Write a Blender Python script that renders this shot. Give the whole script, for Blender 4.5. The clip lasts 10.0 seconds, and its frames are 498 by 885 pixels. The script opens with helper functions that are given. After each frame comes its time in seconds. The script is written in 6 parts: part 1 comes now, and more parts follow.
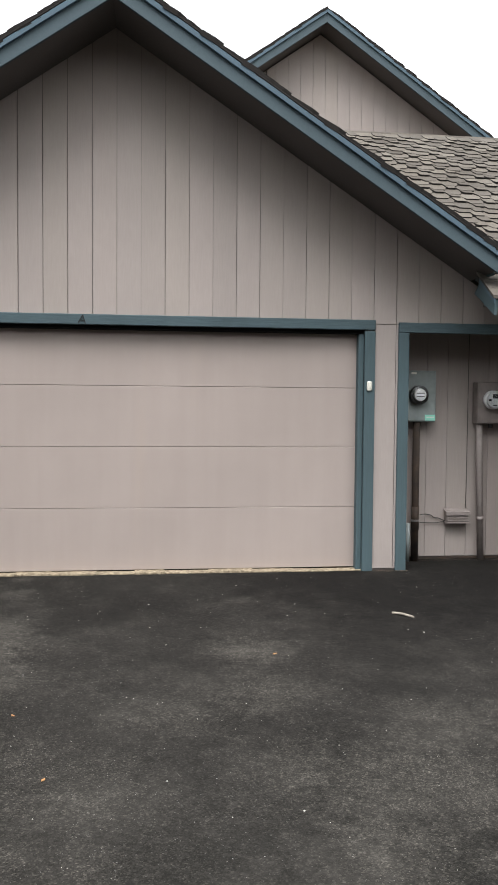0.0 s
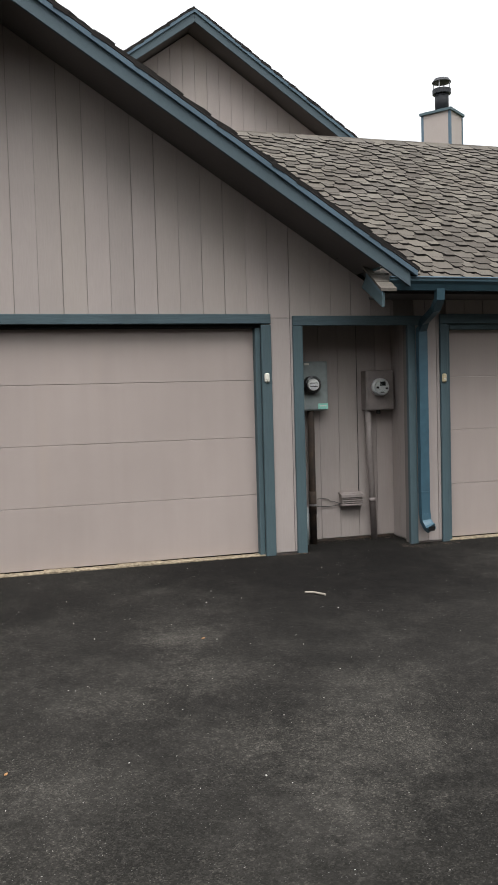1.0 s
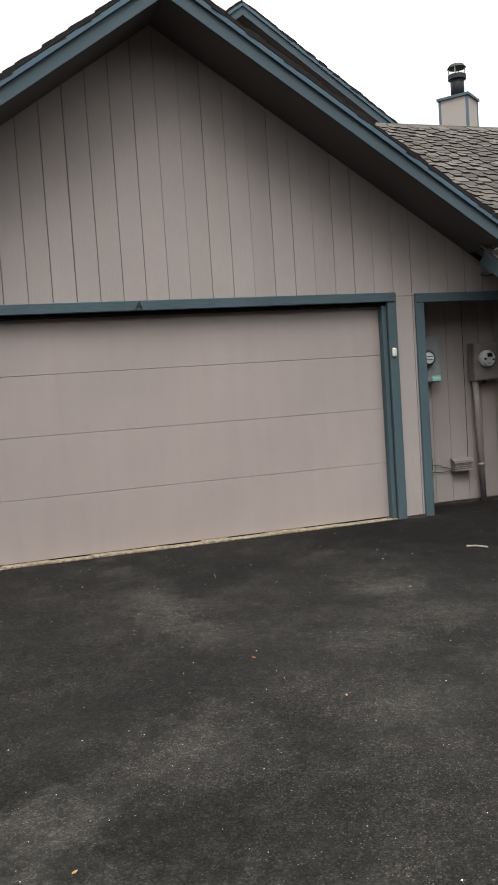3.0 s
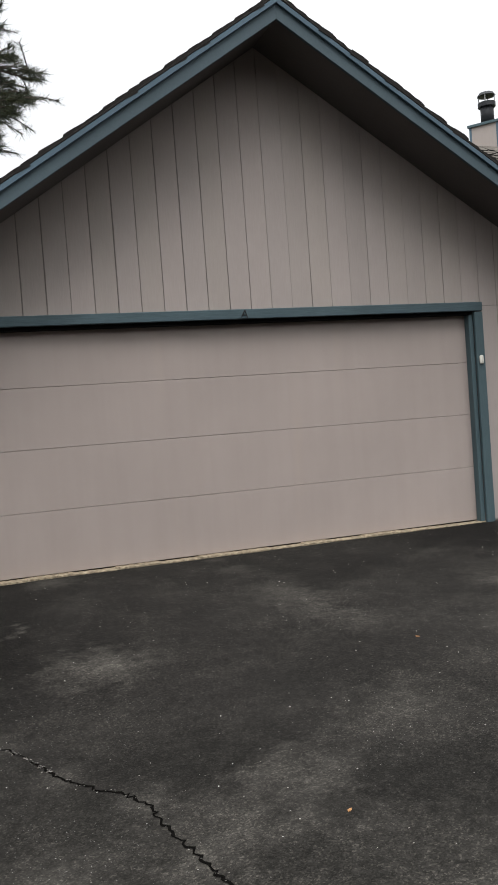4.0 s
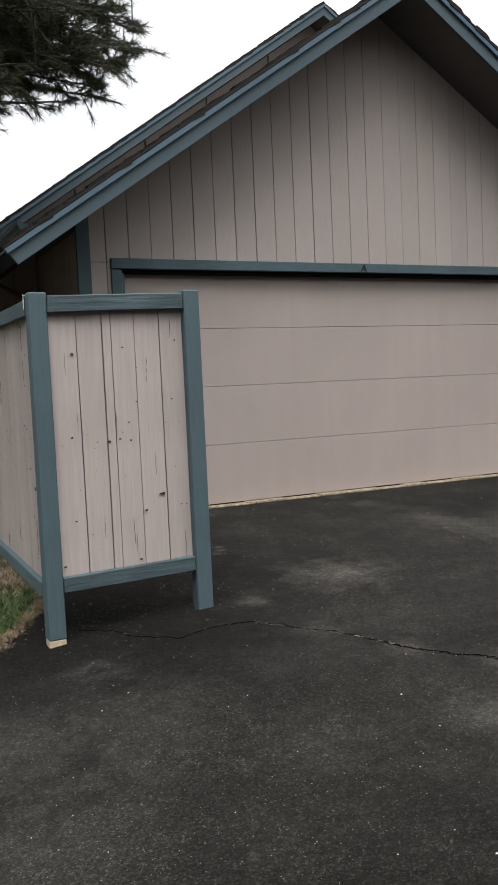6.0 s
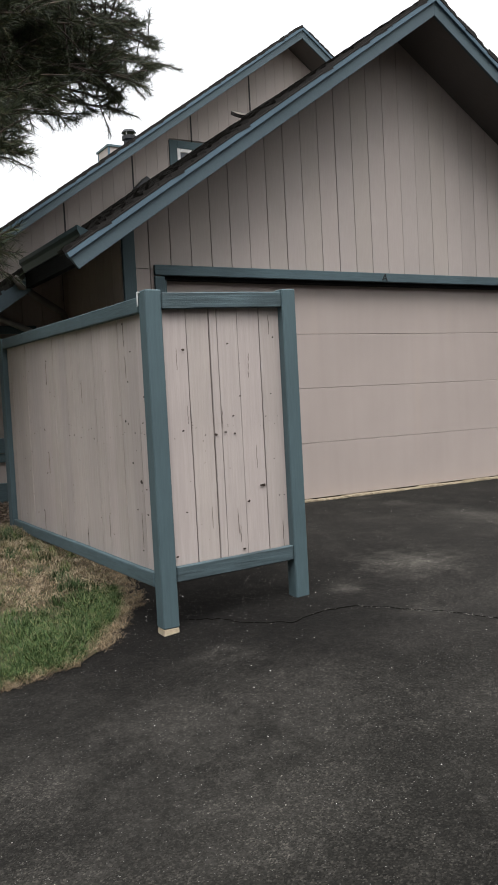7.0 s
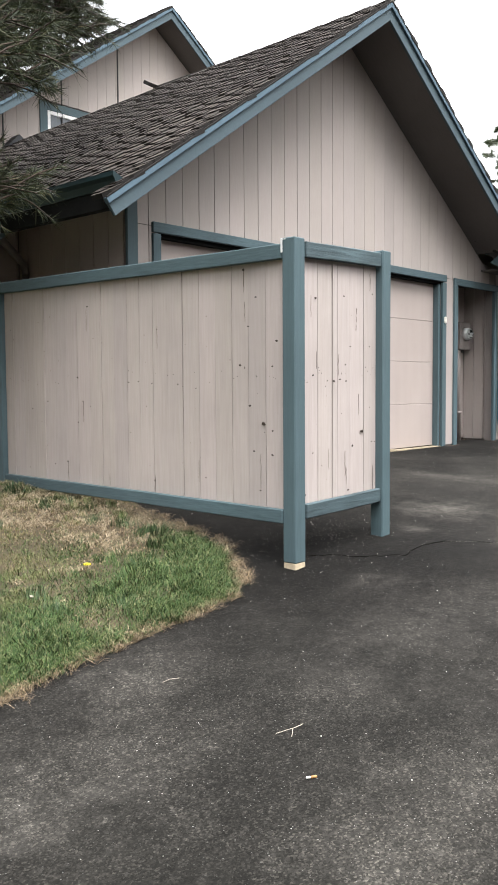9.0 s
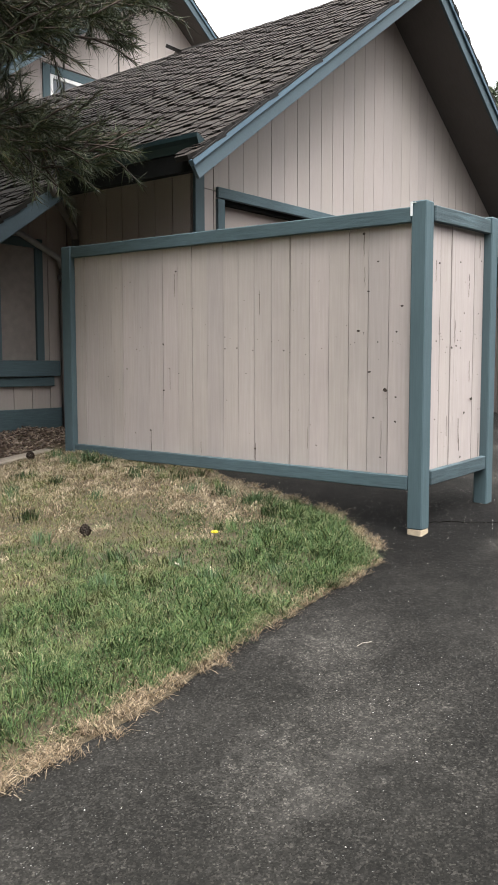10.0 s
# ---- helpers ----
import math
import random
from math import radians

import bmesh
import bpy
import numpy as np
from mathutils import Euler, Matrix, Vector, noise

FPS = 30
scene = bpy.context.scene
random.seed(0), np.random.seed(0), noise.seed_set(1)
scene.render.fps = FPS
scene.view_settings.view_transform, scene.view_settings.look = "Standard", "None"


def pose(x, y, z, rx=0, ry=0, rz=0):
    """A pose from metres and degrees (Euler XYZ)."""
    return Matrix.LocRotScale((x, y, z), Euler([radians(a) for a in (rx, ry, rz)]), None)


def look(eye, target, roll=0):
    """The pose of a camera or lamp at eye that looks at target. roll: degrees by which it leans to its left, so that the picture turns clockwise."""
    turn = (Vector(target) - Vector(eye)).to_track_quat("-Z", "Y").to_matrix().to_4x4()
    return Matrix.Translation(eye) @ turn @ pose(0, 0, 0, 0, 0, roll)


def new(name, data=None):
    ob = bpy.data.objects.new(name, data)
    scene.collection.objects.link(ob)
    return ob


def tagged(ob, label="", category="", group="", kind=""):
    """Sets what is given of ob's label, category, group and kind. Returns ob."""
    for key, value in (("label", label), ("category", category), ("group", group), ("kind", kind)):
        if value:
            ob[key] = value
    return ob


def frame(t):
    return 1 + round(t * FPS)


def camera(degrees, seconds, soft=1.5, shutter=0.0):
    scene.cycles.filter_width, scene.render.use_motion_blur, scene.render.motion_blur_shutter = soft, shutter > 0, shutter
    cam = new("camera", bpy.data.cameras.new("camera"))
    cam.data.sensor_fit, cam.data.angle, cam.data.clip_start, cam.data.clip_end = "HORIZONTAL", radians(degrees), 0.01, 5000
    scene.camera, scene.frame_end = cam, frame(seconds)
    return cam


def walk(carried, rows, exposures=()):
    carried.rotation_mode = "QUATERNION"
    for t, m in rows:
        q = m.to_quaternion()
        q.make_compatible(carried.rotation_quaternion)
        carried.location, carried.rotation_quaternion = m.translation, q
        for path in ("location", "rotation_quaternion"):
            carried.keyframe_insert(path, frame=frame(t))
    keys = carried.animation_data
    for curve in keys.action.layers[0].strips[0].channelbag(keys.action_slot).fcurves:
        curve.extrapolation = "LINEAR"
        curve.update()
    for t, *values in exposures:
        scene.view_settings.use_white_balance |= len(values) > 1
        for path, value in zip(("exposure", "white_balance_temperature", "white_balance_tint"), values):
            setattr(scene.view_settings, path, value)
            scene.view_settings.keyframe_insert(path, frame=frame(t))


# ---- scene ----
cam = camera(32.5, 10.0, soft=1.7)
PATH = [
    (0, (-2.045, -7.349, 1.502), (-1.794, -5.368, 1.405), 0.5),
    (0.5, (-2.173, -7.443, 1.492), (-1.768, -5.488, 1.383), -0.2),
    (1, (-2.418, -7.466, 1.482), (-1.858, -5.549, 1.373), -1.6),
    (1.5, (-2.806, -7.496, 1.478), (-2.14, -5.614, 1.356), -1.7),
    (2, (-3.239, -7.49, 1.501), (-2.51, -5.632, 1.377), -2.2),
    (2.5, (-3.677, -7.414, 1.496), (-2.968, -5.547, 1.391), -3.6),
    (3, (-4.13, -7.449, 1.432), (-3.489, -5.56, 1.295), -3.8),
    (3.2, (-4.353, -7.466, 1.414), (-3.742, -5.568, 1.264), -4.5),
    (4.3, (-5.462, -7.334, 1.248), (-4.77, -5.459, 1.203), -3.3),
    (4.5, (-5.704, -7.329, 1.254), (-4.987, -5.463, 1.209), -2.3),
    (5, (-6.169, -7.215, 1.198), (-5.392, -5.375, 1.109), -1.9),
    (5.5, (-6.661, -7.149, 1.163), (-5.815, -5.341, 1.032), -1.4),
    (6, (-7.215, -7.072, 1.109), (-6.358, -5.27, 0.972), -2.6),
    (6.2, (-7.402, -6.987, 1.118), (-6.555, -5.179, 0.998), -3.7),
    (7.3, (-8.493, -6.68, 0.983), (-7.432, -4.988, 0.889), -3.0),
    (7.5, (-8.724, -6.569, 0.982), (-7.635, -4.894, 0.888), -3.3),
    (8, (-9.178, -6.344, 0.921), (-7.978, -4.747, 0.808), -1.5),
    (8.5, (-9.568, -5.962, 0.84), (-8.248, -4.467, 0.688), -0.2),
    (9, (-10.052, -5.591, 0.8), (-8.57, -4.254, 0.669), -0.4),
    (9.5, (-10.374, -5.202, 0.741), (-8.804, -3.97, 0.602), 0.2),
    (10, (-10.672, -4.769, 0.73), (-9.11, -3.532, 0.548), -0.1),
]

EXPOSURES = [(0, 0.93), (1, 0.6), (2, 0.66), (3, 0.53), (4.5, 0.36), (6, 0.47), (7.5, 0.85), (9, 1.57), (9.5, 1.42), (10, 1.45)]
walk(cam, [(t, look(eye, target, roll)) for t, eye, target, roll in PATH], EXPOSURES)
SKY_LOW, SKY_HIGH, SKY_TINT = 6.0, 15.0, (0.975, 1.0, 1.03)

# ---- light ----
world = bpy.data.worlds.new("overcast")
scene.world = world
world.use_nodes = True
wn, wl = world.node_tree.nodes, world.node_tree.links
wn.clear()
w_out, w_bg = wn.new("ShaderNodeOutputWorld"), wn.new("ShaderNodeBackground")
w_sky = wn.new("ShaderNodeTexSky")
w_sky.sky_type, w_sky.sun_disc = "NISHITA", False
w_sky.sun_elevation, w_sky.sun_rotation = radians(66), radians(158)
w_sky.dust_density, w_sky.air_density = 4.0, 1.0
w_grey = wn.new("ShaderNodeHueSaturation")
w_grey.inputs["Saturation"].default_value = 0.2
w_grey.inputs["Value"].default_value = 0.35
w_tc, w_sep = wn.new("ShaderNodeTexCoord"), wn.new("ShaderNodeSeparateXYZ")
w_cloud = wn.new("ShaderNodeMapRange")          # an overcast sky is three times brighter overhead
w_cloud.inputs["From Min"].default_value, w_cloud.inputs["From Max"].default_value = 0.0, 1.0
w_cloud.inputs["To Min"].default_value, w_cloud.inputs["To Max"].default_value = SKY_LOW, SKY_HIGH
w_mul = wn.new("ShaderNodeVectorMath")
w_mul.operation = "MULTIPLY"
w_mul.inputs[1].default_value = SKY_TINT
w_add = wn.new("ShaderNodeVectorMath")
w_add.operation = "ADD"
wl.new(w_sky.outputs["Color"], w_grey.inputs["Color"])
wl.new(w_tc.outputs["Generated"], w_sep.inputs[0])
w_pow = wn.new("ShaderNodeMath")
w_pow.operation = "POWER"
w_pow.inputs[1].default_value = 1.8
wl.new(w_sep.outputs["Z"], w_pow.inputs[0])
wl.new(w_pow.outputs[0], w_cloud.inputs["Value"])
wl.new(w_cloud.outputs["Result"], w_mul.inputs[0])
wl.new(w_mul.outputs[0], w_add.inputs[0])
wl.new(w_grey.outputs["Color"], w_add.inputs[1])
wl.new(w_add.outputs[0], w_bg.inputs["Color"])
w_bg.inputs["Strength"].default_value = 0.1
wl.new(w_bg.outputs[0], w_out.inputs["Surface"])

sun_data = bpy.data.lights.new("sun", "SUN")
sun_data.energy, sun_data.angle, sun_data.color = 2.5, radians(44), (0.99, 0.985, 0.99)
sun = new("sun", sun_data)
sun.matrix_world = look((-3.2, -7.9, 18.8), (0, 0, 0))


# ---- materials ----
def shader(name, rough=0.7, metal=0.0, spec=0.35):
    m = bpy.data.materials.new(name)
    m.use_nodes = True
    b = m.node_tree.nodes["Principled BSDF"]
    b.inputs["Roughness"].default_value, b.inputs["Metallic"].default_value = rough, metal
    b.inputs["Specular IOR Level"].default_value = spec
    return m, m.node_tree.nodes, m.node_tree.links, b


def coords(n, l, scale=(1, 1, 1), kind="Object"):
    tc, mp = n.new("ShaderNodeTexCoord"), n.new("ShaderNodeMapping")
    mp.inputs["Scale"].default_value = scale
    l.new(tc.outputs[kind], mp.inputs["Vector"])
    return mp.outputs["Vector"]


def noise_at(n, l, vec, scale, detail=4.0, rough=0.55):
    t = n.new("ShaderNodeTexNoise")
    t.inputs["Scale"].default_value, t.inputs["Detail"].default_value, t.inputs["Roughness"].default_value = scale, detail, rough
    l.new(vec, t.inputs["Vector"])
    return t.outputs["Fac"]


def ramp(n, l, fac, stops):
    r = n.new("ShaderNodeValToRGB")
    while len(r.color_ramp.elements) < len(stops):
        r.color_ramp.elements.new(0.5)
    for e, (p, c) in zip(r.color_ramp.elements, stops):
        e.position = p
        e.color = (*c, 1) if len(c) == 3 else c
    l.new(fac, r.inputs["Fac"])
    return r.outputs["Color"]


def mixed(n, l, fac, a, b, mode="MIX"):
    x = n.new("ShaderNodeMix")
    x.data_type, x.blend_type = "RGBA", mode
    for sock, v in ((x.inputs[0], fac), (x.inputs[6], a), (x.inputs[7], b)):
        if hasattr(v, "is_linked"):
            l.new(v, sock)
        elif isinstance(v, (int, float)):
            sock.default_value = v
        else:
            sock.default_value = (*v, 1)
    return x.outputs[2]


def relief(n, l, b, height, strength=0.3, depth=0.01):
    bp = n.new("ShaderNodeBump")
    bp.inputs["Strength"].default_value, bp.inputs["Distance"].default_value = strength, depth
    l.new(height, bp.inputs["Height"])
    l.new(bp.outputs[0], b.inputs["Normal"])


def shade_of(c, k):
    return tuple(min(1.0, v * k) for v in c)


def painted_wood(name, colour, grain=(9, 9, 0.7), rough=0.72, worn=0.06, under=(0.33, 0.27, 0.2), contrast=0.16, bump=0.25, each=0.055):
    """Old exterior paint over wood: streaks along the grain, broad fading, small chips to bare wood."""
    m, n, l, b = shader(name, rough)
    v = coords(n, l)
    g = coords(n, l, grain)
    info = n.new("ShaderNodeObjectInfo")
    broad = ramp(n, l, noise_at(n, l, v, 1.3, 5), [(0.3, shade_of(colour, 1 - contrast * 0.6)), (0.7, shade_of(colour, 1 + contrast * 0.5))])
    streak_f = noise_at(n, l, g, 9, 6, 0.65)
    streak = ramp(n, l, streak_f, [(0.3, (1 - contrast,) * 3), (0.65, (1, 1, 1))])
    c = mixed(n, l, 0.8, broad, streak, "MULTIPLY")
    tone = ramp(n, l, info.outputs["Random"], [(0, (1 - each,) * 3), (0.4, (1.0, 1.0, 1.0 - each * 0.4)), (0.7, (1.0, 1.0, 1.0)), (1, (1 + each * 0.9, 1 + each * 0.7, 1 + each * 0.6))])
    c = mixed(n, l, 1.0, c, tone, "MULTIPLY")
    chip = ramp(n, l, noise_at(n, l, g, 5.5, 8, 0.75), [(0.70, (0, 0, 0)), (0.78, (1, 1, 1))])
    k = n.new("ShaderNodeMath")
    k.operation = "MULTIPLY"
    k.inputs[1].default_value = worn * 6
    l.new(chip, k.inputs[0])
    c = mixed(n, l, k.outputs[0], c, under)
    l.new(c, b.inputs["Base Color"])
    relief(n, l, b, streak_f, bump, 0.004)
    return m


TAUPE, TEAL = (0.356, 0.310, 0.286), (0.067, 0.104, 0.117)
M_SIDING = painted_wood("siding_paint", TAUPE, worn=0.0, contrast=0.09, bump=0.15)
M_SIDING_BACK = painted_wood("groove_paint", shade_of(TAUPE, 0.55), worn=0.0)
M_FENCE = painted_wood("fence_paint", (0.405, 0.352, 0.328), grain=(7, 7, 0.35), worn=0.03, under=(0.17, 0.12, 0.09), contrast=0.15, bump=0.35, each=0.075)
M_TRIM = painted_wood("trim_paint", TEAL, grain=(11, 11, 0.8), worn=0.014, under=(0.3, 0.27, 0.24), contrast=0.17, bump=0.3)
M_TRIM_H = painted_wood("rail_paint", TEAL, grain=(0.8, 0.8, 12), worn=0.05, under=(0.024, 0.028, 0.03), contrast=0.34, bump=0.6)
M_RAIL_OLD = painted_wood("weathered_rail_paint", (0.068, 0.1, 0.111), grain=(0.35, 0.35, 6), worn=0.15, under=(0.01, 0.012, 0.013), contrast=0.72, bump=1.0)
M_RAKE = painted_wood("rake_paint", (0.062, 0.09, 0.106), grain=(6, 6, 6), worn=0.006, under=(0.2, 0.19, 0.18), contrast=0.14, bump=0.2)
M_TRIM_LIGHT = painted_wood("drip_edge_paint", (0.078, 0.124, 0.16), grain=(6, 6, 6), worn=0.01, contrast=0.2)
# taupe with the shade under the overhangs put into the colour
M_SOFFIT = painted_wood("shaded_soffit_paint", (0.105, 0.094, 0.09), grain=(1, 9, 1), worn=0.0)
M_BARE = painted_wood("bare_wood", (0.5, 0.41, 0.29), grain=(6, 6, 6), worn=0.0, contrast=0.35)


def door_paint():
    m, n, l, b = shader("garage_door_paint", 0.62)
    v = coords(n, l)
    col = (TAUPE[0] * 1.03, TAUPE[1], TAUPE[2] * 0.985)
    base = ramp(n, l, noise_at(n, l, v, 0.9, 4), [(0.3, shade_of(col, 0.93)), (0.7, shade_of(col, 1.05))])
    drip = coords(n, l, (3.0, 1, 0.25))
    s = ramp(n, l, noise_at(n, l, drip, 3.0, 5), [(0.35, (0.965, 0.96, 0.955)), (0.6, (1, 1, 1))])
    c = mixed(n, l, 0.8, base, s, "MULTIPLY")
    rust = ramp(n, l, noise_at(n, l, drip, 1.1, 3), [(0.62, (0, 0, 0)), (0.8, (1, 1, 1))])
    x = n.new("ShaderNodeMath")
    x.operation = "MULTIPLY"
    x.inputs[1].default_value = 0.22
    l.new(rust, x.inputs[0])
    c = mixed(n, l, x.outputs[0], c, (0.40, 0.32, 0.26))
    l.new(c, b.inputs["Base Color"])
    relief(n, l, b, noise_at(n, l, v, 160, 2), 0.12, 0.002)
    return m


def range_of(n, l, value, a, b):
    r = n.new("ShaderNodeMapRange")
    r.inputs["From Min"].default_value, r.inputs["From Max"].default_value = a, b
    l.new(value, r.inputs["Value"])
    return r.outputs[0]


# pale scuffs on the drive: place, reach, strength
SCUFFS = [(-4.41, -2.45, 0.46, 0.85), (-2.91, -1.73, 0.35, 0.6), (-3.25, -3.89, 0.5, 0.45), (-1.41, -2.08, 0.32, 0.6), (-1.38, -3.75, 0.45, 0.35), (-2.27, -3.92, 0.5, 0.35),
          (-2.78, -2.5, 0.35, 0.42), (-1.31, -2.81, 0.4, 0.45), (-4.94, -4.5, 0.28, 0.6), (-4.25, -4.45, 0.42, 0.6), (-5.63, -4.27, 0.35, 0.25), (-3.92, -4.18, 0.3, 0.6),
          (-1.9, -3.0, 0.5, 0.3), (-0.6, -3.3, 0.5, 0.3), (-3.0, -0.12, 0.13, 0.6), (-3.0, -0.6, 0.2, 0.6), (-2.98, -1.4, 0.28, 0.6), (-2.95, -2.1, 0.3, 0.6), (-4.48, -0.12, 0.24, 0.6), (-3.7, -5.2, 0.7, 0.5),
          (-8.6, -3.28, 0.3, 0.6), (-8.2, -3.3, 0.4, 0.5), (-7.75, -2.85, 0.3, 0.6), (-0.8, -3.9, 0.6, 0.45), (-1.2, -4.45, 0.4, 0.5), (1.7, -0.75, 0.5, 0.5),
          (-4.92, -4.9, 0.3, 0.55), (-5.15, -5.05, 0.28, 0.45), (-8.1, -4.32, 0.32, 0.55), (-7.6, -4.35, 0.4, 0.4), (-7.29, -3.6, 0.38, 0.35), (-6.15, -3.75, 0.5, 0.28), (-6.7, -4.3, 0.5, 0.28), (-6.7, -3.57, 0.4, 0.35),
          (-5.05, -3.27, 0.16, 0.4), (-4.83, -3.72, 0.17, 0.45), (-4.55, -4.1, 0.19, 0.5), (-4.45, -4.6, 0.2, 0.5), (-4.4, -4.95, 0.2, 0.4), (-6.2, -2.95, 0.3, 0.45),
          (-5.14, -1.63, 0.045, 0.9), (-5.05, -1.6, 0.045, 0.9), (-4.96, -1.57, 0.05, 0.9), (-4.87, -1.54, 0.055, 0.9), (-4.8, -1.46, 0.05, 0.9), (-4.78, -1.36, 0.055, 0.9), (-4.82, -1.25, 0.045, 0.9), (-5.14, -2.65, 0.12, 0.7)]

# near-black patches on the drive, listed the same way
DARK_PATCHES = [(-6.2, -2.3, 1.1, 0.95), (-6.45, -2.5, 0.7, 0.95), (-5.75, -2.75, 0.6, 0.85), (-6.35, -2.4, 0.55, 0.85), (-5.5, -1.7, 0.9, 0.7), (0.9, -0.5, 1.6, 0.95), (0.1, -1.2, 1.5, 0.85), (-0.5, -0.5, 1.0, 0.8), (2.6, -0.5, 1.0, 0.8), (-0.9, -0.4, 0.7, 0.55), (-2.0, -1.0, 0.7, 0.5)]


def asphalt():
    m, n, l, b = shader("asphalt", 0.9, 0.0, 0.06)
    v = coords(n, l)
    big = noise_at(n, l, v, 0.55, 6, 0.6)
    mid = noise_at(n, l, v, 2.6, 5, 0.6)
    c = ramp(n, l, big, [(0.34, (0.0112, 0.0106, 0.0098)), (0.52, (0.0157, 0.0147, 0.0136)), (0.7, (0.0228, 0.0214, 0.0196))])
    pale = ramp(n, l, mid, [(0.47, (0, 0, 0)), (0.68, (1, 1, 1))])
    k = n.new("ShaderNodeMath")
    k.operation = "MULTIPLY"
    k.inputs[1].default_value = 0.26
    l.new(pale, k.inputs[0])
    c = mixed(n, l, k.outputs[0], c, (0.046, 0.043, 0.039))
    # a stretch that was sealed later is blacker
    sep = n.new("ShaderNodeSeparateXYZ")
    l.new(v, sep.inputs[0])
    wav = n.new("ShaderNodeMath")
    wav.operation = "MULTIPLY_ADD"
    l.new(noise_at(n, l, v, 0.8, 3), wav.inputs[0])
    wav.inputs[1].default_value = 1.6
    l.new(sep.outputs["X"], wav.inputs[2])
    seal = ramp(n, l, range_of(n, l, wav.outputs[0], -8.2, -0.6), [(0.0, (0.84,) * 3), (0.1, (0.85,) * 3), (0.2, (0.88,) * 3), (0.3, (0.72,) * 3), (0.42, (0.6,) * 3), (0.54, (0.72,) * 3), (0.68, (0.95,) * 3), (1.0, (1.06,) * 3)])
    c = mixed(n, l, 1.0, c, seal, "MULTIPLY")
    # scuffed pale patches and near-black patches, both with ragged rims
    plan = coords(n, l, (1, 1, 0))
    ragged = noise_at(n, l, v, 7.0, 8, 0.75)
    blotchy = noise_at(n, l, v, 4.0, 6, 0.7)

    def spread(c, x, y, r, k, rim, widen, reach, full, gone, colour):
        d = n.new("ShaderNodeVectorMath")
        d.operation = "DISTANCE"
        l.new(plan, d.inputs[0])
        d.inputs[1].default_value = (x, y, 0.0)
        q = n.new("ShaderNodeMath")
        q.operation = "MULTIPLY_ADD"
        l.new(rim, q.inputs[0])
        q.inputs[1].default_value = r * widen
        l.new(d.outputs["Value"], q.inputs[2])
        fade = ramp(n, l, range_of(n, l, q.outputs[0], 0.0, r * reach), [(full, (k,) * 3), (gone, (0, 0, 0))])
        return mixed(n, l, fade, c, colour)

    for x, y, r, k in SCUFFS:
        c = spread(c, x, y, r, k, ragged, 2.6, 2.7, 0.3, 0.85, (0.066, 0.062, 0.056))
    for x, y, r, k in DARK_PATCHES:
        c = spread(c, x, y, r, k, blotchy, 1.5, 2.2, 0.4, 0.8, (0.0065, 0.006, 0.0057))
    # aggregate: fine stones, a few of them pale, more where the binder has worn off
    vor = n.new("ShaderNodeTexVoronoi")
    vor.inputs["Scale"].default_value = 165
    l.new(v, vor.inputs["Vector"])
    sp = n.new("ShaderNodeSeparateColor")
    l.new(vor.outputs["Color"], sp.inputs[0])
    stone = ramp(n, l, sp.outputs[0], [(0.0, (0.5,) * 3), (0.5, (0.88,) * 3), (0.86, (1.4, 1.38, 1.35)), (1.0, (2.7, 2.63, 2.53))])
    vor3 = n.new("ShaderNodeTexVoronoi")
    vor3.inputs["Scale"].default_value = 62
    l.new(v, vor3.inputs["Vector"])
    sp3 = n.new("ShaderNodeSeparateColor")
    l.new(vor3.outputs["Color"], sp3.inputs[0])
    c = mixed(n, l, 0.45, c, ramp(n, l, sp3.outputs[0], [(0.0, (0.7,) * 3), (0.6, (0.98,) * 3), (0.9, (1.35,) * 3), (1.0, (1.9,) * 3)]), "MULTIPLY")
    c = mixed(n, l, 0.9, c, ramp(n, l, noise_at(n, l, v, 11, 6, 0.7), [(0.35, (0.84,) * 3), (0.65, (1.17,) * 3)]), "MULTIPLY")
    worn = ramp(n, l, noise_at(n, l, v, 0.9, 5, 0.65), [(0.38, (0.4,) * 3), (0.6, (0.9,) * 3)])
    c = mixed(n, l, worn, c, stone, "MULTIPLY")
    vor2 = n.new("ShaderNodeTexVoronoi")
    vor2.inputs["Scale"].default_value = 105
    l.new(v, vor2.inputs["Vector"])
    sp2 = n.new("ShaderNodeSeparateColor")
    l.new(vor2.outputs["Color"], sp2.inputs[0])
    spot = ramp(n, l, vor2.outputs["Distance"], [(0.16, (1, 1, 1)), (0.26, (0, 0, 0))])
    rare = ramp(n, l, sp2.outputs[1], [(0.88, (0, 0, 0)), (0.96, (1, 1, 1))])
    patch = ramp(n, l, noise_at(n, l, v, 1.1, 4), [(0.42, (0.12,) * 3), (0.62, (1, 1, 1))])
    f = mixed(n, l, 1.0, mixed(n, l, 1.0, spot, rare, "MULTIPLY"), patch, "MULTIPLY")
    c = mixed(n, l, 1.0, c, (1.072, 1.064, 1.03), "MULTIPLY")
    c = mixed(n, l, f, c, (0.2, 0.192, 0.18))
    l.new(c, b.inputs["Base Color"])
    r = n.new("ShaderNodeMapRange")
    r.inputs["To Min"].default_value, r.inputs["To Max"].default_value = 0.75, 0.95
    l.new(big, r.inputs["Value"])
    l.new(r.outputs[0], b.inputs["Roughness"])
    h = n.new("ShaderNodeMath")
    h.operation = "ADD"
    l.new(sp.outputs[0], h.inputs[0])
    l.new(noise_at(n, l, v, 60, 3), h.inputs[1])
    relief(n, l, b, h.outputs[0], 0.35, 0.004)
    return m


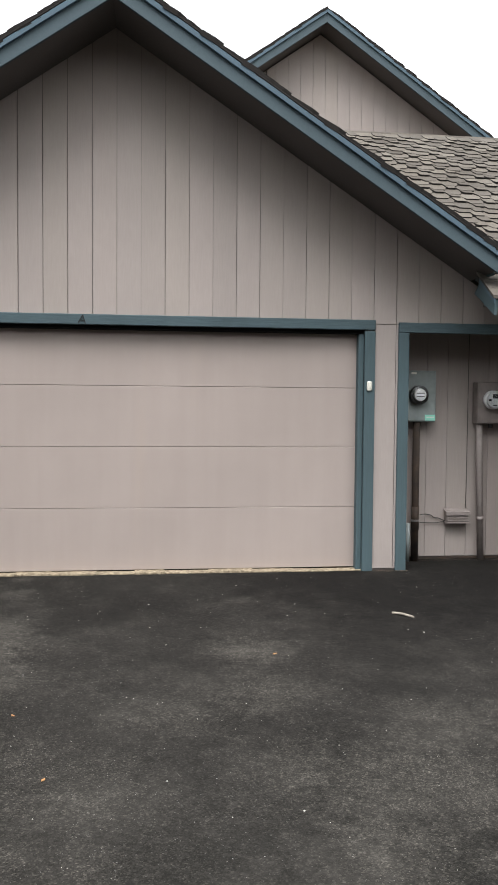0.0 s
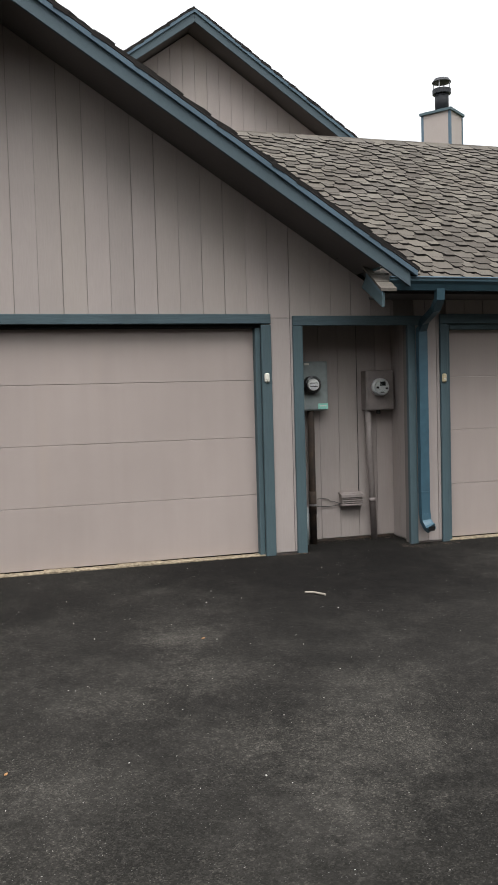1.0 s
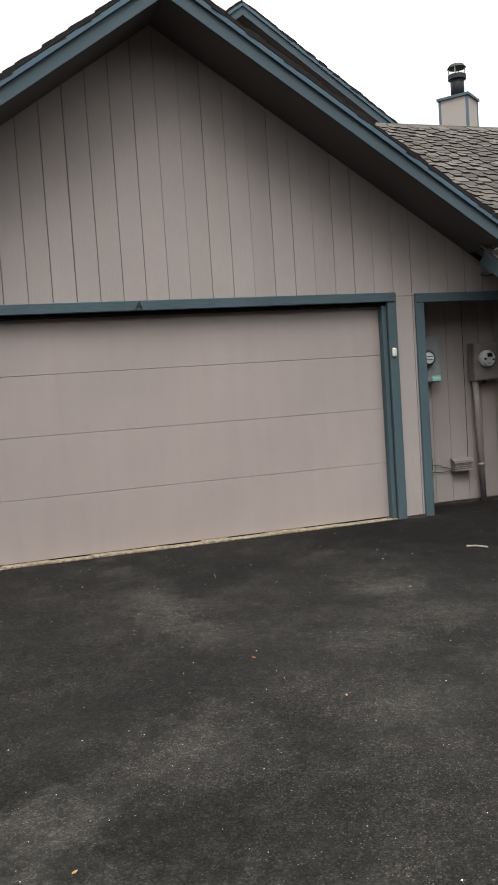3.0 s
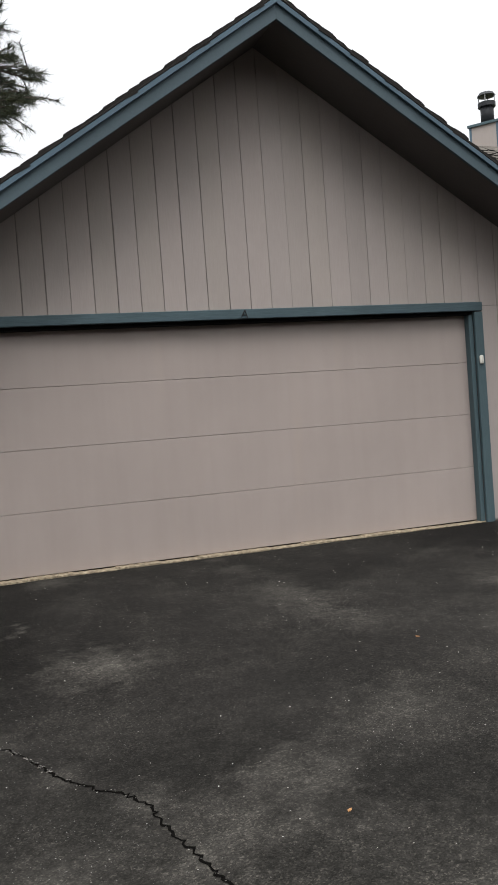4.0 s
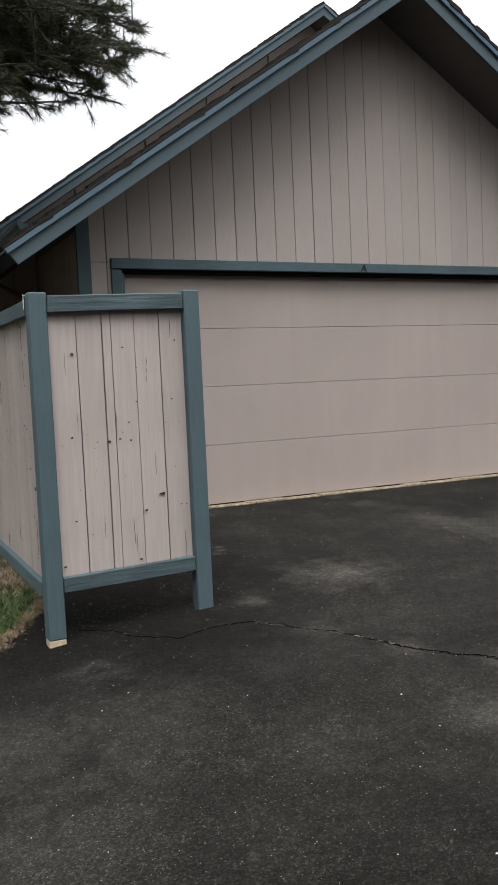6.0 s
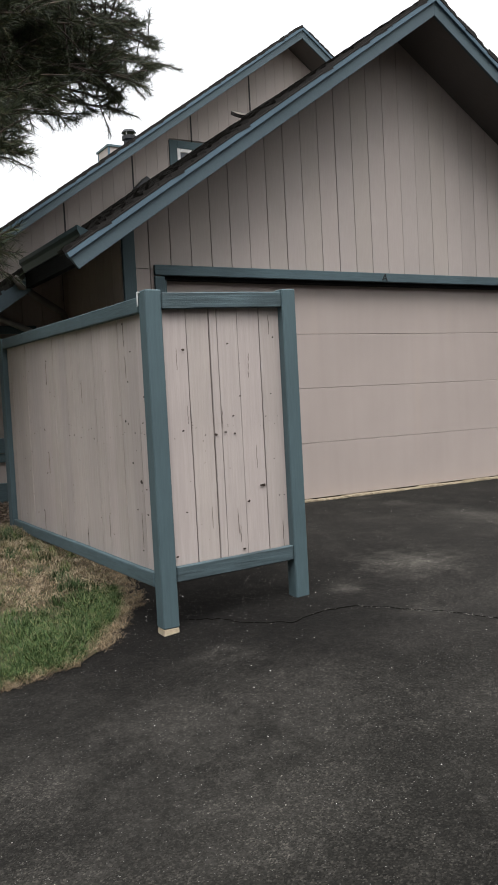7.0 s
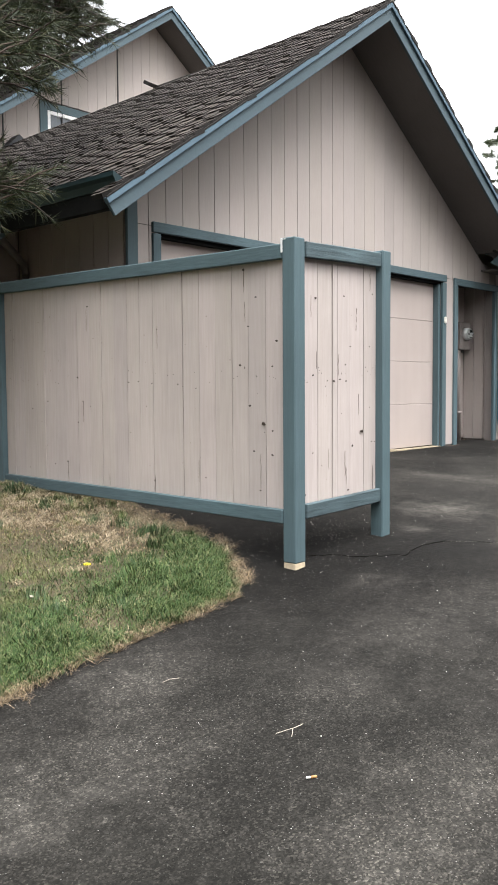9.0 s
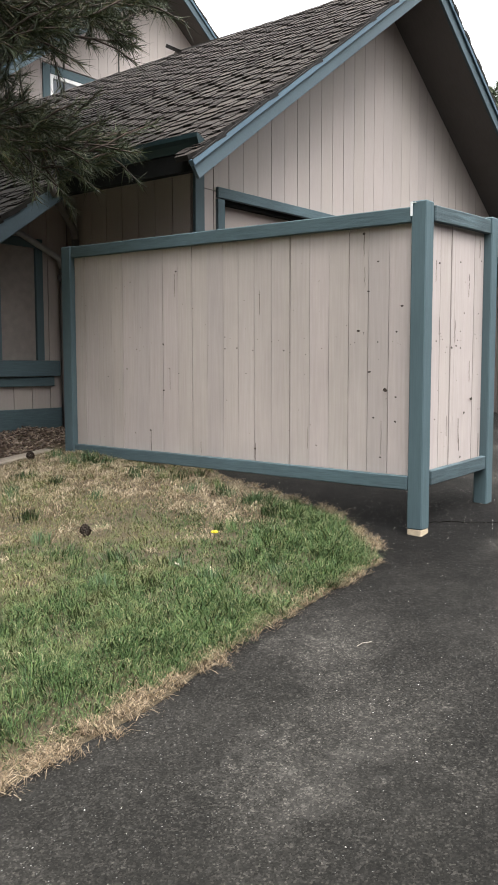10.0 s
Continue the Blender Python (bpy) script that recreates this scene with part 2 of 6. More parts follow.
def shingle_mat(name="asphalt_shingle", tones=((0.07, 0.062, 0.053), (0.096, 0.086, 0.074), (0.118, 0.106, 0.09), (0.134, 0.121, 0.103))):
    m, n, l, b = shader(name, 0.92, 0.0, 0.15)
    v = coords(n, l)
    info, geo = n.new("ShaderNodeObjectInfo"), n.new("ShaderNodeNewGeometry")
    s = n.new("ShaderNodeMath")
    s.operation = "ADD"
    l.new(info.outputs["Random"], s.inputs[0])
    l.new(geo.outputs["Random Per Island"], s.inputs[1])
    fr = n.new("ShaderNodeMath")
    fr.operation = "FRACT"
    l.new(s.outputs[0], fr.inputs[0])
    c = ramp(n, l, fr.outputs[0], list(zip((0, 0.4, 0.75, 1), tones)))
    grit = ramp(n, l, noise_at(n, l, v, 220, 2), [(0.3, (0.7,) * 3), (0.7, (1.25,) * 3)])
    c = mixed(n, l, 0.8, c, grit, "MULTIPLY")
    stain = ramp(n, l, noise_at(n, l, v, 1.6, 5), [(0.4, (0.82, 0.8, 0.78)), (0.65, (1.05,) * 3)])
    c = mixed(n, l, 0.9, c, stain, "MULTIPLY")
    l.new(c, b.inputs["Base Color"])
    relief(n, l, b, noise_at(n, l, v, 180, 3), 0.4, 0.004)
    return m


def speckled(name, stops, scale=30, rough=0.85, metal=0.0, bump=0.3, depth=0.006, broad=2.0, spec=0.3):
    m, n, l, b = shader(name, rough, metal, spec)
    v = coords(n, l)
    f1, f2 = noise_at(n, l, v, scale, 5), noise_at(n, l, v, broad, 4)
    c = ramp(n, l, f1, stops)
    c = mixed(n, l, 0.8, c, ramp(n, l, f2, [(0.3, (0.78,) * 3), (0.7, (1.12,) * 3)]), "MULTIPLY")
    l.new(c, b.inputs["Base Color"])
    relief(n, l, b, f1, bump, depth)
    return m


def grass_mat():
    m, n, l, b = shader("grass_blades", 0.65, 0.0, 0.2)
    v = coords(n, l)
    geo = n.new("ShaderNodeNewGeometry")
    each = geo.outputs["Random Per Island"]
    green = ramp(n, l, each, [(0, (0.014, 0.03, 0.009)), (0.4, (0.038, 0.07, 0.02)), (0.75, (0.076, 0.12, 0.038)), (0.9, (0.125, 0.142, 0.056)), (1, (0.24, 0.215, 0.13))])
    straw = ramp(n, l, each, [(0, (0.11, 0.088, 0.042)), (0.25, (0.22, 0.182, 0.095)), (0.42, (0.31, 0.26, 0.145)), (0.55, (0.15, 0.15, 0.06)), (0.8, (0.1, 0.13, 0.042)), (1, (0.05, 0.088, 0.024))])
    sep = n.new("ShaderNodeSeparateXYZ")
    l.new(v, sep.inputs[0])
    away = n.new("ShaderNodeMapRange")       # drier towards the house
    away.inputs["From Min"].default_value, away.inputs["From Max"].default_value = -2.3, -0.5
    away.inputs["To Min"].default_value, away.inputs["To Max"].default_value = -0.16, 0.12
    l.new(sep.outputs["Y"], away.inputs["Value"])
    corner = n.new("ShaderNodeMapRange")     # greener towards the corner by the post
    corner.inputs["From Min"].default_value, corner.inputs["From Max"].default_value = -7.4, -6.3
    corner.inputs["To Min"].default_value, corner.inputs["To Max"].default_value = 0.0, -0.09
    l.new(sep.outputs["X"], corner.inputs["Value"])
    total = noise_at(n, l, v, 2.6, 8, 0.74)
    for add in (away.outputs[0], corner.outputs[0]):
        a = n.new("ShaderNodeMath")
        a.operation = "ADD"
        l.new(total, a.inputs[0])
        l.new(add, a.inputs[1])
        total = a.outputs[0]
    f = ramp(n, l, total, [(0.42, (0, 0, 0)), (0.58, (1, 1, 1))])
    l.new(mixed(n, l, f, green, straw), b.inputs["Base Color"])
    return m


def needle_mat(name, tones):
    m, n, l, b = shader(name, 0.55, 0.0, 0.3)
    geo = n.new("ShaderNodeNewGeometry")
    c = ramp(n, l, geo.outputs["Random Per Island"], tones)
    l.new(c, b.inputs["Base Color"])
    return m


def plain(name, colour, rough=0.5, metal=0.0, spec=0.4, vary=0.12):
    m, n, l, b = shader(name, rough, metal, spec)
    f = noise_at(n, l, coords(n, l), 14, 4)
    l.new(ramp(n, l, f, [(0.3, shade_of(colour, 1 - vary)), (0.7, shade_of(colour, 1 + vary))]), b.inputs["Base Color"])
    return m


M_DOOR = door_paint()
M_ASPHALT = asphalt()
M_SHINGLE = shingle_mat()
# darker copy of the shingle, the pine's shade put into its colour
M_SHINGLE_SHADED = shingle_mat("shaded_shingle", ((0.036, 0.03, 0.027), (0.053, 0.045, 0.04), (0.068, 0.059, 0.052), (0.084, 0.073, 0.063)))
M_CUT = speckled("shingle_cut_edge", [(0.3, (0.008, 0.007, 0.006)), (0.7, (0.02, 0.017, 0.015))], 90, 0.95)
M_GRASS = grass_mat()
M_THATCH = needle_mat("dry_thatch", [(0, (0.055, 0.038, 0.022)), (0.45, (0.16, 0.115, 0.068)), (0.8, (0.27, 0.2, 0.125)), (1, (0.4, 0.32, 0.22))])
M_STRAW = needle_mat("pale_straw", [(0, (0.13, 0.1, 0.06)), (0.5, (0.27, 0.215, 0.14)), (1, (0.46, 0.38, 0.27))])
M_TUFT = needle_mat("rank_grass", [(0, (0.016, 0.034, 0.01)), (0.5, (0.034, 0.068, 0.022)), (1, (0.075, 0.11, 0.04))])
# kept dark so the added, unseen houses bounce little light
M_BLOCKER = painted_wood("dark_blocker_siding", (0.055, 0.045, 0.038), worn=0.0)
M_SOIL = speckled("soil", [(0.3, (0.05, 0.036, 0.022)), (0.7, (0.13, 0.1, 0.06))], 40, 0.95)
M_SWARD = speckled("dry_sward", [(0.3, (0.026, 0.021, 0.012)), (0.7, (0.085, 0.064, 0.036))], 60, 0.95)
M_FIELD = speckled("far_ground", [(0.3, (0.05, 0.07, 0.025)), (0.7, (0.1, 0.1, 0.05))], 1.5, 0.95)
M_MULCH = needle_mat("wood_chips", [(0, (0.05, 0.032, 0.024)), (0.5, (0.13, 0.09, 0.065)), (1, (0.27, 0.21, 0.16))])
M_TIMBER = painted_wood("weathered_timber", (0.24, 0.2, 0.16), grain=(0.7, 9, 9), worn=0.0, contrast=0.4, bump=0.6)
M_BARK = speckled("pine_bark", [(0.3, (0.02, 0.015, 0.012)), (0.7, (0.07, 0.05, 0.038))], 14, 0.95, 0, 0.8, 0.03)
M_NEEDLE = needle_mat("pine_needles", [(0, (0.013, 0.018, 0.008)), (0.55, (0.029, 0.04, 0.016)), (0.9, (0.06, 0.07, 0.028)), (1, (0.11, 0.09, 0.04))])
# needles greyed and lightened, aerial haze painted into their colour
M_NEEDLE_HAZED = needle_mat("hazed_pine_needles", [(0, (0.045, 0.058, 0.034)), (0.55, (0.075, 0.09, 0.054)), (1, (0.125, 0.135, 0.085))])
M_CONCRETE = speckled("slab_edge", [(0.3, (0.1, 0.08, 0.055)), (0.52, (0.27, 0.22, 0.15)), (0.7, (0.42, 0.35, 0.25))], 35, 0.9)
# black of the rubber seals, also used where shade is painted
M_RUBBER_SHADE = plain("rubber_and_shade_black", (0.012, 0.012, 0.012), 0.9, 0.0, 0.05)
M_METER_GREY = plain("meter_enamel_grey", (0.24, 0.27, 0.262), 0.55)
M_METER_TAUPE = plain("meter_enamel_taupe", (0.21, 0.18, 0.165), 0.65)
M_CONDUIT = plain("painted_conduit", (0.25, 0.215, 0.2), 0.6)
M_DARK_PIPE = speckled("rusty_pipe", [(0.3, (0.025, 0.022, 0.02)), (0.7, (0.075, 0.05, 0.035))], 9, 0.8)
M_RING = plain("dark_ring", (0.05, 0.05, 0.05), 0.35, 0.6)
M_DIAL = plain("dial_plate", (0.82, 0.82, 0.8), 0.4)
M_LCD = plain("display", (0.03, 0.032, 0.03), 0.2)
M_STICKER = plain("mint_sticker", (0.3, 0.68, 0.56), 0.6, vary=0.05)
M_WHITE = plain("white_plastic", (0.72, 0.7, 0.62), 0.4)
M_YELLOWED = plain("yellowed_plastic", (0.62, 0.52, 0.33), 0.4)
M_STEEL = plain("galvanised_steel", (0.3, 0.3, 0.3), 0.45, 0.8)
M_BRIGHT = plain("bright_zinc", (0.75, 0.75, 0.74), 0.45, 0.15)
M_FLUE = plain("black_flue", (0.02, 0.021, 0.024), 0.6, 0.0, 0.3)
M_WIRE = plain("black_cable", (0.045, 0.04, 0.038), 0.6)
M_FELT = plain("roof_felt", (0.03, 0.027, 0.025), 0.95)
M_BLUE_METAL = plain("blue_downspout_metal", (0.045, 0.098, 0.13), 0.42, 0.1, 0.5)
M_GUTTER = plain("gutter_metal", (0.03, 0.066, 0.085), 0.4, 0.1, 0.5)
# darker copy of the gutter metal, tree shade put into the colour
M_GUTTER_SHADED = plain("shaded_gutter_metal", (0.012, 0.026, 0.03), 0.55, 0.0, 0.25)
M_PALE_PIPE = plain("pale_downspout", (0.24, 0.24, 0.235), 0.5)
M_DARK_SPOUT = plain("brown_downspout", (0.12, 0.108, 0.1), 0.55)
M_VINYL = plain("white_vinyl", (0.75, 0.75, 0.73), 0.4)
M_SCREEN = plain("window_screen", (0.19, 0.165, 0.15), 0.8)
M_PANE = plain("dull_window_pane", (0.075, 0.085, 0.095), 0.18, 0.0, 0.5)
M_BLACK = plain("black_paint", (0.008, 0.008, 0.008), 0.6)
M_SPLIT = plain("grain_split", (0.12, 0.095, 0.08), 0.85, vary=0.3)
M_KNOT = plain("wood_knot", (0.03, 0.019, 0.013), 0.8, vary=0.4)
M_PETAL = plain("yellow_petal", (0.65, 0.55, 0.04), 0.6)
M_LEAF = plain("dry_leaf", (0.34, 0.18, 0.07), 0.7, vary=0.3)
M_TWIG = plain("pale_twig", (0.3, 0.27, 0.22), 0.8, vary=0.3)
M_STICK = plain("weathered_stick", (0.28, 0.25, 0.205), 0.85, vary=0.35)
M_PAPER = plain("paper_scrap", (0.7, 0.68, 0.62), 0.7)
M_GRIT = needle_mat("pale_grit", [(0, (0.14, 0.13, 0.12)), (0.6, (0.32, 0.3, 0.27)), (1, (0.62, 0.6, 0.56))])
M_CHIPS = needle_mat("asphalt_chips", [(0, (0.05, 0.047, 0.043)), (0.6, (0.13, 0.122, 0.11)), (1, (0.3, 0.28, 0.25))])
M_CRACK = plain("crack_black", (0.005, 0.0046, 0.0042), 1.0, 0.0, 0.0)


def glass():
    m, n, l, b = shader("glass", 0.03)
    b.inputs["Transmission Weight"].default_value = 1.0
    b.inputs["IOR"].default_value = 1.45
    b.inputs["Base Color"].default_value = (0.95, 0.97, 0.97, 1)
    return m


M_GLASS = glass()


# ---- building helpers ----
BASE = {}


def thing(name, at, label, category, group="", kind=""):
    ob = new(name)
    ob.location = at
    BASE[ob] = Vector(at)
    return tagged(ob, label, category, group, kind)


def part(name, bm, material, parent, label="", smooth=False):
    """Links a bmesh given in world metres as one mesh under a thing or a part."""
    me = bpy.data.meshes.new(name)
    bmesh.ops.recalc_face_normals(bm, faces=bm.faces)
    if parent is not None:
        bmesh.ops.translate(bm, verts=bm.verts, vec=-BASE[parent])
    bm.to_mesh(me)
    bm.free()
    for p in me.polygons:
        p.use_smooth = smooth
    me.materials.append(material)
    ob = new(name, me)
    if parent is not None:
        ob.parent = parent
        BASE[ob] = BASE[parent]
    else:
        BASE[ob] = Vector((0, 0, 0))
    if label:
        ob["label"] = label
    return ob


def flat_mesh(name, verts, faces, material, parent=None, label="", smooth=False):
    """The same, from arrays of points and faces."""
    me = bpy.data.meshes.new(name)
    off = BASE[parent] if parent is not None else Vector((0, 0, 0))
    v = np.asarray(verts, dtype=float) - np.array(off)
    if isinstance(faces, np.ndarray):
        n, k = faces.shape
        me.vertices.add(len(v))
        me.vertices.foreach_set("co", v.ravel())
        me.loops.add(n * k)
        me.loops.foreach_set("vertex_index", faces.ravel().astype(np.int32))
        me.polygons.add(n)
        me.polygons.foreach_set("loop_start", np.arange(0, n * k, k, dtype=np.int32))
        me.update(calc_edges=True)
    else:
        me.from_pydata(v.tolist(), [], [tuple(int(i) for i in f) for f in faces])
    me.materials.append(material)
    if smooth:
        for p in me.polygons:
            p.use_smooth = True
    ob = new(name, me)
    if parent is not None:
        ob.parent = parent
    BASE[ob] = off
    if label:
        ob["label"] = label
    return ob


def box_bm(lo, hi, bevel=0.004, bm=None):
    bm = bm or bmesh.new()
    lo, hi = Vector(lo), Vector(hi)
    r = bmesh.ops.create_cube(bm, size=1, matrix=Matrix.Translation((lo + hi) / 2) @ Matrix.Diagonal((*(hi - lo), 1)))
    if bevel:
        es = {e for v in r["verts"] for e in v.link_edges}
        bmesh.ops.bevel(bm, geom=list(es), offset=bevel, segments=1, affect="EDGES")
    return bm


def box(name, lo, hi, material, parent, bevel=0.004, label=""):
    return part(name, box_bm(lo, hi, bevel), material, parent, label)


def prism_bm(outline, axis, a, b, bevel=0.0, bm=None):
    """A flat outline (pairs) pushed along an axis from a to b: axis 'y' takes (x, z), 'x' takes (y, z), 'z' takes (x, y)."""
    bm = bm or bmesh.new()

    def at(p, d):
        return {"y": (p[0], d, p[1]), "x": (d, p[0], p[1]), "z": (p[0], p[1], d)}[axis]

    f1 = [bm.verts.new(at(p, a)) for p in outline]
    f2 = [bm.verts.new(at(p, b)) for p in outline]
    fa = bm.faces.new(f1)
    bm.faces.new(f2[::-1])
    for i in range(len(outline)):
        j = (i + 1) % len(outline)
        bm.faces.new((f1[j], f1[i], f2[i], f2[j]))
    bmesh.ops.recalc_face_normals(bm, faces=bm.faces)
    if bevel:
        bmesh.ops.bevel(bm, geom=list({e for v in f1 + f2 for e in v.link_edges}), offset=bevel, segments=1, affect="EDGES")
    return bm


def prism(name, outline, axis, a, b, material, parent, bevel=0.0, label=""):
    return part(name, prism_bm(outline, axis, a, b, bevel), material, parent, label)


def tube_bm(points, radius, sides=8, bm=None, square=False, caps=True):
    """A pipe along points; radius may be a list, or (width, depth) with square set."""
    bm = bm or bmesh.new()
    pts = [Vector(p) for p in points]
    rings = []
    for i, p in enumerate(pts):
        d = (pts[min(i + 1, len(pts) - 1)] - pts[max(i - 1, 0)]).normalized()
        side = d.cross(Vector((0, 1, 0.01))).normalized()
        up = side.cross(d).normalized()
        if square:
            w, h = radius
            ring = [bm.verts.new(p + side * sx * w / 2 + up * sy * h / 2) for sx, sy in ((-1, -1), (1, -1), (1, 1), (-1, 1))]
        else:
            r = radius[i] if isinstance(radius, (list, tuple)) else radius
            ring = [bm.verts.new(p + r * (math.cos(2 * math.pi * k / sides) * side + math.sin(2 * math.pi * k / sides) * up)) for k in range(sides)]
        rings.append(ring)
    n = len(rings[0])
    for a, b in zip(rings, rings[1:]):
        for k in range(n):
            bm.faces.new((a[k], a[(k + 1) % n], b[(k + 1) % n], b[k]))
    if caps:
        bm.faces.new(rings[0][::-1])
        bm.faces.new(rings[-1])
    return bm


def disc_bm(centre, normal_axis, radius, depth, sides=24, bm=None, radius2=None):
    bm = bm or bmesh.new()
    rot = {"y": Matrix.Rotation(radians(90), 4, "X"), "z": Matrix.Identity(4), "x": Matrix.Rotation(radians(90), 4, "Y")}[normal_axis]
    bmesh.ops.create_cone(bm, cap_ends=True, segments=sides, radius1=radius, radius2=radius if radius2 is None else radius2, depth=depth,
                          matrix=Matrix.Translation(centre) @ rot)
    return bm


# ---- the ground ----
def soft_step(a, b, x):
    t = np.clip((x - a) / (b - a), 0, 1)
    return t * t * (3 - 2 * t)


def ground_z(x, y):
    """The drive falls gently away from the doors and more steeply past the fence."""
    s = np.clip(-5.2 - x, -20, 9)
    drop = 0.25 * np.log1p(np.exp(np.clip(s / 0.25, -40, 40)))
    fall = 0.03 + 0.021 * soft_step(-2.4, -5.0, x)
    return fall * np.clip(y, -14, 0) - 0.11 * drop


def sheet(name, xs, ys, zf, material, parent=None):
    X, Y = np.meshgrid(xs, ys)
    Z = zf(X, Y)
    nx, ny = len(xs), len(ys)
    verts = np.stack([X.ravel(), Y.ravel(), Z.ravel()], 1)
    i = np.arange(nx * ny).reshape(ny, nx)
    faces = np.stack([i[:-1, :-1].ravel(), i[:-1, 1:].ravel(), i[1:, 1:].ravel(), i[1:, :-1].ravel()], 1)
    return flat_mesh(name, verts, faces, material, parent, smooth=True)


far = [-900, -300, -120, -60, -35]
ground = sheet("ground", np.array(far + list(np.arange(-26, 26.1, 1.0)) + [35, 60, 120, 300, 900]),
               np.array(far + list(np.arange(-26, 26.1, 1.0)) + [35, 60, 120, 300, 900]),
               lambda x, y: ground_z(x, y) - 0.07, M_FIELD)
tagged(ground, "dry grassy ground stretching away behind the houses", "ground", kind="structure")


def drive_z(x, y):
    wob = 0.006 * np.sin(1.7 * x + 0.6 * y) * np.sin(1.1 * y - 0.4 * x)
    return ground_z(x, y) + wob * soft_step(0.0, -1.0, y)


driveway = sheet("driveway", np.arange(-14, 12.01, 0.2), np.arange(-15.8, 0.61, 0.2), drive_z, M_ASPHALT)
tagged(driveway, "dark worn asphalt driveway with pale scuffed patches", "driveway", kind="structure")

# ---- the garage with the letter ----
PEAK_X, PEAK_Z = -2.26, 4.80            # ridge of the garage roof
SLOPE_L, SLOPE_R = 0.683, 0.645
RAKE_Y = -0.58                          # front of the overhang
EAVE_L, EAVE_R = -6.05, 1.18           # tips of the rake boards
EAVE_G = -5.83                          # the left eave itself, behind the rake tip
DIP = 0.017                             # the left slope sinks a little towards the house


def roof_a(x):
    return PEAK_Z - (SLOPE_L * (PEAK_X - x) if x < PEAK_X else SLOPE_R * (x - PEAK_X))


def boards(parent, x0, x1, step, bottom, top, y_face, thick, material, breaks=(), gap=0.006, wide=None, name="siding_board", facing="y", splits=()):
    """Upright siding boards with open grooves between them, cut to a bottom and a top line."""
    n = int(math.ceil((x1 - x0) / step))
    for k in range(n):
        g0, g1 = (wide(x0 + k * step), wide(x0 + (k + 1) * step)) if wide else (gap, gap)
        a, b = x0 + k * step + g0 / 2, min(x0 + (k + 1) * step - g1 / 2, x1)
        cuts = [a] + [c for c in sorted(breaks) if a < c < b] + [b]
        for p, q in zip(cuts, cuts[1:]):
            if q - p < 0.004:
                continue
            lo = bottom((p + q) / 2)
            zs = [lo] + [s for s in splits if lo < s - 0.1] + [None]
            for z0, z1 in zip(zs, zs[1:]):
                tp, tq = top(p), top(q)
                if z1 is not None:
                    tp, tq = min(tp, z1 - 0.006), min(tq, z1 - 0.006)
                if max(tp, tq) <= z0 + 0.01:
                    continue
                tp, tq = max(tp, z0 + 0.003), max(tq, z0 + 0.003)
                outline = [(p, z0), (q, z0), (q, tq), (p, tp)]
                prism(name, outline, facing, y_face, y_face + thick, material, parent)


WALL_L = -5.33
garage = thing("garage", (-2.3, 0.6, 0.0), "taupe board-sided garage with teal trim and shingle gable roof", "garage")


def under_a(x):
    return roof_a(x) - 0.2


def wall_bottom(x):
    if -5.0 < x < -0.06:
        return 2.17
    if 0.28 < x < 1.42:
        return 2.15
    return 0.02


# the wall behind the boards, with the two openings cut through it
bm = bmesh.new()
Y0, Y1 = 0.034, 0.15
for lo, hi in (((WALL_L + 0.01, 0.0), (-4.985, 2.165)), ((-0.08, 0.0), (0.30, 2.165)), ((1.4, 0.0), (1.795, 2.165))):
    box_bm((lo[0], Y0, lo[1]), (hi[0], Y1, hi[1]), 0, bm)
prism_bm([(WALL_L + 0.01, 2.165), (1.795, 2.165), (1.795, under_a(1.0) - 0.15), (1.0, under_a(1.0)), (PEAK_X, under_a(PEAK_X)), (WALL_L + 0.01, under_a(WALL_L))], "y", Y0, Y1, 0, bm)
gable_wall = part("gable_wall", bm, M_SIDING_BACK, garage, "taupe vertical board siding")
boards(gable_wall, -5.303, 1.24, 0.2035, wall_bottom, under_a, 0.02, 0.02, M_SIDING,
       breaks=(-5.0, -0.06, 0.28, 1.42, PEAK_X), splits=(2.19,),
       wide=lambda x: (0.0075 if x < -2.5 else 0.0042) + 0.0018 * math.sin(9.7 * x))   # grooves opened by age on the left half
boards(gable_wall, 1.45, 1.74, 0.12, lambda x: 0.02, lambda x: 2.36, 0.02, 0.02, M_SIDING)
box("side_wall", (WALL_L, 0.04, -0.12), (WALL_L + 0.12, 1.78, 2.46), M_SIDING_BACK, garage)
side_wall = garage.children[-1]
for k in range(8):
    box("siding_board", (WALL_L - 0.018, 0.06 + k * 0.2032, -0.1), (WALL_L + 0.002, min(0.06 + k * 0.2032 + 0.195, 1.61), 2.44), M_SIDING, side_wall, 0)
box("corner_board", (WALL_L - 0.025, -0.006, -0.1), (WALL_L + 0.09, 0.026, under_a(WALL_L + 0.1)), M_TRIM, garage, 0.004, "teal corner board")

# door casing
box("header_trim", (-5.067, -0.008, 2.133), (0.0, 0.03, 2.222), M_TRIM_H, garage, 0.005, "teal header board")
box("jamb_trim", (-5.067, -0.004, -0.01), (-4.975, 0.03, 2.124), M_TRIM, garage, 0.004)
box("jamb_trim", (-0.095, -0.004, -0.015), (0.0, 0.03, 2.124), M_TRIM, garage, 0.004)
box("door_stop", (-4.975, 0.035, 0.02), (-4.942, 0.115, 2.0995), M_TRIM, garage, 0.003)
box("door_stop", (-0.142, 0.035, 0.0), (-0.094, 0.115, 2.0995), M_TRIM, garage, 0.003)
box("door_stop", (-4.972, 0.042, 2.1), (-0.097, 0.1165, 2.164), M_RUBBER_SHADE, garage, 0.003, "black strip above the door panels")

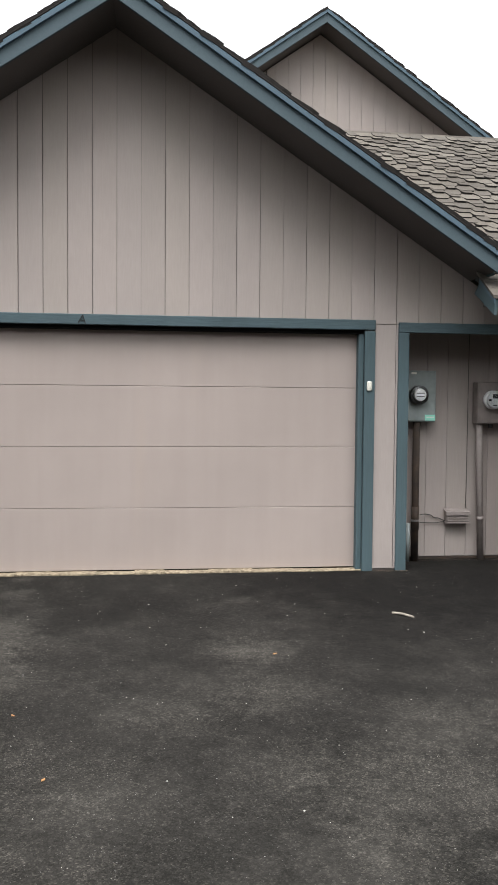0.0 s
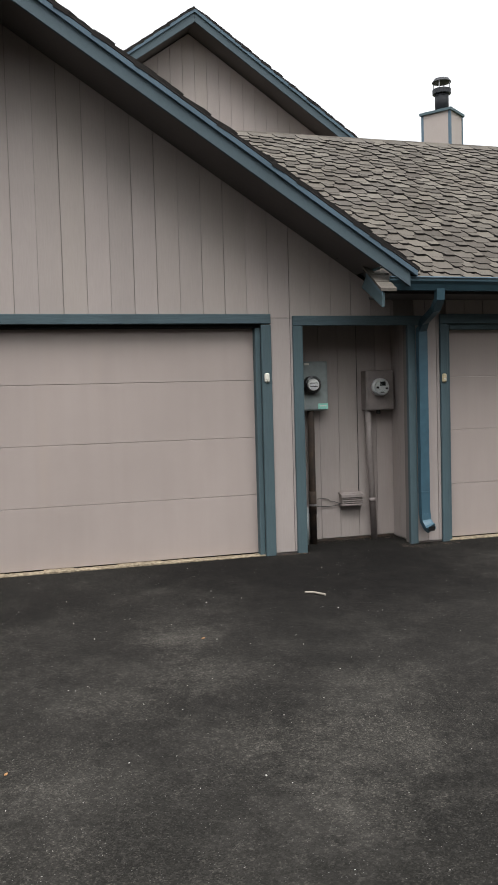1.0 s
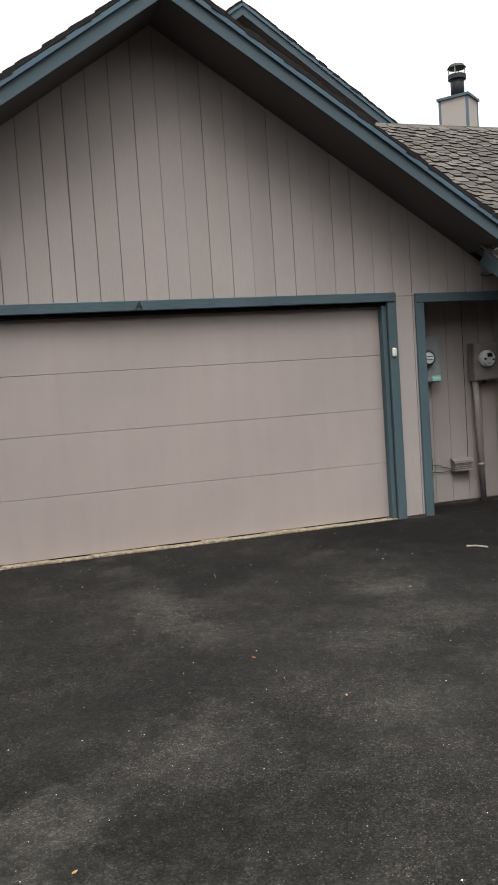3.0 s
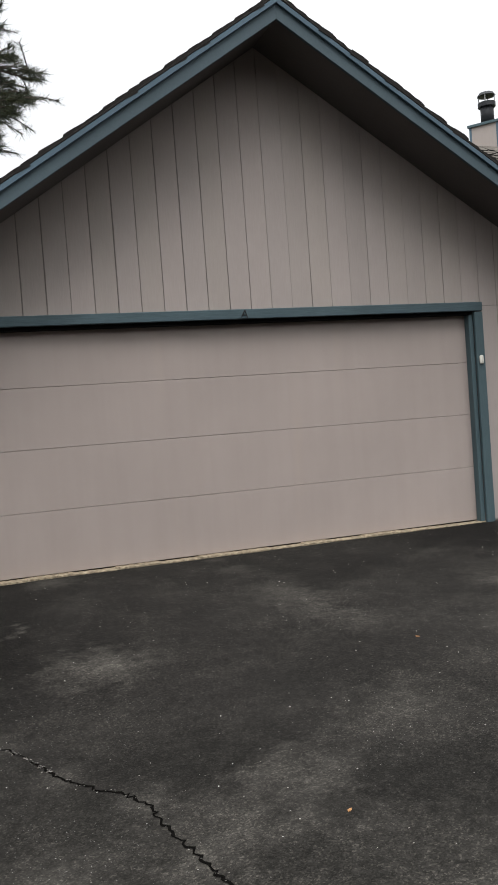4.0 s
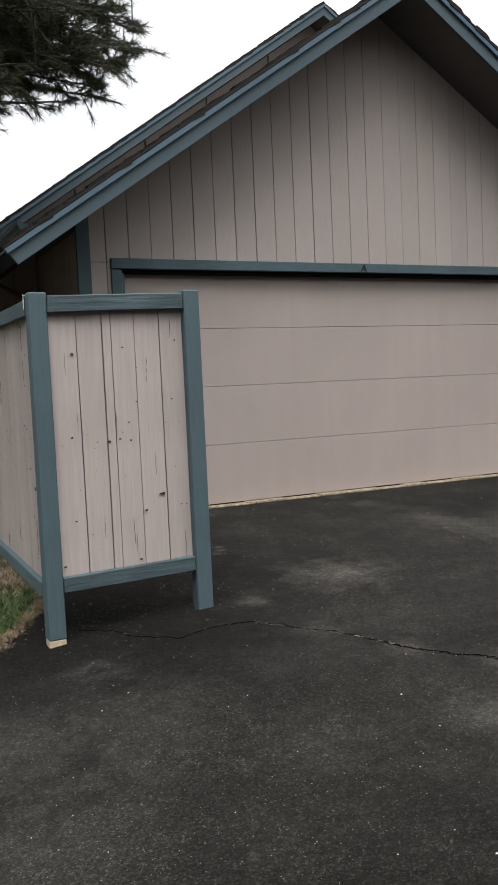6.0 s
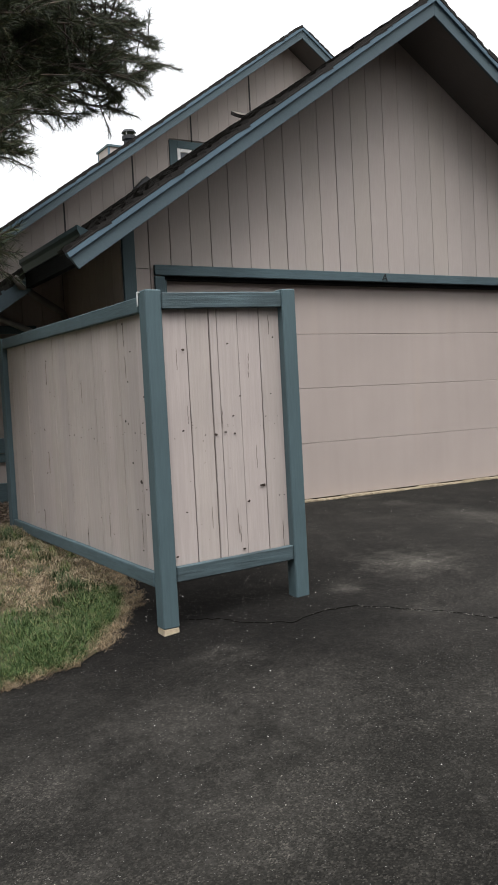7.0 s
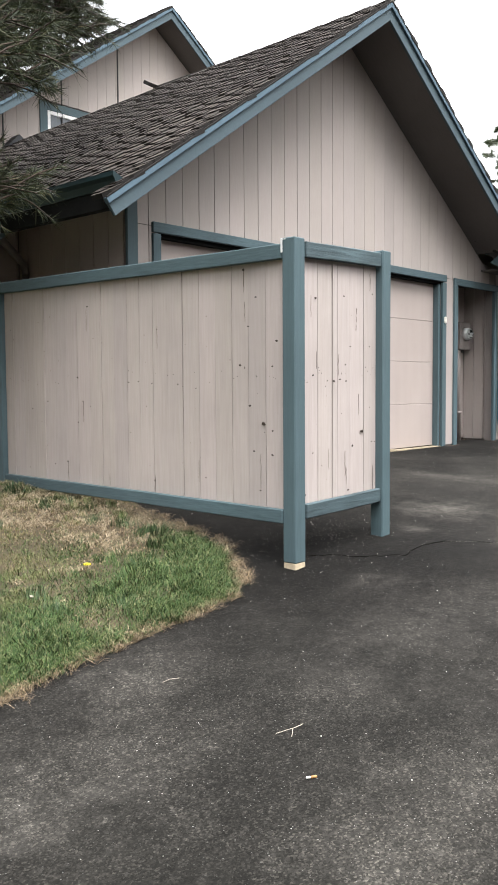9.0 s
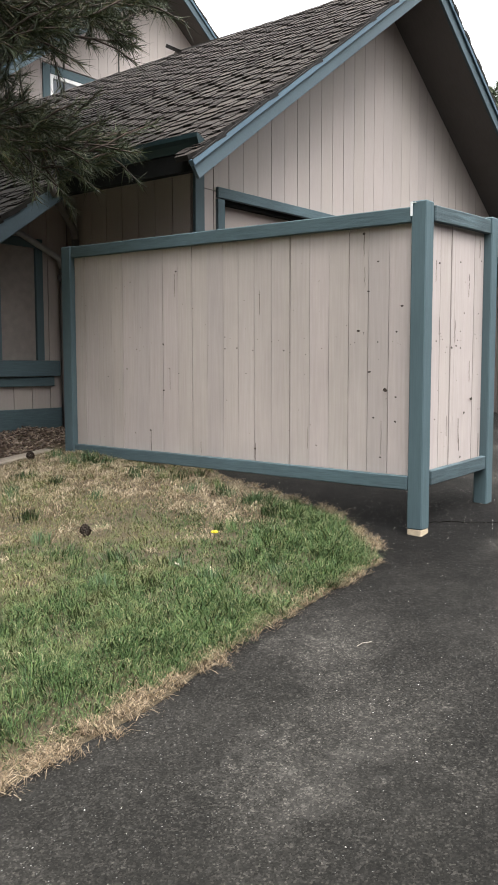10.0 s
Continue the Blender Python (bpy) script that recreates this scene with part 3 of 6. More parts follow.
# alcove casing and its inside
box("alcove_trim", (0.212, -0.004, -0.01), (0.308, 0.03, 2.115), M_TRIM, garage, 0.004)
box("alcove_trim", (1.375, -0.004, 0.0), (1.455, 0.04, 2.115), M_TRIM, garage, 0.004)
box("alcove_header", (0.212, -0.006, 2.116), (1.56, 0.03, 2.206), M_TRIM_H, garage, 0.004)
ALC_Y = 0.52
alcove_wall = box("alcove_wall", (0.05, ALC_Y + 0.024, 0.0), (1.60, ALC_Y + 0.1, 2.3), M_SIDING_BACK, garage, 0)
boards(alcove_wall, 0.0425, 1.45, 0.2045, lambda x: 0.03, lambda x: 2.25, ALC_Y, 0.02, M_SIDING, gap=0.0035)
alcove_side = box("alcove_side_wall", (1.462, 0.151, 0.0), (1.6, ALC_Y - 0.001, 2.3), M_SIDING_BACK, garage, 0)
for k in range(3):
    box("siding_board", (1.445, 0.045 + k * 0.158, 0.02), (1.461, 0.045 + k * 0.158 + 0.152, 2.25), M_SIDING, alcove_side, 0)
box("alcove_side_wall", (0.14, 0.151, 0.0), (0.24, ALC_Y + 0.02, 2.3), M_SIDING, garage, 0)
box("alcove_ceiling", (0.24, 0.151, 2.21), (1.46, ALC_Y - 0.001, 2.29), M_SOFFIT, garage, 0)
box("base_strip", (0.31, ALC_Y - 0.012, 0.0), (1.44, ALC_Y - 0.001, 0.022), M_DARK_PIPE, garage, 0.003, "dirt-dark rotten wood strip")
# a pale slab edge shows under the big door
bm = bmesh.new()
rng = random.Random(4)
x = -4.98
while x < -0.1:
    w = rng.uniform(0.12, 0.42)
    x2 = min(x + w, -0.095)
    box_bm((x, 0.02 + rng.uniform(-0.012, 0.004), -0.03), (x2, 0.2, 0.012 + rng.uniform(-0.005, 0.007)), 0.004, bm)
    x = x2
part("slab_edge", bm, M_CONCRETE, garage, "crumbling pale concrete sill strip")

# roof of the garage: deck, soffit, rake boards
ROOF_BACK = 6.5


def dip(bm):
    for v in bm.verts:
        v.co.z -= DIP * max(0.0, v.co.y - RAKE_Y)
    return bm


bm = dip(prism_bm([(PEAK_X, PEAK_Z - 0.03), (EAVE_G, roof_a(EAVE_G) - 0.03), (EAVE_G, roof_a(EAVE_G) - 0.13), (PEAK_X, PEAK_Z - 0.16)], "y", RAKE_Y + 0.02, ROOF_BACK))
roof_left = part("roof", bm, M_FELT, garage, "weathered brown-grey shingle roof slope")
bm = dip(prism_bm([(EAVE_G - 0.001, roof_a(EAVE_G) - 0.03), (-7.3, roof_a(-7.3) - 0.03), (-7.3, roof_a(-7.3) - 0.13), (EAVE_G - 0.001, roof_a(EAVE_G) - 0.13)], "y", 1.12, ROOF_BACK))
part("lower_roof", bm, M_FELT, garage)
TIP_X = 0.86                            # past this the overhang is an open rake tip
bm = bmesh.new()                        # right slope ends in the valley against the neighbour's roof
top = [(PEAK_X, RAKE_Y + 0.02), (TIP_X, RAKE_Y + 0.02), (TIP_X, -0.079), (PEAK_X, 3.05)]
up = [bm.verts.new((x, y, roof_a(x) - 0.03)) for x, y in top]
dn = [bm.verts.new((x, y, roof_a(x) - 0.13)) for x, y in top]
bm.faces.new(up)
bm.faces.new(dn[::-1])
for i in range(4):
    bm.faces.new((up[i], up[(i + 1) % 4], dn[(i + 1) % 4], dn[i]))
roof_right = part("roof", bm, M_FELT, garage)
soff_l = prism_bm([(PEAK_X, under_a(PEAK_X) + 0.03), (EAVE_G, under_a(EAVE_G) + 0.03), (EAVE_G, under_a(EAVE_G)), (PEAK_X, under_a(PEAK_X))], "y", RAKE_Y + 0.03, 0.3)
part("soffit", soff_l, M_SOFFIT, garage, "taupe boards under the overhang, coloured dark for its shade")
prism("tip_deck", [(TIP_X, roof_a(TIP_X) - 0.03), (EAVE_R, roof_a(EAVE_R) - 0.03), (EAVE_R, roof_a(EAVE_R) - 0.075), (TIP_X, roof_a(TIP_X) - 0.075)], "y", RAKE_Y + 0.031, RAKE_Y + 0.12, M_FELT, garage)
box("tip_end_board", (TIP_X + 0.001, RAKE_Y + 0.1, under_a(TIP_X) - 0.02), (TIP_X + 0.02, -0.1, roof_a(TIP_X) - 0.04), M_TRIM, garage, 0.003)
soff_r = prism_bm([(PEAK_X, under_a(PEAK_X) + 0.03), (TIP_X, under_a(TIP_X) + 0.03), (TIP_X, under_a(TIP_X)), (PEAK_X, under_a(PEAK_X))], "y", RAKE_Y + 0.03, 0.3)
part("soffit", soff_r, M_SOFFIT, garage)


def rake(parent, x0, x1, zf, y, drop0, drop1, thick, material, name="rake_board", label="", wob=0.0, square=0.0):
    """A sloping board between two x, its upper and lower edges that far under the roof line."""
    n = 7 if wob else 1
    r = random.Random(int(abs(x0) * 100 + abs(x1) * 10 + drop1 * 1000))
    xs = [x0 + (x1 - x0) * i / n for i in range(n + 1)]
    hi = [(x, zf(x) - drop0 + (r.uniform(-wob, wob) if 0 < i < n else 0)) for i, x in enumerate(xs)]
    lo = [(x, zf(x) - drop1 + (r.uniform(-wob, wob) if 0 < i < n else 0)) for i, x in enumerate(xs)]
    lo[0] = (x0 + square, zf(x0 + square) - drop1)      # a tail cut square to the slope
    return prism(name, hi + lo[::-1], "y", y, y + thick, material, parent, 0.003, label)


for a, b in ((EAVE_L, PEAK_X), (PEAK_X, EAVE_R)):
    rake(garage, a, b, roof_a, RAKE_Y - 0.024, 0.036, 0.088, 0.044, M_TRIM_LIGHT, "drip_board", "pale blue-teal upper rake trim", 0.002, 0.025 if a == EAVE_L else 0.0)
    rake(garage, a, b, roof_a, RAKE_Y - 0.027, 0.02, 0.037, 0.012, M_CUT, "shingle_edge", "dark shingle edge along the rake", 0.003)
    rake(garage, a + (0.03 if a == EAVE_L else 0), b - (0.06 if b == EAVE_R else 0), roof_a, RAKE_Y, 0.078, 0.215, 0.03, M_RAKE, "rake_board", "teal rake fascia board", 0.002, 0.07 if a == EAVE_L else 0.0)
# gutter along the left eave
def gutter_bm(y0, y1, x, z, side=-1, along="y", w=0.115, h=0.105):
    prof = [(0, -0.045), (0, -h), (side * w * 0.62, -h), (side * w * 0.8, -h * 0.5), (side * w, -h * 0.25), (side * w, 0.006), (side * (w - 0.012), 0.006),
            (side * (w - 0.012), -h * 0.22), (side * w * 0.58, -h + 0.008), (side * 0.006, -h + 0.008), (side * 0.006, -0.045)]
    bm = bmesh.new()
    r1, r2 = [], []
    for px, pz in prof:
        if along == "y":
            r1.append(bm.verts.new((x + px, y0, z + pz)))
            r2.append(bm.verts.new((x + px, y1, z + pz)))
        else:
            r1.append(bm.verts.new((y0, x + px, z + pz)))
            r2.append(bm.verts.new((y1, x + px, z + pz)))
    bm.faces.new(r1)
    bm.faces.new(r2[::-1])
    for i in range(len(prof)):
        j = (i + 1) % len(prof)
        bm.faces.new((r1[j], r1[i], r2[i], r2[j]))
    return bm


GUT_X, GUT_Z = EAVE_G + 0.012, roof_a(EAVE_G) + 0.036
# this gutter's metal carries the tree's shade in its colour
left_gutter = part("gutter", gutter_bm(-0.535, 1.075, GUT_X, GUT_Z), M_GUTTER_SHADED, garage, "dark teal eave gutter")
prism("end_cap", [(GUT_X, GUT_Z - 0.042), (GUT_X, GUT_Z - 0.105), (GUT_X - 0.073, GUT_Z - 0.105), (GUT_X - 0.115, GUT_Z - 0.027), (GUT_X - 0.115, GUT_Z + 0.006)], "y", -0.539, -0.5355, M_GUTTER_SHADED, left_gutter)
# a black board put in for the deep shade below the gutter
box("eave_board", (EAVE_G - 0.05, RAKE_Y + 0.035, roof_a(EAVE_G) - 0.21), (EAVE_G + 0.012, 1.075, GUT_Z - 0.1065), M_RUBBER_SHADE, garage, 0.003, "black board painted as the shade under the gutter")
prism("tail_deck", [(EAVE_G - 0.002, roof_a(EAVE_G) - 0.035), (EAVE_L + 0.02, roof_a(EAVE_L + 0.02) - 0.035), (EAVE_L + 0.02, roof_a(EAVE_L + 0.02) - 0.07), (EAVE_G - 0.002, roof_a(EAVE_G) - 0.07)], "y", RAKE_Y + 0.031, -0.54, M_FELT, garage)
rake(garage, -7.3, EAVE_G, roof_a, 1.08, 0.05, 0.23, 0.035, M_RAKE, "lower_rake_board", "teal rake board of the lower roof", 0.002)

# the porch-side wall left of the garage
HOUSE_Y = 1.62
low_wall = box("lower_wall", (-7.2, HOUSE_Y + 0.03, -0.3), (WALL_L - 0.001, HOUSE_Y + 0.15, 1.22), M_SIDING_BACK, garage, 0)
prism("lower_wall", [(-7.2, 1.22), (WALL_L - 0.001, 1.22), (WALL_L - 0.001, roof_a(WALL_L) - 0.14), (-7.2, roof_a(-7.2) - 0.14)], "y", HOUSE_Y + 0.03, HOUSE_Y + 0.15, M_SIDING_BACK, garage)
boards(low_wall, -7.2, WALL_L - 0.02, 0.2032, lambda x: 0.3, lambda x: roof_a(x) - 0.16, HOUSE_Y + 0.008, 0.02, M_SIDING)
box("skirt_board", (-7.2, HOUSE_Y - 0.022, 0.10), (WALL_L - 0.02, HOUSE_Y + 0.02, 0.33), M_TRIM_H, garage, 0.004, "teal skirt board")
side_window = part("side_window", box_bm((-6.12, HOUSE_Y - 0.004, 0.77), (-5.73, HOUSE_Y + 0.007, 1.78), 0), M_SCREEN, garage, "window with a dull brown screen")
box("casing", (-6.19, HOUSE_Y - 0.03, 0.77), (-6.115, HOUSE_Y + 0.006, 1.78), M_TRIM, side_window)
box("casing", (-5.735, HOUSE_Y - 0.03, 0.77), (-5.655, HOUSE_Y + 0.006, 1.78), M_TRIM, side_window)
box("casing", (-6.19, HOUSE_Y - 0.032, 1.781), (-5.655, HOUSE_Y + 0.005, 1.86), M_TRIM, side_window)
box("sill", (-6.24, HOUSE_Y - 0.06, 0.625), (-5.50, HOUSE_Y + 0.006, 0.769), M_TRIM_H, side_window)
box("apron", (-6.18, HOUSE_Y - 0.03, 0.535), (-5.55, HOUSE_Y + 0.005, 0.62), M_TRIM_H, side_window)

# ---- the two garage doors ----
def garage_door(x0, x1, joints, label):
    d = thing("garage_door", ((x0 + x1) / 2, 0.14, 0.012), label, "garage door", "garage doors")
    zs = [0.019] + joints + [2.13]
    for a, b in zip(zs, zs[1:]):
        box("door_panel", (x0, 0.118, a + 0.0015), (x1, 0.162, b - 0.0015), M_DOOR, d, 0.0025)
    box("bottom_seal", (x0, 0.122, 0.010), (x1, 0.155, 0.0185), M_RUBBER_SHADE, d, 0.004, "black rubber bottom seal")
    return d


garage_door(-4.96, -0.12, [0.562, 1.097, 1.624], "closed taupe four-panel sectional garage door")
garage_door(1.84, 6.66, [0.55, 1.09, 1.615], "closed taupe sectional door of the neighbouring garage")

# ---- the neighbour's garage wing ----
wing = thing("garage_wing", (5.0, 1.2, 0.0), "neighbouring taupe garage wing with teal trim and shingle roof", "garage")
W_EAVE_Y, W_EAVE_Z, W_SLOPE, W_RIDGE_Y = -0.45, 2.50, 0.652, 3.14
W_END = 7.6


def roof_w(y):
    return W_EAVE_Z + W_SLOPE * (y - W_EAVE_Y)


wing_wall = part("front_wall", box_bm((1.796, 0.034, 2.165), (7.3, 0.15, 2.52), 0), M_SIDING_BACK, wing)
boards(wing_wall, 1.80, 7.3, 0.2032, lambda x: 2.18, lambda x: 2.50, 0.02, 0.02, M_SIDING)
box("front_wall", (6.72, 0.034, 0.0), (7.3, 0.15, 2.16), M_SIDING, wing, 0)
box("end_wall", (7.18, 0.151, 0.0), (7.3, 6.4, 2.5), M_SIDING, wing, 0)
box("jamb_trim", (1.722, -0.004, -0.005), (1.80, 0.03, 2.13), M_TRIM, wing)
box("jamb_trim", (6.70, -0.004, -0.005), (6.78, 0.03, 2.13), M_TRIM, wing)
box("header_trim", (1.722, -0.006, 2.131), (6.78, 0.03, 2.222), M_TRIM_H, wing)
box("door_stop", (1.80, 0.035, 0.0), (1.845, 0.115, 2.125), M_TRIM, wing)
box("door_stop", (6.655, 0.035, 0.0), (6.70, 0.115, 2.125), M_TRIM, wing)
box("door_stop", (1.845, 0.035, 2.075), (6.655, 0.1165, 2.13), M_TRIM_H, wing)
box("slab_edge", (1.80, 0.02, -0.02), (6.70, 0.2, 0.011), M_CONCRETE, wing)
bm = bmesh.new()
pts = [(0.86, W_EAVE_Y), (W_END, W_EAVE_Y), (W_END, W_RIDGE_Y), (-2.2, W_RIDGE_Y), (0.86, 0.0)]
up = [bm.verts.new((x, y, roof_w(y) - 0.03)) for x, y in pts]
dn = [bm.verts.new((x, y, roof_w(y) - 0.14)) for x, y in pts]
bm.faces.new(up)
bm.faces.new(dn[::-1])
for i in range(5):
    bm.faces.new((up[i], up[(i + 1) % 5], dn[(i + 1) % 5], dn[i]))
wing_roof = part("roof", bm, M_FELT, wing, "weathered brown-grey shingle roof slope")
part("rear_roof", prism_bm([(W_RIDGE_Y, roof_w(W_RIDGE_Y) - 0.03), (6.45, roof_w(-0.35) - 0.03), (6.45, roof_w(-0.35) - 0.13), (W_RIDGE_Y, roof_w(W_RIDGE_Y) - 0.14)], "x", -2.2, W_END), M_SHINGLE, wing)
# the left rake end of this roof pokes out under the garage's rake tip
prism("rake_end_board", [(-0.645, roof_w(-0.645) - 0.03), (-0.33, roof_w(-0.33) - 0.03), (-0.20, roof_w(-0.20) - 0.22), (-0.33, roof_w(-0.33) - 0.20), (-0.632, roof_w(-0.645) - 0.155)], "x", 0.815, 0.842, M_TRIM, wing, 0.003, "teal rake end board")
prism("rake_end_trim", [(-0.658, roof_w(-0.658) - 0.012), (-0.33, roof_w(-0.33) - 0.012), (-0.33, roof_w(-0.33) - 0.05), (-0.655, roof_w(-0.658) - 0.05)], "x", 0.803, 0.8145, M_TRIM_LIGHT, wing, 0.002)
for k in range(3):
    y = -0.662 + k * 0.115
    prism("rake_shingle", [(y, roof_w(y) + 0.018), (y + 0.15, roof_w(y + 0.15) + 0.012), (y + 0.15, roof_w(y + 0.15) - 0.004), (y, roof_w(y) - 0.008)], "x", 0.795, 0.945 + 0.012 * (k % 2), M_SHINGLE, wing)
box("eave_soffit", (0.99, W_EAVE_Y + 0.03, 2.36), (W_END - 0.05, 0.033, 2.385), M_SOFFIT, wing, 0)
box("fascia_board", (0.945, W_EAVE_Y + 0.005, 2.375), (W_END, W_EAVE_Y + 0.029, 2.48), M_TRIM_H, wing)
part("gutter", gutter_bm(0.93, W_END, W_EAVE_Y + 0.003, 2.487, -1, "x"), M_GUTTER, wing, "dark teal eave gutter")
box("gutter_lip", (0.93, W_EAVE_Y - 0.122, 2.484), (W_END, W_EAVE_Y - 0.1, 2.499), M_TRIM_LIGHT, wing, 0.004, "pale blue front lip of the gutter")
prism("gable_end", [(W_EAVE_Y + 0.2, 2.5), (6.3, 2.5), (W_RIDGE_Y, roof_w(W_RIDGE_Y) - 0.15)], "x", 7.18, 7.3, M_SIDING, wing)
for k in range(40):
    x = -2.1 + k * 0.24
    d = 0.1 if k < 2 else 0.0           # the first caps are tucked under the garage ridge
    # those first caps take the shade-darkened shingle too
    prism("ridge_cap", [(W_RIDGE_Y - 0.055, roof_w(W_RIDGE_Y - 0.055) - 0.008 - d), (W_RIDGE_Y, roof_w(W_RIDGE_Y) + 0.008 - d), (W_RIDGE_Y + 0.13, roof_w(W_RIDGE_Y - 0.13) - 0.004 - d), (W_RIDGE_Y, roof_w(W_RIDGE_Y) - 0.006 - d)], "x", x, x + 0.236, M_SHINGLE_SHADED if d else M_SHINGLE, wing)

# downspout beside the alcove
spout = thing("downspout", (1.50, -0.06, 0.05), "blue square metal downspout with a kicked-out foot", "downspout")
part("pipe", tube_bm([(1.505, -0.045, 2.09), (1.505, -0.045, 0.34), (1.505, -0.047, 0.29)], (0.092, 0.06), square=True), M_BLUE_METAL, spout)
part("elbow", tube_bm([(1.448, -0.505, 2.40), (1.448, -0.50, 2.31), (1.455, -0.42, 2.23), (1.495, -0.12, 2.14), (1.505, -0.047, 2.06)], (0.078, 0.058), square=True), M_GUTTER, spout)
part("foot", tube_bm([(1.505, -0.05, 0.30), (1.507, -0.058, 0.23), (1.518, -0.10, 0.18), (1.525, -0.14, 0.165)], (0.094, 0.064), square=True), M_BLUE_METAL, spout)
for z in (0.5,):
    box("strap", (1.457, -0.078, z), (1.553, -0.0115, z + 0.018), M_BLUE_METAL, spout, 0.002)
# black plate over the closed end, painted as shade inside the mouth
box("outlet", (1.492, -0.152, 0.142), (1.558, -0.1405, 0.184), M_RUBBER_SHADE, spout, 0, "black plate painted as the shaded inside of the mouth")
spout.location.x -= 0.004

# downspouts under the left eave
spout2 = thing("downspout", (-5.42, 1.5, -0.1), "dull brown downspout on the shaded side wall", "downspout")
part("elbow", tube_bm([(-5.99, 1.03, 2.24), (-5.93, 1.08, 2.17), (-5.75, 1.22, 2.10), (-5.43, 1.43, 1.97), (-5.39, 1.45, 1.88)], 0.035, 8), M_DARK_SPOUT, spout2, smooth=True)
part("pipe", tube_bm([(-5.39, 1.45, 1.89), (-5.39, 1.45, -0.05)], 0.035, 8), M_DARK_SPOUT, spout2, smooth=True)
spout3 = thing("downspout", (-5.52, 1.54, -0.1), "pale downspout slanting under the lower roof", "downspout")
part("elbow", tube_bm([(-6.2, 1.56, 2.0), (-6.05, 1.56, 1.94), (-5.50, 1.56, 1.71), (-5.455, 1.56, 1.62)], 0.03, 8), M_PALE_PIPE, spout3, smooth=True)
part("pipe", tube_bm([(-5.455, 1.56, 1.63), (-5.455, 1.56, -0.05)], 0.03, 8), M_DARK_SPOUT, spout3, smooth=True)
part("strap", tube_bm([(-5.495, 1.555, 1.53), (-5.415, 1.555, 1.53)], 0.034, 8), M_STEEL, spout3)

# ---- the two-storey house behind ----
house = thing("townhouse", (0.75, 8.5, 0.0), "two-storey taupe house with teal rake boards behind the garage", "house")
HP_X, HP_Z, H_RAKE, H_WALL, H_SL, H_SR = 0.82, 7.65, 6.02, 6.5, 0.70, 0.685


def roof_h(x):
    return HP_Z - (H_SL * (HP_X - x) if x < HP_X else H_SR * (x - HP_X))


HX0, HX1 = -6.3, 5.6
wx0, wx1, wz1 = -1.56, -0.62, 5.37       # window glass
prism("gable_wall", [(HX0 + 0.5, 0.0), (HX1 - 0.4, 0.0), (HX1 - 0.4, roof_h(HX1 - 0.4) - 0.22), (HP_X, HP_Z - 0.22), (HX0 + 0.5, roof_h(HX0 + 0.5) - 0.22)], "y", H_WALL + 0.03, H_WALL + 0.2, M_SIDING_BACK, house)
h_wall = house.children[-1]
boards(h_wall, -5.8, 5.2, 0.2032, lambda x: 5.53 if -1.7 < x < -0.5 else 2.2, lambda x: roof_h(x) - 0.23, H_WALL, 0.024, M_SIDING, breaks=(-1.7, -0.5, HP_X), gap=0.004)
for x in (-4.85, -3.62, -2.40, -1.27, -0.06):
    box("seam_batten", (x - 0.011, H_WALL - 0.012, 2.2), (x + 0.011, H_WALL - 0.001, roof_h(x) - 0.24), M_BLACK, h_wall, 0, "dark open seam")
for a, b in ((HX0, HP_X), (HP_X, HX1)):
    rake(house, a, b, roof_h, H_RAKE - 0.024, 0.036, 0.095, 0.044, M_TRIM_LIGHT, "drip_board")
    rake(house, a, b, roof_h, H_RAKE - 0.027, 0.02, 0.037, 0.012, M_CUT, "shingle_edge")
    rake(house, a, b, roof_h, H_RAKE, 0.085, 0.235, 0.03, M_RAKE, "rake_board", "teal rake fascia board")
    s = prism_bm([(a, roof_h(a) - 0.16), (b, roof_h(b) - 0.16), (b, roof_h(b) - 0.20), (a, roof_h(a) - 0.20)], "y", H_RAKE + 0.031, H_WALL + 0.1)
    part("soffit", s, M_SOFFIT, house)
    part("roof", prism_bm([(a, roof_h(a) - 0.03), (b, roof_h(b) - 0.03), (b, roof_h(b) - 0.13), (a, roof_h(a) - 0.13)], "y", H_RAKE + 0.005, 13.0), M_FELT, house)
box("side_wall", (HX0 + 0.5, H_WALL + 0.201, 0), (HX0 + 0.62, 12.8, roof_h(HX0 + 0.5) - 0.2), M_SIDING, house, 0)
box("side_wall", (HX1 - 0.52, H_WALL + 0.201, 0), (HX1 - 0.4, 12.8, roof_h(HX1 - 0.4) - 0.2), M_SIDING, house, 0)
window = part("window", box_bm((wx0 + 0.05, H_WALL + 0.012, 4.1), (wx1 - 0.05, H_WALL + 0.02, wz1 - 0.05), 0), M_PANE, house, "white vinyl window partly hidden by the roof")
box("casing", (wx0 - 0.15, H_WALL - 0.02, 4.0), (wx0 - 0.001, H_WALL + 0.024, wz1 + 0.13), M_TRIM, window)
box("casing", (wx1 + 0.001, H_WALL - 0.02, 4.0), (wx1 + 0.15, H_WALL + 0.024, wz1 + 0.13), M_TRIM, window)
box("casing", (wx0 - 0.001, H_WALL - 0.02, wz1 + 0.001), (wx1 + 0.001, H_WALL + 0.024, wz1 + 0.13), M_TRIM_H, window)
box("vinyl_frame", (wx0, H_WALL - 0.012, 4.0), (wx0 + 0.06, H_WALL + 0.024, wz1), M_VINYL, window)
box("vinyl_frame", (wx1 - 0.06, H_WALL - 0.012, 4.0), (wx1, H_WALL + 0.024, wz1), M_VINYL, window)
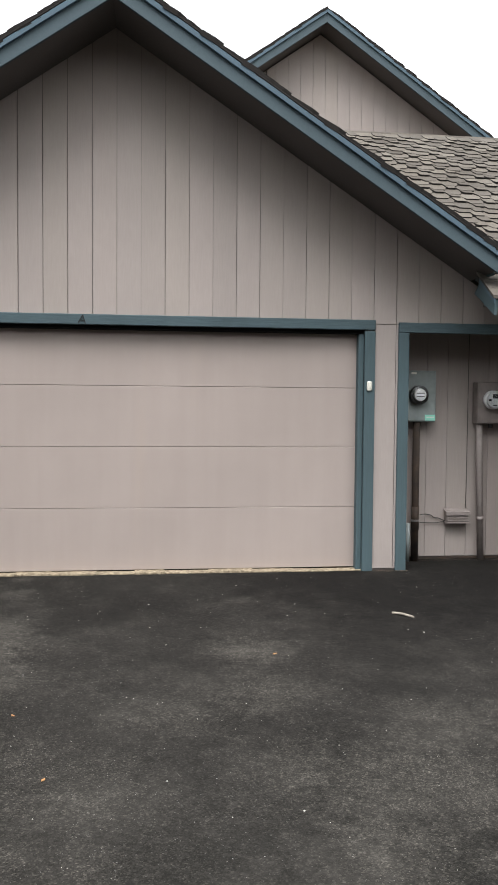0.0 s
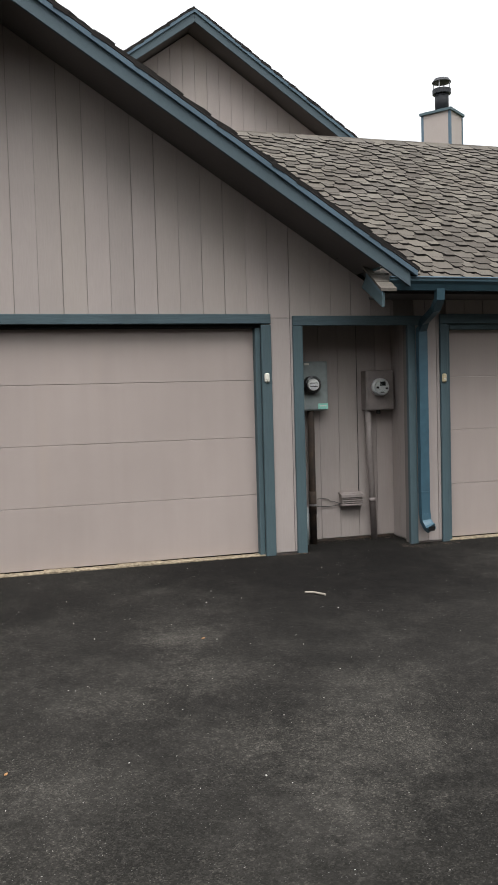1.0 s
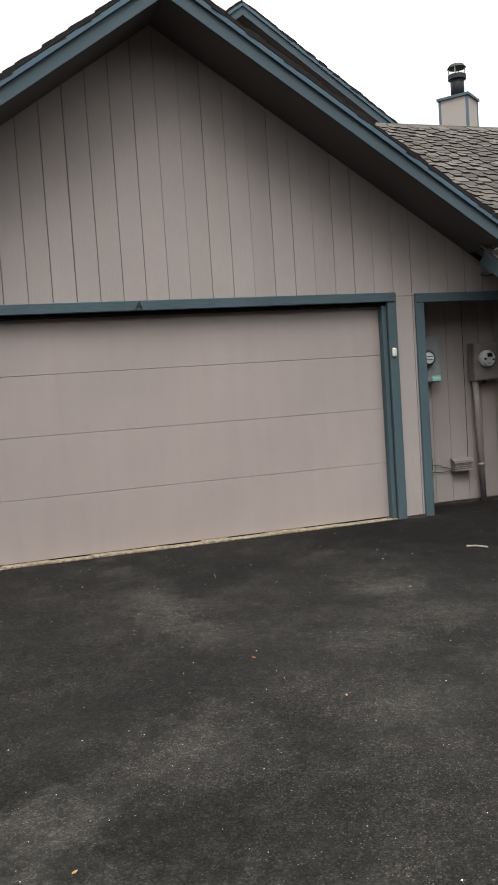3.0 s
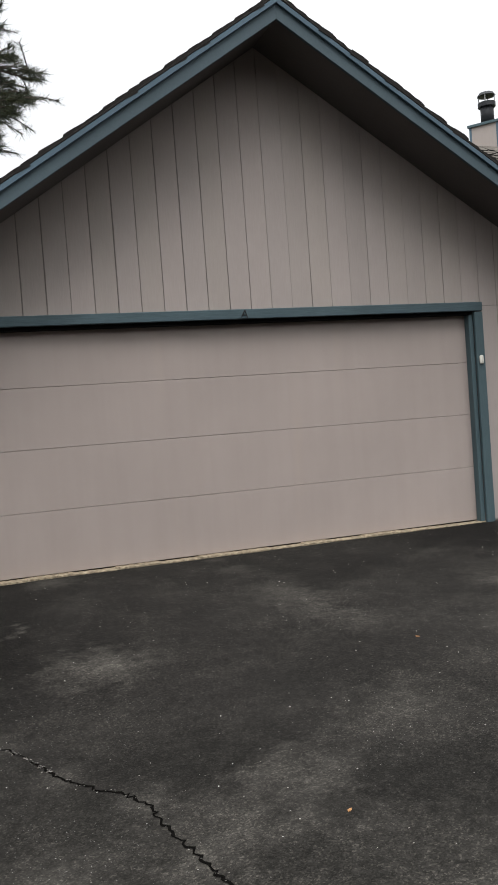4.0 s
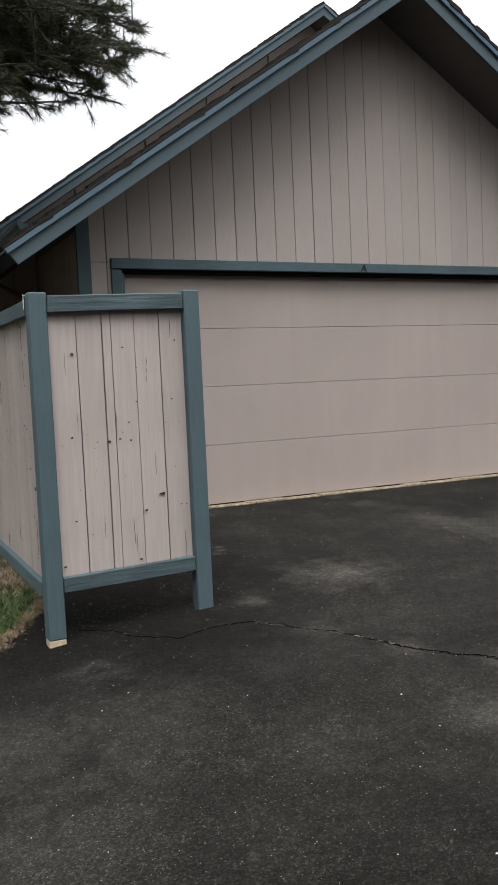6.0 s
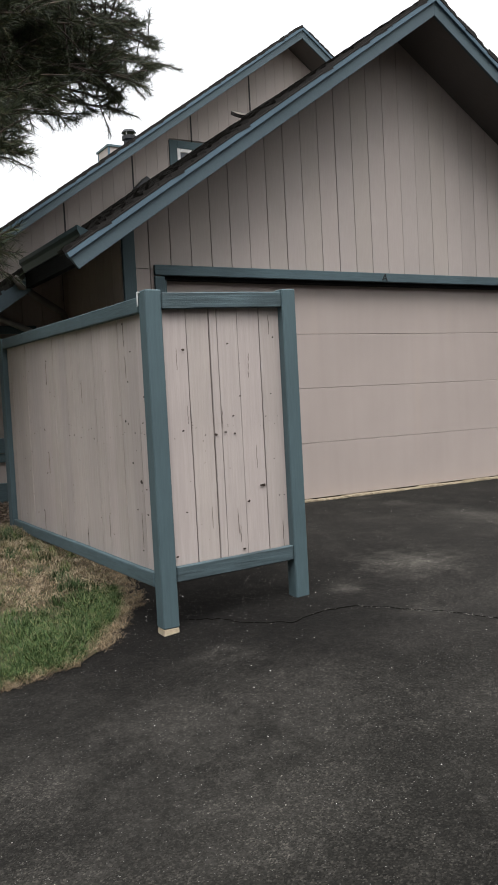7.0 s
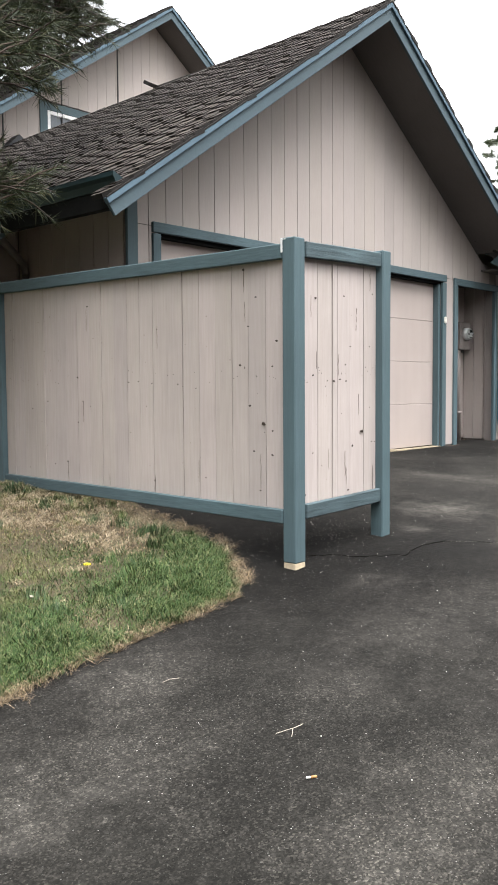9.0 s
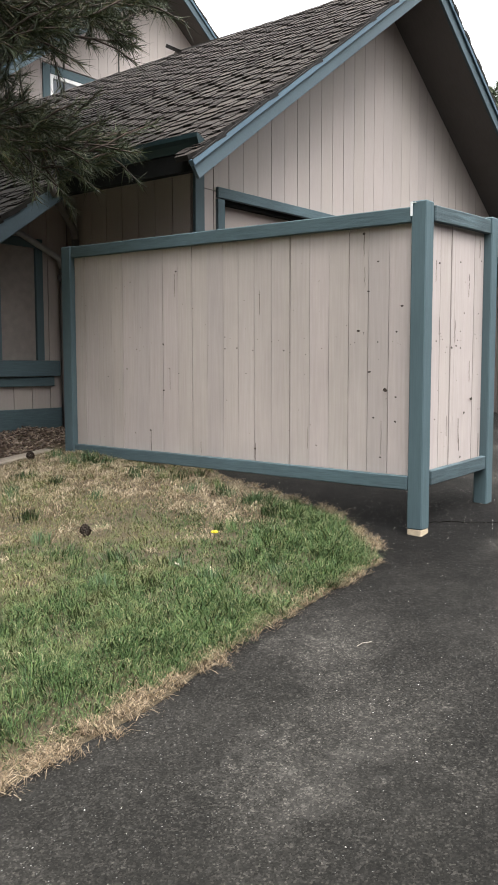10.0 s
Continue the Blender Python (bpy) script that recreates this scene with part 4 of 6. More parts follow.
box("vinyl_frame", (wx0 + 0.06, H_WALL - 0.012, wz1 - 0.06), (wx1 - 0.06, H_WALL + 0.024, wz1), M_VINYL, window)
# flashing strip where the garage roof meets the wall
prism("step_flashing", [(-5.7, roof_a(-5.7) - 0.15), (-1.3, roof_a(-1.3) - 0.03), (-1.3, roof_a(-1.3) + 0.02), (-5.7, roof_a(-5.7) - 0.035)], "y", H_WALL - 0.03, H_WALL - 0.013, M_SIDING, house)


def chimney(cx, cy, z_top, turn, wide, deep, z0, h_flue, label):
    c = thing("chimney", (cx, cy, z0), label, "chimney", "chimneys")
    m = Matrix.Translation((cx, cy, 0)) @ Matrix.Rotation(radians(turn), 4, "Z")
    w, q = wide / 2, deep / 2

    def cb(name, lo, hi, mat, bev=0.004):
        bm = box_bm(lo, hi, bev)
        bmesh.ops.transform(bm, matrix=m, verts=bm.verts)
        return part(name, bm, mat, c)

    cb("chase", (-w, -q, z0), (w, q, z_top - 0.05), M_SIDING)
    for sx in (-1, 1):
        for sy in (-1, 1):
            cb("corner_board", (min(sx * (w - 0.045), sx * (w + 0.01)), min(sy * (q - 0.045), sy * (q + 0.01)), z0), (max(sx * (w - 0.045), sx * (w + 0.01)), max(sy * (q - 0.045), sy * (q + 0.01)), z_top - 0.06), M_TRIM_LIGHT)
    cb("cap", (-w - 0.04, -q - 0.04, z_top - 0.059), (w + 0.04, q + 0.04, z_top), M_TRIM)
    bm = disc_bm((cx, cy, z_top + h_flue * 0.4), "z", 0.15, h_flue * 0.8, 20)
    flue = part("flue", bm, M_FLUE, c, "black metal flue", True)
    part("collar", disc_bm((cx, cy, z_top + h_flue * 0.72), "z", 0.2, 0.1, 20), M_FLUE, flue)
    part("lid", disc_bm((cx, cy, z_top + h_flue * 1.08), "z", 0.21, 0.07, 20, None, 0.16), M_FLUE, flue)
    for k in range(4):
        a = radians(45 + 90 * k)
        px, py = cx + 0.18 * math.cos(a), cy + 0.18 * math.sin(a)
        part("lid_leg", tube_bm([(px, py, z_top + h_flue * 0.7), (px, py, z_top + h_flue * 1.06)], 0.012, 6), M_STEEL, flue)
    return c


chimney(7.19, 9.62, 7.53, 37, 0.66, 0.66, 3.0, 0.66, "taupe boxed chimney with teal corners and black flue")
chimney(1.6, 15.84, 8.2, 0, 1.6, 0.8, 3.5, 0.5, "taupe boxed chimney with black flue behind the roof")
rear = thing("rear_house", (4.5, 12.0, 0.0), "low shingled house rows behind, only their chimneys showing", "house")
box("rear_wall", (-1.5, 13.2, 0.0), (9.5, 18.5, 4.6), M_SIDING, rear, 0)
box("rear_wall", (5.9, 8.2, 0.0), (9.0, 13.0, 4.2), M_SIDING, rear, 0)

# plain dark house shapes, added out of view to block low sky light
court = thing("court_house", (-4.0, -19.0, -0.7), "plain dark house shape added out of view to block low sky across the drive", "house", "court houses")
box("wall", (-22.0, -25.0, -1.2), (13.0, -16.5, 6.2), M_BLOCKER, court, 0)
part("roof", prism_bm([(-25.6, 6.0), (-20.75, 9.2), (-15.9, 6.0), (-15.9, 5.8), (-20.75, 8.95), (-25.6, 5.8)], "x", -22.6, 13.6), M_SHINGLE, court)
court2 = thing("court_house", (-23.0, -4.0, -1.5), "plain dark house shape added out of view to block low sky on the left", "house", "court houses")
box("wall", (-27.0, -14.0, -2.0), (-19.0, 9.0, 5.5), M_BLOCKER, court2, 0)
part("roof", prism_bm([(-27.6, 5.4), (-23.0, 8.4), (-18.4, 5.4), (-18.4, 5.2), (-23.0, 8.15), (-27.6, 5.2)], "y", -14.6, 9.6), M_SHINGLE, court2)
court3 = thing("court_house", (18.0, -8.0, -0.6), "plain dark garage shape added out of view to block low sky on the right", "house", "court houses")
box("wall", (15.0, -16.0, -1.2), (21.0, -2.0, 4.2), M_BLOCKER, court3, 0)
part("roof", prism_bm([(14.4, 4.1), (18.0, 6.6), (21.6, 4.1), (21.6, 3.9), (18.0, 6.35), (14.4, 3.9)], "y", -16.6, -1.4), M_SHINGLE, court3)

# ---- meters and fittings in the alcove ----
def meter(x0, x1, z0, z1, mx, mz, mat, label, smart):
    d = 0.13
    y1, y0 = ALC_Y - 0.002, ALC_Y - d
    t = thing("electric_meter", ((x0 + x1) / 2, y1, z0), label, "electric meter", "electric meters")
    body = box("cabinet", (x0, y0, z0), (x1, y1, z1), mat, t, 0.008)
    box("cover", (x0 + 0.012, y0 - 0.006, z0 + 0.012), (x1 - 0.012, y0 + 0.002, z1 - 0.012), mat, t, 0.003)
    part("socket_ring", disc_bm((mx, y0 - 0.03, mz), "y", 0.088, 0.055, 28), M_BRIGHT if smart else M_RING, t, "", True)
    face = part("dial", disc_bm((mx, y0 - 0.07, mz), "y", 0.075 if smart else 0.05, 0.02, 28), M_DIAL, t)
    if smart:
        box("display", (mx - 0.022, y0 - 0.084, mz + 0.012), (mx + 0.03, y0 - 0.0785, mz + 0.05), M_LCD, face, 0)
        box("mark", (mx - 0.058, y0 - 0.084, mz - 0.012), (mx - 0.034, y0 - 0.0785, mz + 0.006), M_LCD, face, 0)
        box("mark", (mx + 0.03, y0 - 0.084, mz - 0.02), (mx + 0.056, y0 - 0.0785, mz - 0.004), M_LCD, face, 0)
        box("mark", (mx - 0.02, y0 - 0.084, mz - 0.05), (mx + 0.018, y0 - 0.0785, mz - 0.042), M_LCD, face, 0)
    else:
        for k in (-1, 1):
            box("mark", (mx - 0.034, y0 - 0.084, mz + k * 0.014 - 0.003), (mx + 0.034, y0 - 0.0785, mz + k * 0.014 + 0.003), M_LCD, face, 0)
    bm = bmesh.new()
    bmesh.ops.create_uvsphere(bm, u_segments=24, v_segments=12, radius=0.083)
    bmesh.ops.delete(bm, geom=[v for v in bm.verts if v.co.y > 0.02], context="VERTS")
    bmesh.ops.transform(bm, matrix=Matrix.Translation((mx, y0 - 0.057, mz)) @ Matrix.Diagonal((1, 0.75, 1, 1)), verts=bm.verts)
    dome = part("glass_cover", bm, M_GLASS, t, "clear glass meter cover", True)
    dome.visible_shadow = False
    part("latch", disc_bm(((x0 + x1) / 2, y0 + 0.05, z0 - 0.018), "z", 0.022, 0.036, 14), M_RING, t)
    return t


m1 = meter(0.40, 0.70, 1.319, 1.80, 0.521, 1.572, M_METER_GREY, "grey-green meter cabinet with round glass dial meter", False)
box("sticker", (0.592, ALC_Y - 0.1385, 1.334), (0.692, ALC_Y - 0.1365, 1.388), M_STICKER, m1, 0, "mint green sticker with a plain bar")
box("sticker_bar", (0.607, ALC_Y - 0.1395, 1.36), (0.677, ALC_Y - 0.1386, 1.37), M_WHITE, m1, 0)
box("label_plate", (0.455, ALC_Y - 0.1395, 1.765), (0.505, ALC_Y - 0.1365, 1.785), M_WHITE, m1, 0, "white label plate")
meter(1.108, 1.412, 1.302, 1.702, 1.245, 1.532, M_METER_TAUPE, "taupe-painted meter cabinet with digital meter", True)

pipe1 = thing("conduit", (0.55, 0.44, 0.0), "dark rusty riser pipe below the meter", "pipe", "conduits")
part("pipe", tube_bm([(0.533, 0.44, 1.319), (0.533, 0.44, 0.0)], 0.034, 12), M_DARK_PIPE, pipe1, "", True)
part("coupling", tube_bm([(0.533, 0.44, 0.30), (0.533, 0.44, 0.52)], 0.038, 12), M_DARK_PIPE, pipe1, "", True)
part("side_pipe", tube_bm([(0.462, 0.43, 0.0), (0.462, 0.43, 0.36)], 0.02, 10), M_METER_GREY, pipe1, "thin grey pipe stub", True)
part("clamp", tube_bm([(0.533, 0.44, 0.378), (0.533, 0.44, 0.396)], 0.041, 12), M_STEEL, pipe1)
pipe2 = thing("conduit", (1.19, 0.44, 0.0), "taupe-painted conduit running down into the ground", "pipe", "conduits")
part("pipe", tube_bm([(1.148, 0.445, 1.302), (1.16, 0.445, 0.9), (1.19, 0.445, 0.0)], 0.031, 12), M_CONDUIT, pipe2, "", True)
part("coupling", tube_bm([(1.178, 0.445, 0.38), (1.176, 0.445, 0.42)], 0.034, 12), M_CONDUIT, pipe2, "", True)
jb = thing("junction_box", (0.94, ALC_Y, 0.38), "taupe louvred cable box low on the alcove wall", "junction box")
box("housing", (0.835, ALC_Y - 0.07, 0.405), (1.055, ALC_Y - 0.002, 0.515), M_CONDUIT, jb, 0.006)
prism("hood", [(ALC_Y - 0.002, 0.525), (ALC_Y - 0.09, 0.50), (ALC_Y - 0.09, 0.47), (ALC_Y - 0.002, 0.516)], "x", 0.825, 1.065, M_CONDUIT, jb, 0.002)
for k in range(3):
    box("louvre", (0.84, ALC_Y - 0.082, 0.412 + k * 0.022), (1.05, ALC_Y - 0.0705, 0.422 + k * 0.022), M_CONDUIT, jb, 0.002)
box("lip", (0.83, ALC_Y - 0.088, 0.388), (1.06, ALC_Y - 0.002, 0.404), M_CONDUIT, jb, 0.002)


def cable(points, r, label):
    c = thing("cable", points[0], label, "cable", "cables")
    part("wire", tube_bm(points, r, 6), M_WIRE, c, "", True)
    return c


cable([(1.062, ALC_Y - 0.008, 2.2), (1.06, ALC_Y - 0.01, 1.9), (1.06, ALC_Y - 0.01, 1.4), (1.06, ALC_Y - 0.01, 1.0), (1.06, ALC_Y - 0.01, 0.7), (1.055, ALC_Y - 0.012, 0.49)], 0.0028, "thin dark cable running down the siding")
cable([(0.585, 0.45, 0.44), (0.66, 0.50, 0.437), (0.72, 0.505, 0.425), (0.735, 0.505, 0.405), (0.78, 0.507, 0.40), (0.85, 0.49, 0.37)], 0.004, "black wire looped to the cable box")
cable([(0.585, 0.45, 0.365), (0.65, 0.5, 0.355), (0.75, 0.505, 0.352), (0.85, 0.5, 0.365)], 0.0035, "black wire looped to the cable box")


def push_button(x, z, mat, label):
    t = thing("push_button", (x, -0.004, z - 0.05), label, "door button", "door buttons")
    bm = box_bm((x - 0.024, -0.026, z - 0.043), (x + 0.024, -0.004, z + 0.043), 0.011)
    part("plate", bm, mat, t)
    part("button", disc_bm((x, -0.029, z - 0.008), "y", 0.009, 0.008, 14), M_WHITE, t)


push_button(-0.052, 1.642, M_WHITE, "small white push button on the teal door casing")
push_button(1.755, 1.603, M_YELLOWED, "small yellowed push button on the teal door casing")

jb.location += Vector((0.012, 0, -0.036))

# the letter on the header, crooked black stick-on
tx = bpy.data.curves.new("letter", "FONT")
tx.body, tx.size, tx.extrude, tx.align_x, tx.offset = "A", 0.108, 0.0025, "CENTER", -0.001
tmp = new("letter_curve", tx)
bpy.context.view_layer.update()
me = bpy.data.meshes.new_from_object(tmp.evaluated_get(bpy.context.evaluated_depsgraph_get()))
bpy.data.objects.remove(tmp)
letter = new("letter", me)
me.materials.append(M_BLACK)
letter.matrix_world = pose(-2.54, -0.0115, 2.142, 90, 0, 0) @ pose(0, 0, 0, 0, 0, -7)
tagged(letter, "crooked black letter stuck on the teal header", "letter")

# ---- the fence screen ----
fence = thing("fence", (-6.25, -2.5, -0.25), "weathered pale taupe board fence with teal posts and rails", "fence")
FZ0, FZ1 = 0.105, 1.545


def post(x0, x1, y0, y1, z0, z1, label=""):
    return box("post", (x0, y0, z0), (x1, y1, z1), M_TRIM, fence, 0.006, label)


p1 = post(-6.298, -6.202, -2.556, -2.463, -0.215, 1.634)
box("bare_foot", (-6.296, -2.554, -0.285), (-6.204, -2.465, -0.2155), M_BARE, p1, 0.004, "unpainted pale wooden post foot")
post(-5.442, -5.35, -2.58, -2.488, -0.205, 1.65)
post(-6.31, -6.21, 0.437, 0.54, -0.12, 1.634)


def rail(lo, hi, along, fall, material, label=""):
    """A rail with a slight fall and a knife-worn, uneven upper edge."""
    bm = box_bm(lo, hi, 0.005)
    i = 0 if along == "x" else 1
    bmesh.ops.subdivide_edges(bm, edges=[e for e in bm.edges if abs(e.verts[0].co[i] - e.verts[1].co[i]) > 0.4], cuts=11)
    for v in bm.verts:
        u = v.co[i]
        v.co.z += fall * (u - lo[i]) + 0.0007 * math.sin(u * 9.1 + lo[2] * 7) + 0.0005 * math.sin(u * 23.0)
        v.co[1 - i] += 0.002 * math.sin(u * 3.7)
    return part("rail", bm, material, fence, label)


rail((-6.302, -2.462, 1.518), (-6.267, 0.436, 1.603), "y", 0.0098, M_TRIM_H)
rail((-6.302, -2.462, 0.008), (-6.267, 0.436, 0.09), "y", 0.0085, M_TRIM_H)
rail((-6.201, -2.568, 1.528), (-5.443, -2.532, 1.617), "x", 0.024, M_RAIL_OLD, "teal rail with deep weathered grain")
rail((-6.201, -2.568, 0.034), (-5.443, -2.532, 0.119), "x", 0.03, M_RAIL_OLD)
box("rail", (-6.25, -2.449, 0.74), (-6.21, 0.436, 0.83), M_FENCE, fence, 0.004, "hidden inner cross rail")
box("rail", (-6.195, -2.51, 0.80), (-5.443, -2.47, 0.89), M_FENCE, fence, 0.004)
box("bracket", (-6.3065, -2.474, 1.552), (-6.3035, -2.4605, 1.63), M_BRIGHT, fence, 0.001, "bright bent steel bracket")
box("bracket", (-6.306, -2.492, 1.623), (-6.275, -2.466, 1.627), M_BRIGHT, fence, 0)


def knot(parent, x, y, z, r, axis):
    bm = bmesh.new()
    n = 9
    rr = random.Random(int((x + y * 3 + z * 7) * 1000))
    ring = []
    for k in range(n):
        a = 2 * math.pi * k / n
        q = r * rr.uniform(0.5, 1.05)
        du, dz = q * math.cos(a) * 1.25, q * math.sin(a) * 0.8
        ring.append(bm.verts.new((x + du, y, z + dz) if axis == "y" else (x, y + du, z + dz)))
    f = bm.faces.new(ring)
    ext = bmesh.ops.extrude_face_region(bm, geom=[f])
    d = (0, -0.0015, 0) if axis == "y" else (-0.0015, 0, 0)
    bmesh.ops.translate(bm, verts=[v for v in ext["geom"] if isinstance(v, bmesh.types.BMVert)], vec=d)
    return part("knot", bm, M_KNOT, parent)


def fence_board(lo_u, hi_u, fixed, axis, r, opened=0.0, mid=0.5, span=0.9):
    """One board with a slightly wavy edge, its own warp and, where it has shrunk, an open joint at its lower side."""
    n = 14
    lean = r.uniform(0, 0.0015)
    left, right = [], []
    for i in range(n + 1):
        k = i / n
        z = FZ0 - 0.06 + (FZ1 + 0.04 - FZ0 + 0.06) * k
        left.append((lo_u + 0.0002 + opened * max(0.0, 1 - ((k - mid) / span) ** 2) + r.uniform(0, 0.0007), z))
        right.append((hi_u - 0.0002 - 0.4 * lean * k - r.uniform(0, 0.0005), z))
    depth = r.uniform(-0.003, 0.003)
    return prism("board", left + right[::-1], "y" if axis == "y" else "x", fixed + depth + 0.003, fixed + depth + 0.022, M_FENCE, fence)


rf = random.Random(11)
# cuts between the boards: place, how far the joint has opened, where along its height
front_joints = [(-6.201, 0.0, 0.5, 1), (-6.051, 0.006, 0.3, 0.8), (-5.911, 0.0065, 0.5, 1.2), (-5.86, 0.004, 0.6, 0.9), (-5.727, 0.0035, 0.5, 1.1), (-5.582, 0.0055, 0.5, 1.1), (-5.443, 0, 0, 1)]
side_joints = [(-2.462, 0, 0, 1), (-2.311, 0.004, 0.3, 0.6), (-2.174, 0.0045, 0.5, 0.9), (-2.039, 0.003, 0.4, 0.7), (-1.899, 0.003, 0.3, 0.6), (-1.757, 0.0015, 0.5, 0.8), (-1.611, 0.008, 0.6, 1.2),
               (-1.462, 0.0055, 0.6, 1.0), (-1.32, 0.003, 0.5, 0.9), (-1.187, 0.003, 0.8, 0.6), (-1.058, 0.001, 0.5, 1), (-0.917, 0.002, 0.5, 0.9), (-0.78, 0.0045, 0.5, 1.1), (-0.647, 0.002, 0.5, 0.6),
               (-0.502, 0.006, 0.45, 0.7), (-0.36, 0.001, 0.5, 1), (-0.216, 0.001, 0.5, 1), (-0.09, 0.0015, 0.5, 0.7), (0.03, 0.003, 0.5, 0.8), (0.175, 0.001, 0.5, 1), (0.319, 0.003, 0.5, 1), (0.437, 0, 0, 1)]
front_cuts, side_cuts = [j[0] for j in front_joints], [j[0] for j in side_joints]
front_boards = [fence_board(a[0], b[0], -2.53, "y", rf, *a[1:]) for a, b in zip(front_joints, front_joints[1:])]
side_boards = [fence_board(a[0], b[0], -6.265, "x", rf, *a[1:]) for a, b in zip(side_joints, side_joints[1:])]


# tongues that close the joints from behind
for u in front_cuts[1:-1]:
    box("tongue", (u - 0.014, -2.504, FZ0 - 0.05), (u + 0.014, -2.4985, FZ1 + 0.03), M_FENCE, fence, 0)
for u in side_cuts[1:-1]:
    box("tongue", (-6.239, u - 0.014, FZ0 - 0.05), (-6.2335, u + 0.014, FZ1 + 0.03), M_FENCE, fence, 0)


def board_at(cuts, found, u):
    for a, b, ob in zip(cuts, cuts[1:], found):
        if a <= u < b:
            return ob
    return found[-1]


def slit(parent, u, z0, z1, w, axis, face, r):
    """A dark hairline split along the grain."""
    n = 6
    w = w * 0.5
    pts = [(u + r.uniform(-0.002, 0.002), z0 + (z1 - z0) * i / n, w * (0.25 + math.sin(math.pi * i / n)) * r.uniform(0.5, 1.1)) for i in range(n + 1)]
    outline = [(a - q / 2, z) for a, z, q in pts] + [(a + q / 2, z) for a, z, q in pts[::-1]]
    return prism("split", outline, axis, face - 0.0012, face + 0.001, M_SPLIT, parent)


for u, z, r in ((-6.08, 1.308, 0.011), (-5.799, 1.339, 0.007), (-5.493, 1.373, 0.006), (-5.525, 1.045, 0.006), (-5.734, 1.04, 0.006), (-5.783, 0.928, 0.006), (-6.104, 0.863, 0.009), (-5.968, 0.83, 0.006),
                (-5.899, 0.829, 0.010), (-5.84, 0.839, 0.007), (-5.778, 0.828, 0.008), (-5.611, 0.515, 0.016), (-5.709, 0.43, 0.011), (-5.5, 0.445, 0.005), (-6.109, 0.409, 0.006), (-5.755, 0.159, 0.009), (-6.182, 0.17, 0.009)):
    knot(board_at(front_cuts, front_boards, u), u, -2.5335, z, r, "y")
for u, z0, z1, w in ((-5.663, 1.24, 1.28, 0.005), (-5.666, 1.19, 1.225, 0.006), (-5.669, 1.14, 1.18, 0.005), (-5.784, 0.25, 0.4, 0.006), (-5.772, 0.2, 0.3, 0.004), (-5.483, 0.14, 0.29, 0.006), (-5.517, 1.39, 1.5, 0.005),
                     (-5.855, 0.86, 0.99, 0.007), (-6.12, 1.2, 1.32, 0.003), (-6.07, 0.9, 1.0, 0.003), (-5.95, 0.3, 0.42, 0.003), (-5.64, 0.62, 0.75, 0.003)):
    slit(board_at(front_cuts, front_boards, u), u, z0, z1, w, "y", -2.5325, rf)
for u, z, r in ((-2.294, 0.58, 0.017), (-2.398, 1.062, 0.010), (-2.364, 0.915, 0.008), (-2.364, 0.54, 0.007), (-2.363, 0.398, 0.009), (-2.218, 0.415, 0.008), (-2.267, 0.185, 0.007), (-2.187, 0.684, 0.009),
                (-2.242, 0.859, 0.006), (-2.111, 0.926, 0.010), (-2.239, 1.323, 0.008), (-2.176, 1.156, 0.007), (-1.563, 0.817, 0.007), (-1.079, 0.834, 0.006), (-1.179, 0.838, 0.006), (-0.506, 0.874, 0.008),
                (-0.509, 0.547, 0.008), (-0.634, 1.374, 0.010), (-0.136, 0.698, 0.006), (-0.375, 0.257, 0.009), (-0.566, 0.702, 0.006), (-0.215, 0.23, 0.006), (-1.334, 0.18, 0.008), (-1.813, 0.23, 0.006),
                (-2.143, 1.49, 0.010), (-1.369, 1.177, 0.006), (0.069, 0.64, 0.006), (-1.315, 0.822, 0.006)):
    knot(board_at(side_cuts, side_boards, u), -6.2685, u, z, r, "x")
for u, z0, z1, w in ((-2.143, 1.36, 1.5, 0.006), (-2.15, 1.18, 1.3, 0.003), (-0.375, 0.1, 0.26, 0.006), (-1.334, 0.09, 0.22, 0.006), (-0.62, 1.2, 1.36, 0.003), (-1.37, 1.05, 1.2, 0.003), (-2.27, 0.2, 0.4, 0.003), (-1.75, 0.2, 0.34, 0.003), (-0.57, 0.55, 0.7, 0.003), (-0.858, 0.1, 0.2, 0.003)):
    slit(board_at(side_cuts, side_boards, u), u, z0, z1, w, "x", -6.2675, rf)

# nail heads and small pits
for k in range(60):
    u, z, r = rf.uniform(-2.44, 0.38), rf.choice((rf.gauss(0.87, 0.025), rf.uniform(0.16, 1.45), rf.uniform(0.16, 1.45))), rf.uniform(0.0018, 0.0042)
    knot(board_at(side_cuts, side_boards, u), -6.2685, u, z, r, "x")
for k in range(26):
    u, z, r = rf.uniform(-6.18, -5.44), rf.choice((rf.gauss(0.87, 0.02), rf.uniform(0.16, 1.45))), rf.uniform(0.0018, 0.004)
    knot(board_at(front_cuts, front_boards, u), u, -2.5335, z, r, "y")

# ---- lawn, bed and edging ----
EDGE = [(-2.57, -6.80), (-2.45, -6.62), (-2.2, -6.43), (-1.85, -6.20), (-1.35, -6.07), (-0.9, -5.98), (-0.2, -5.75), (0.7, -5.6)]


def lawn_edge(y):
    return np.interp(y, [e[0] for e in EDGE], [e[1] for e in EDGE])


def lawn_z(x, y):
    inset = np.minimum(np.clip(lawn_edge(y) - x, 0, 9), np.clip(y + 2.6, 0, 9))
    lump = 0.012 * np.sin(3.1 * x + 1.0) * np.sin(2.7 * y) + 0.008 * np.sin(7 * x) * np.cos(6 * y)
    return ground_z(x, y) + 0.004 + 0.055 * soft_step(0.0, 0.35, inset) + 0.105 * soft_step(-2.0, 0.45, y) + lump * soft_step(0, 0.4, inset)


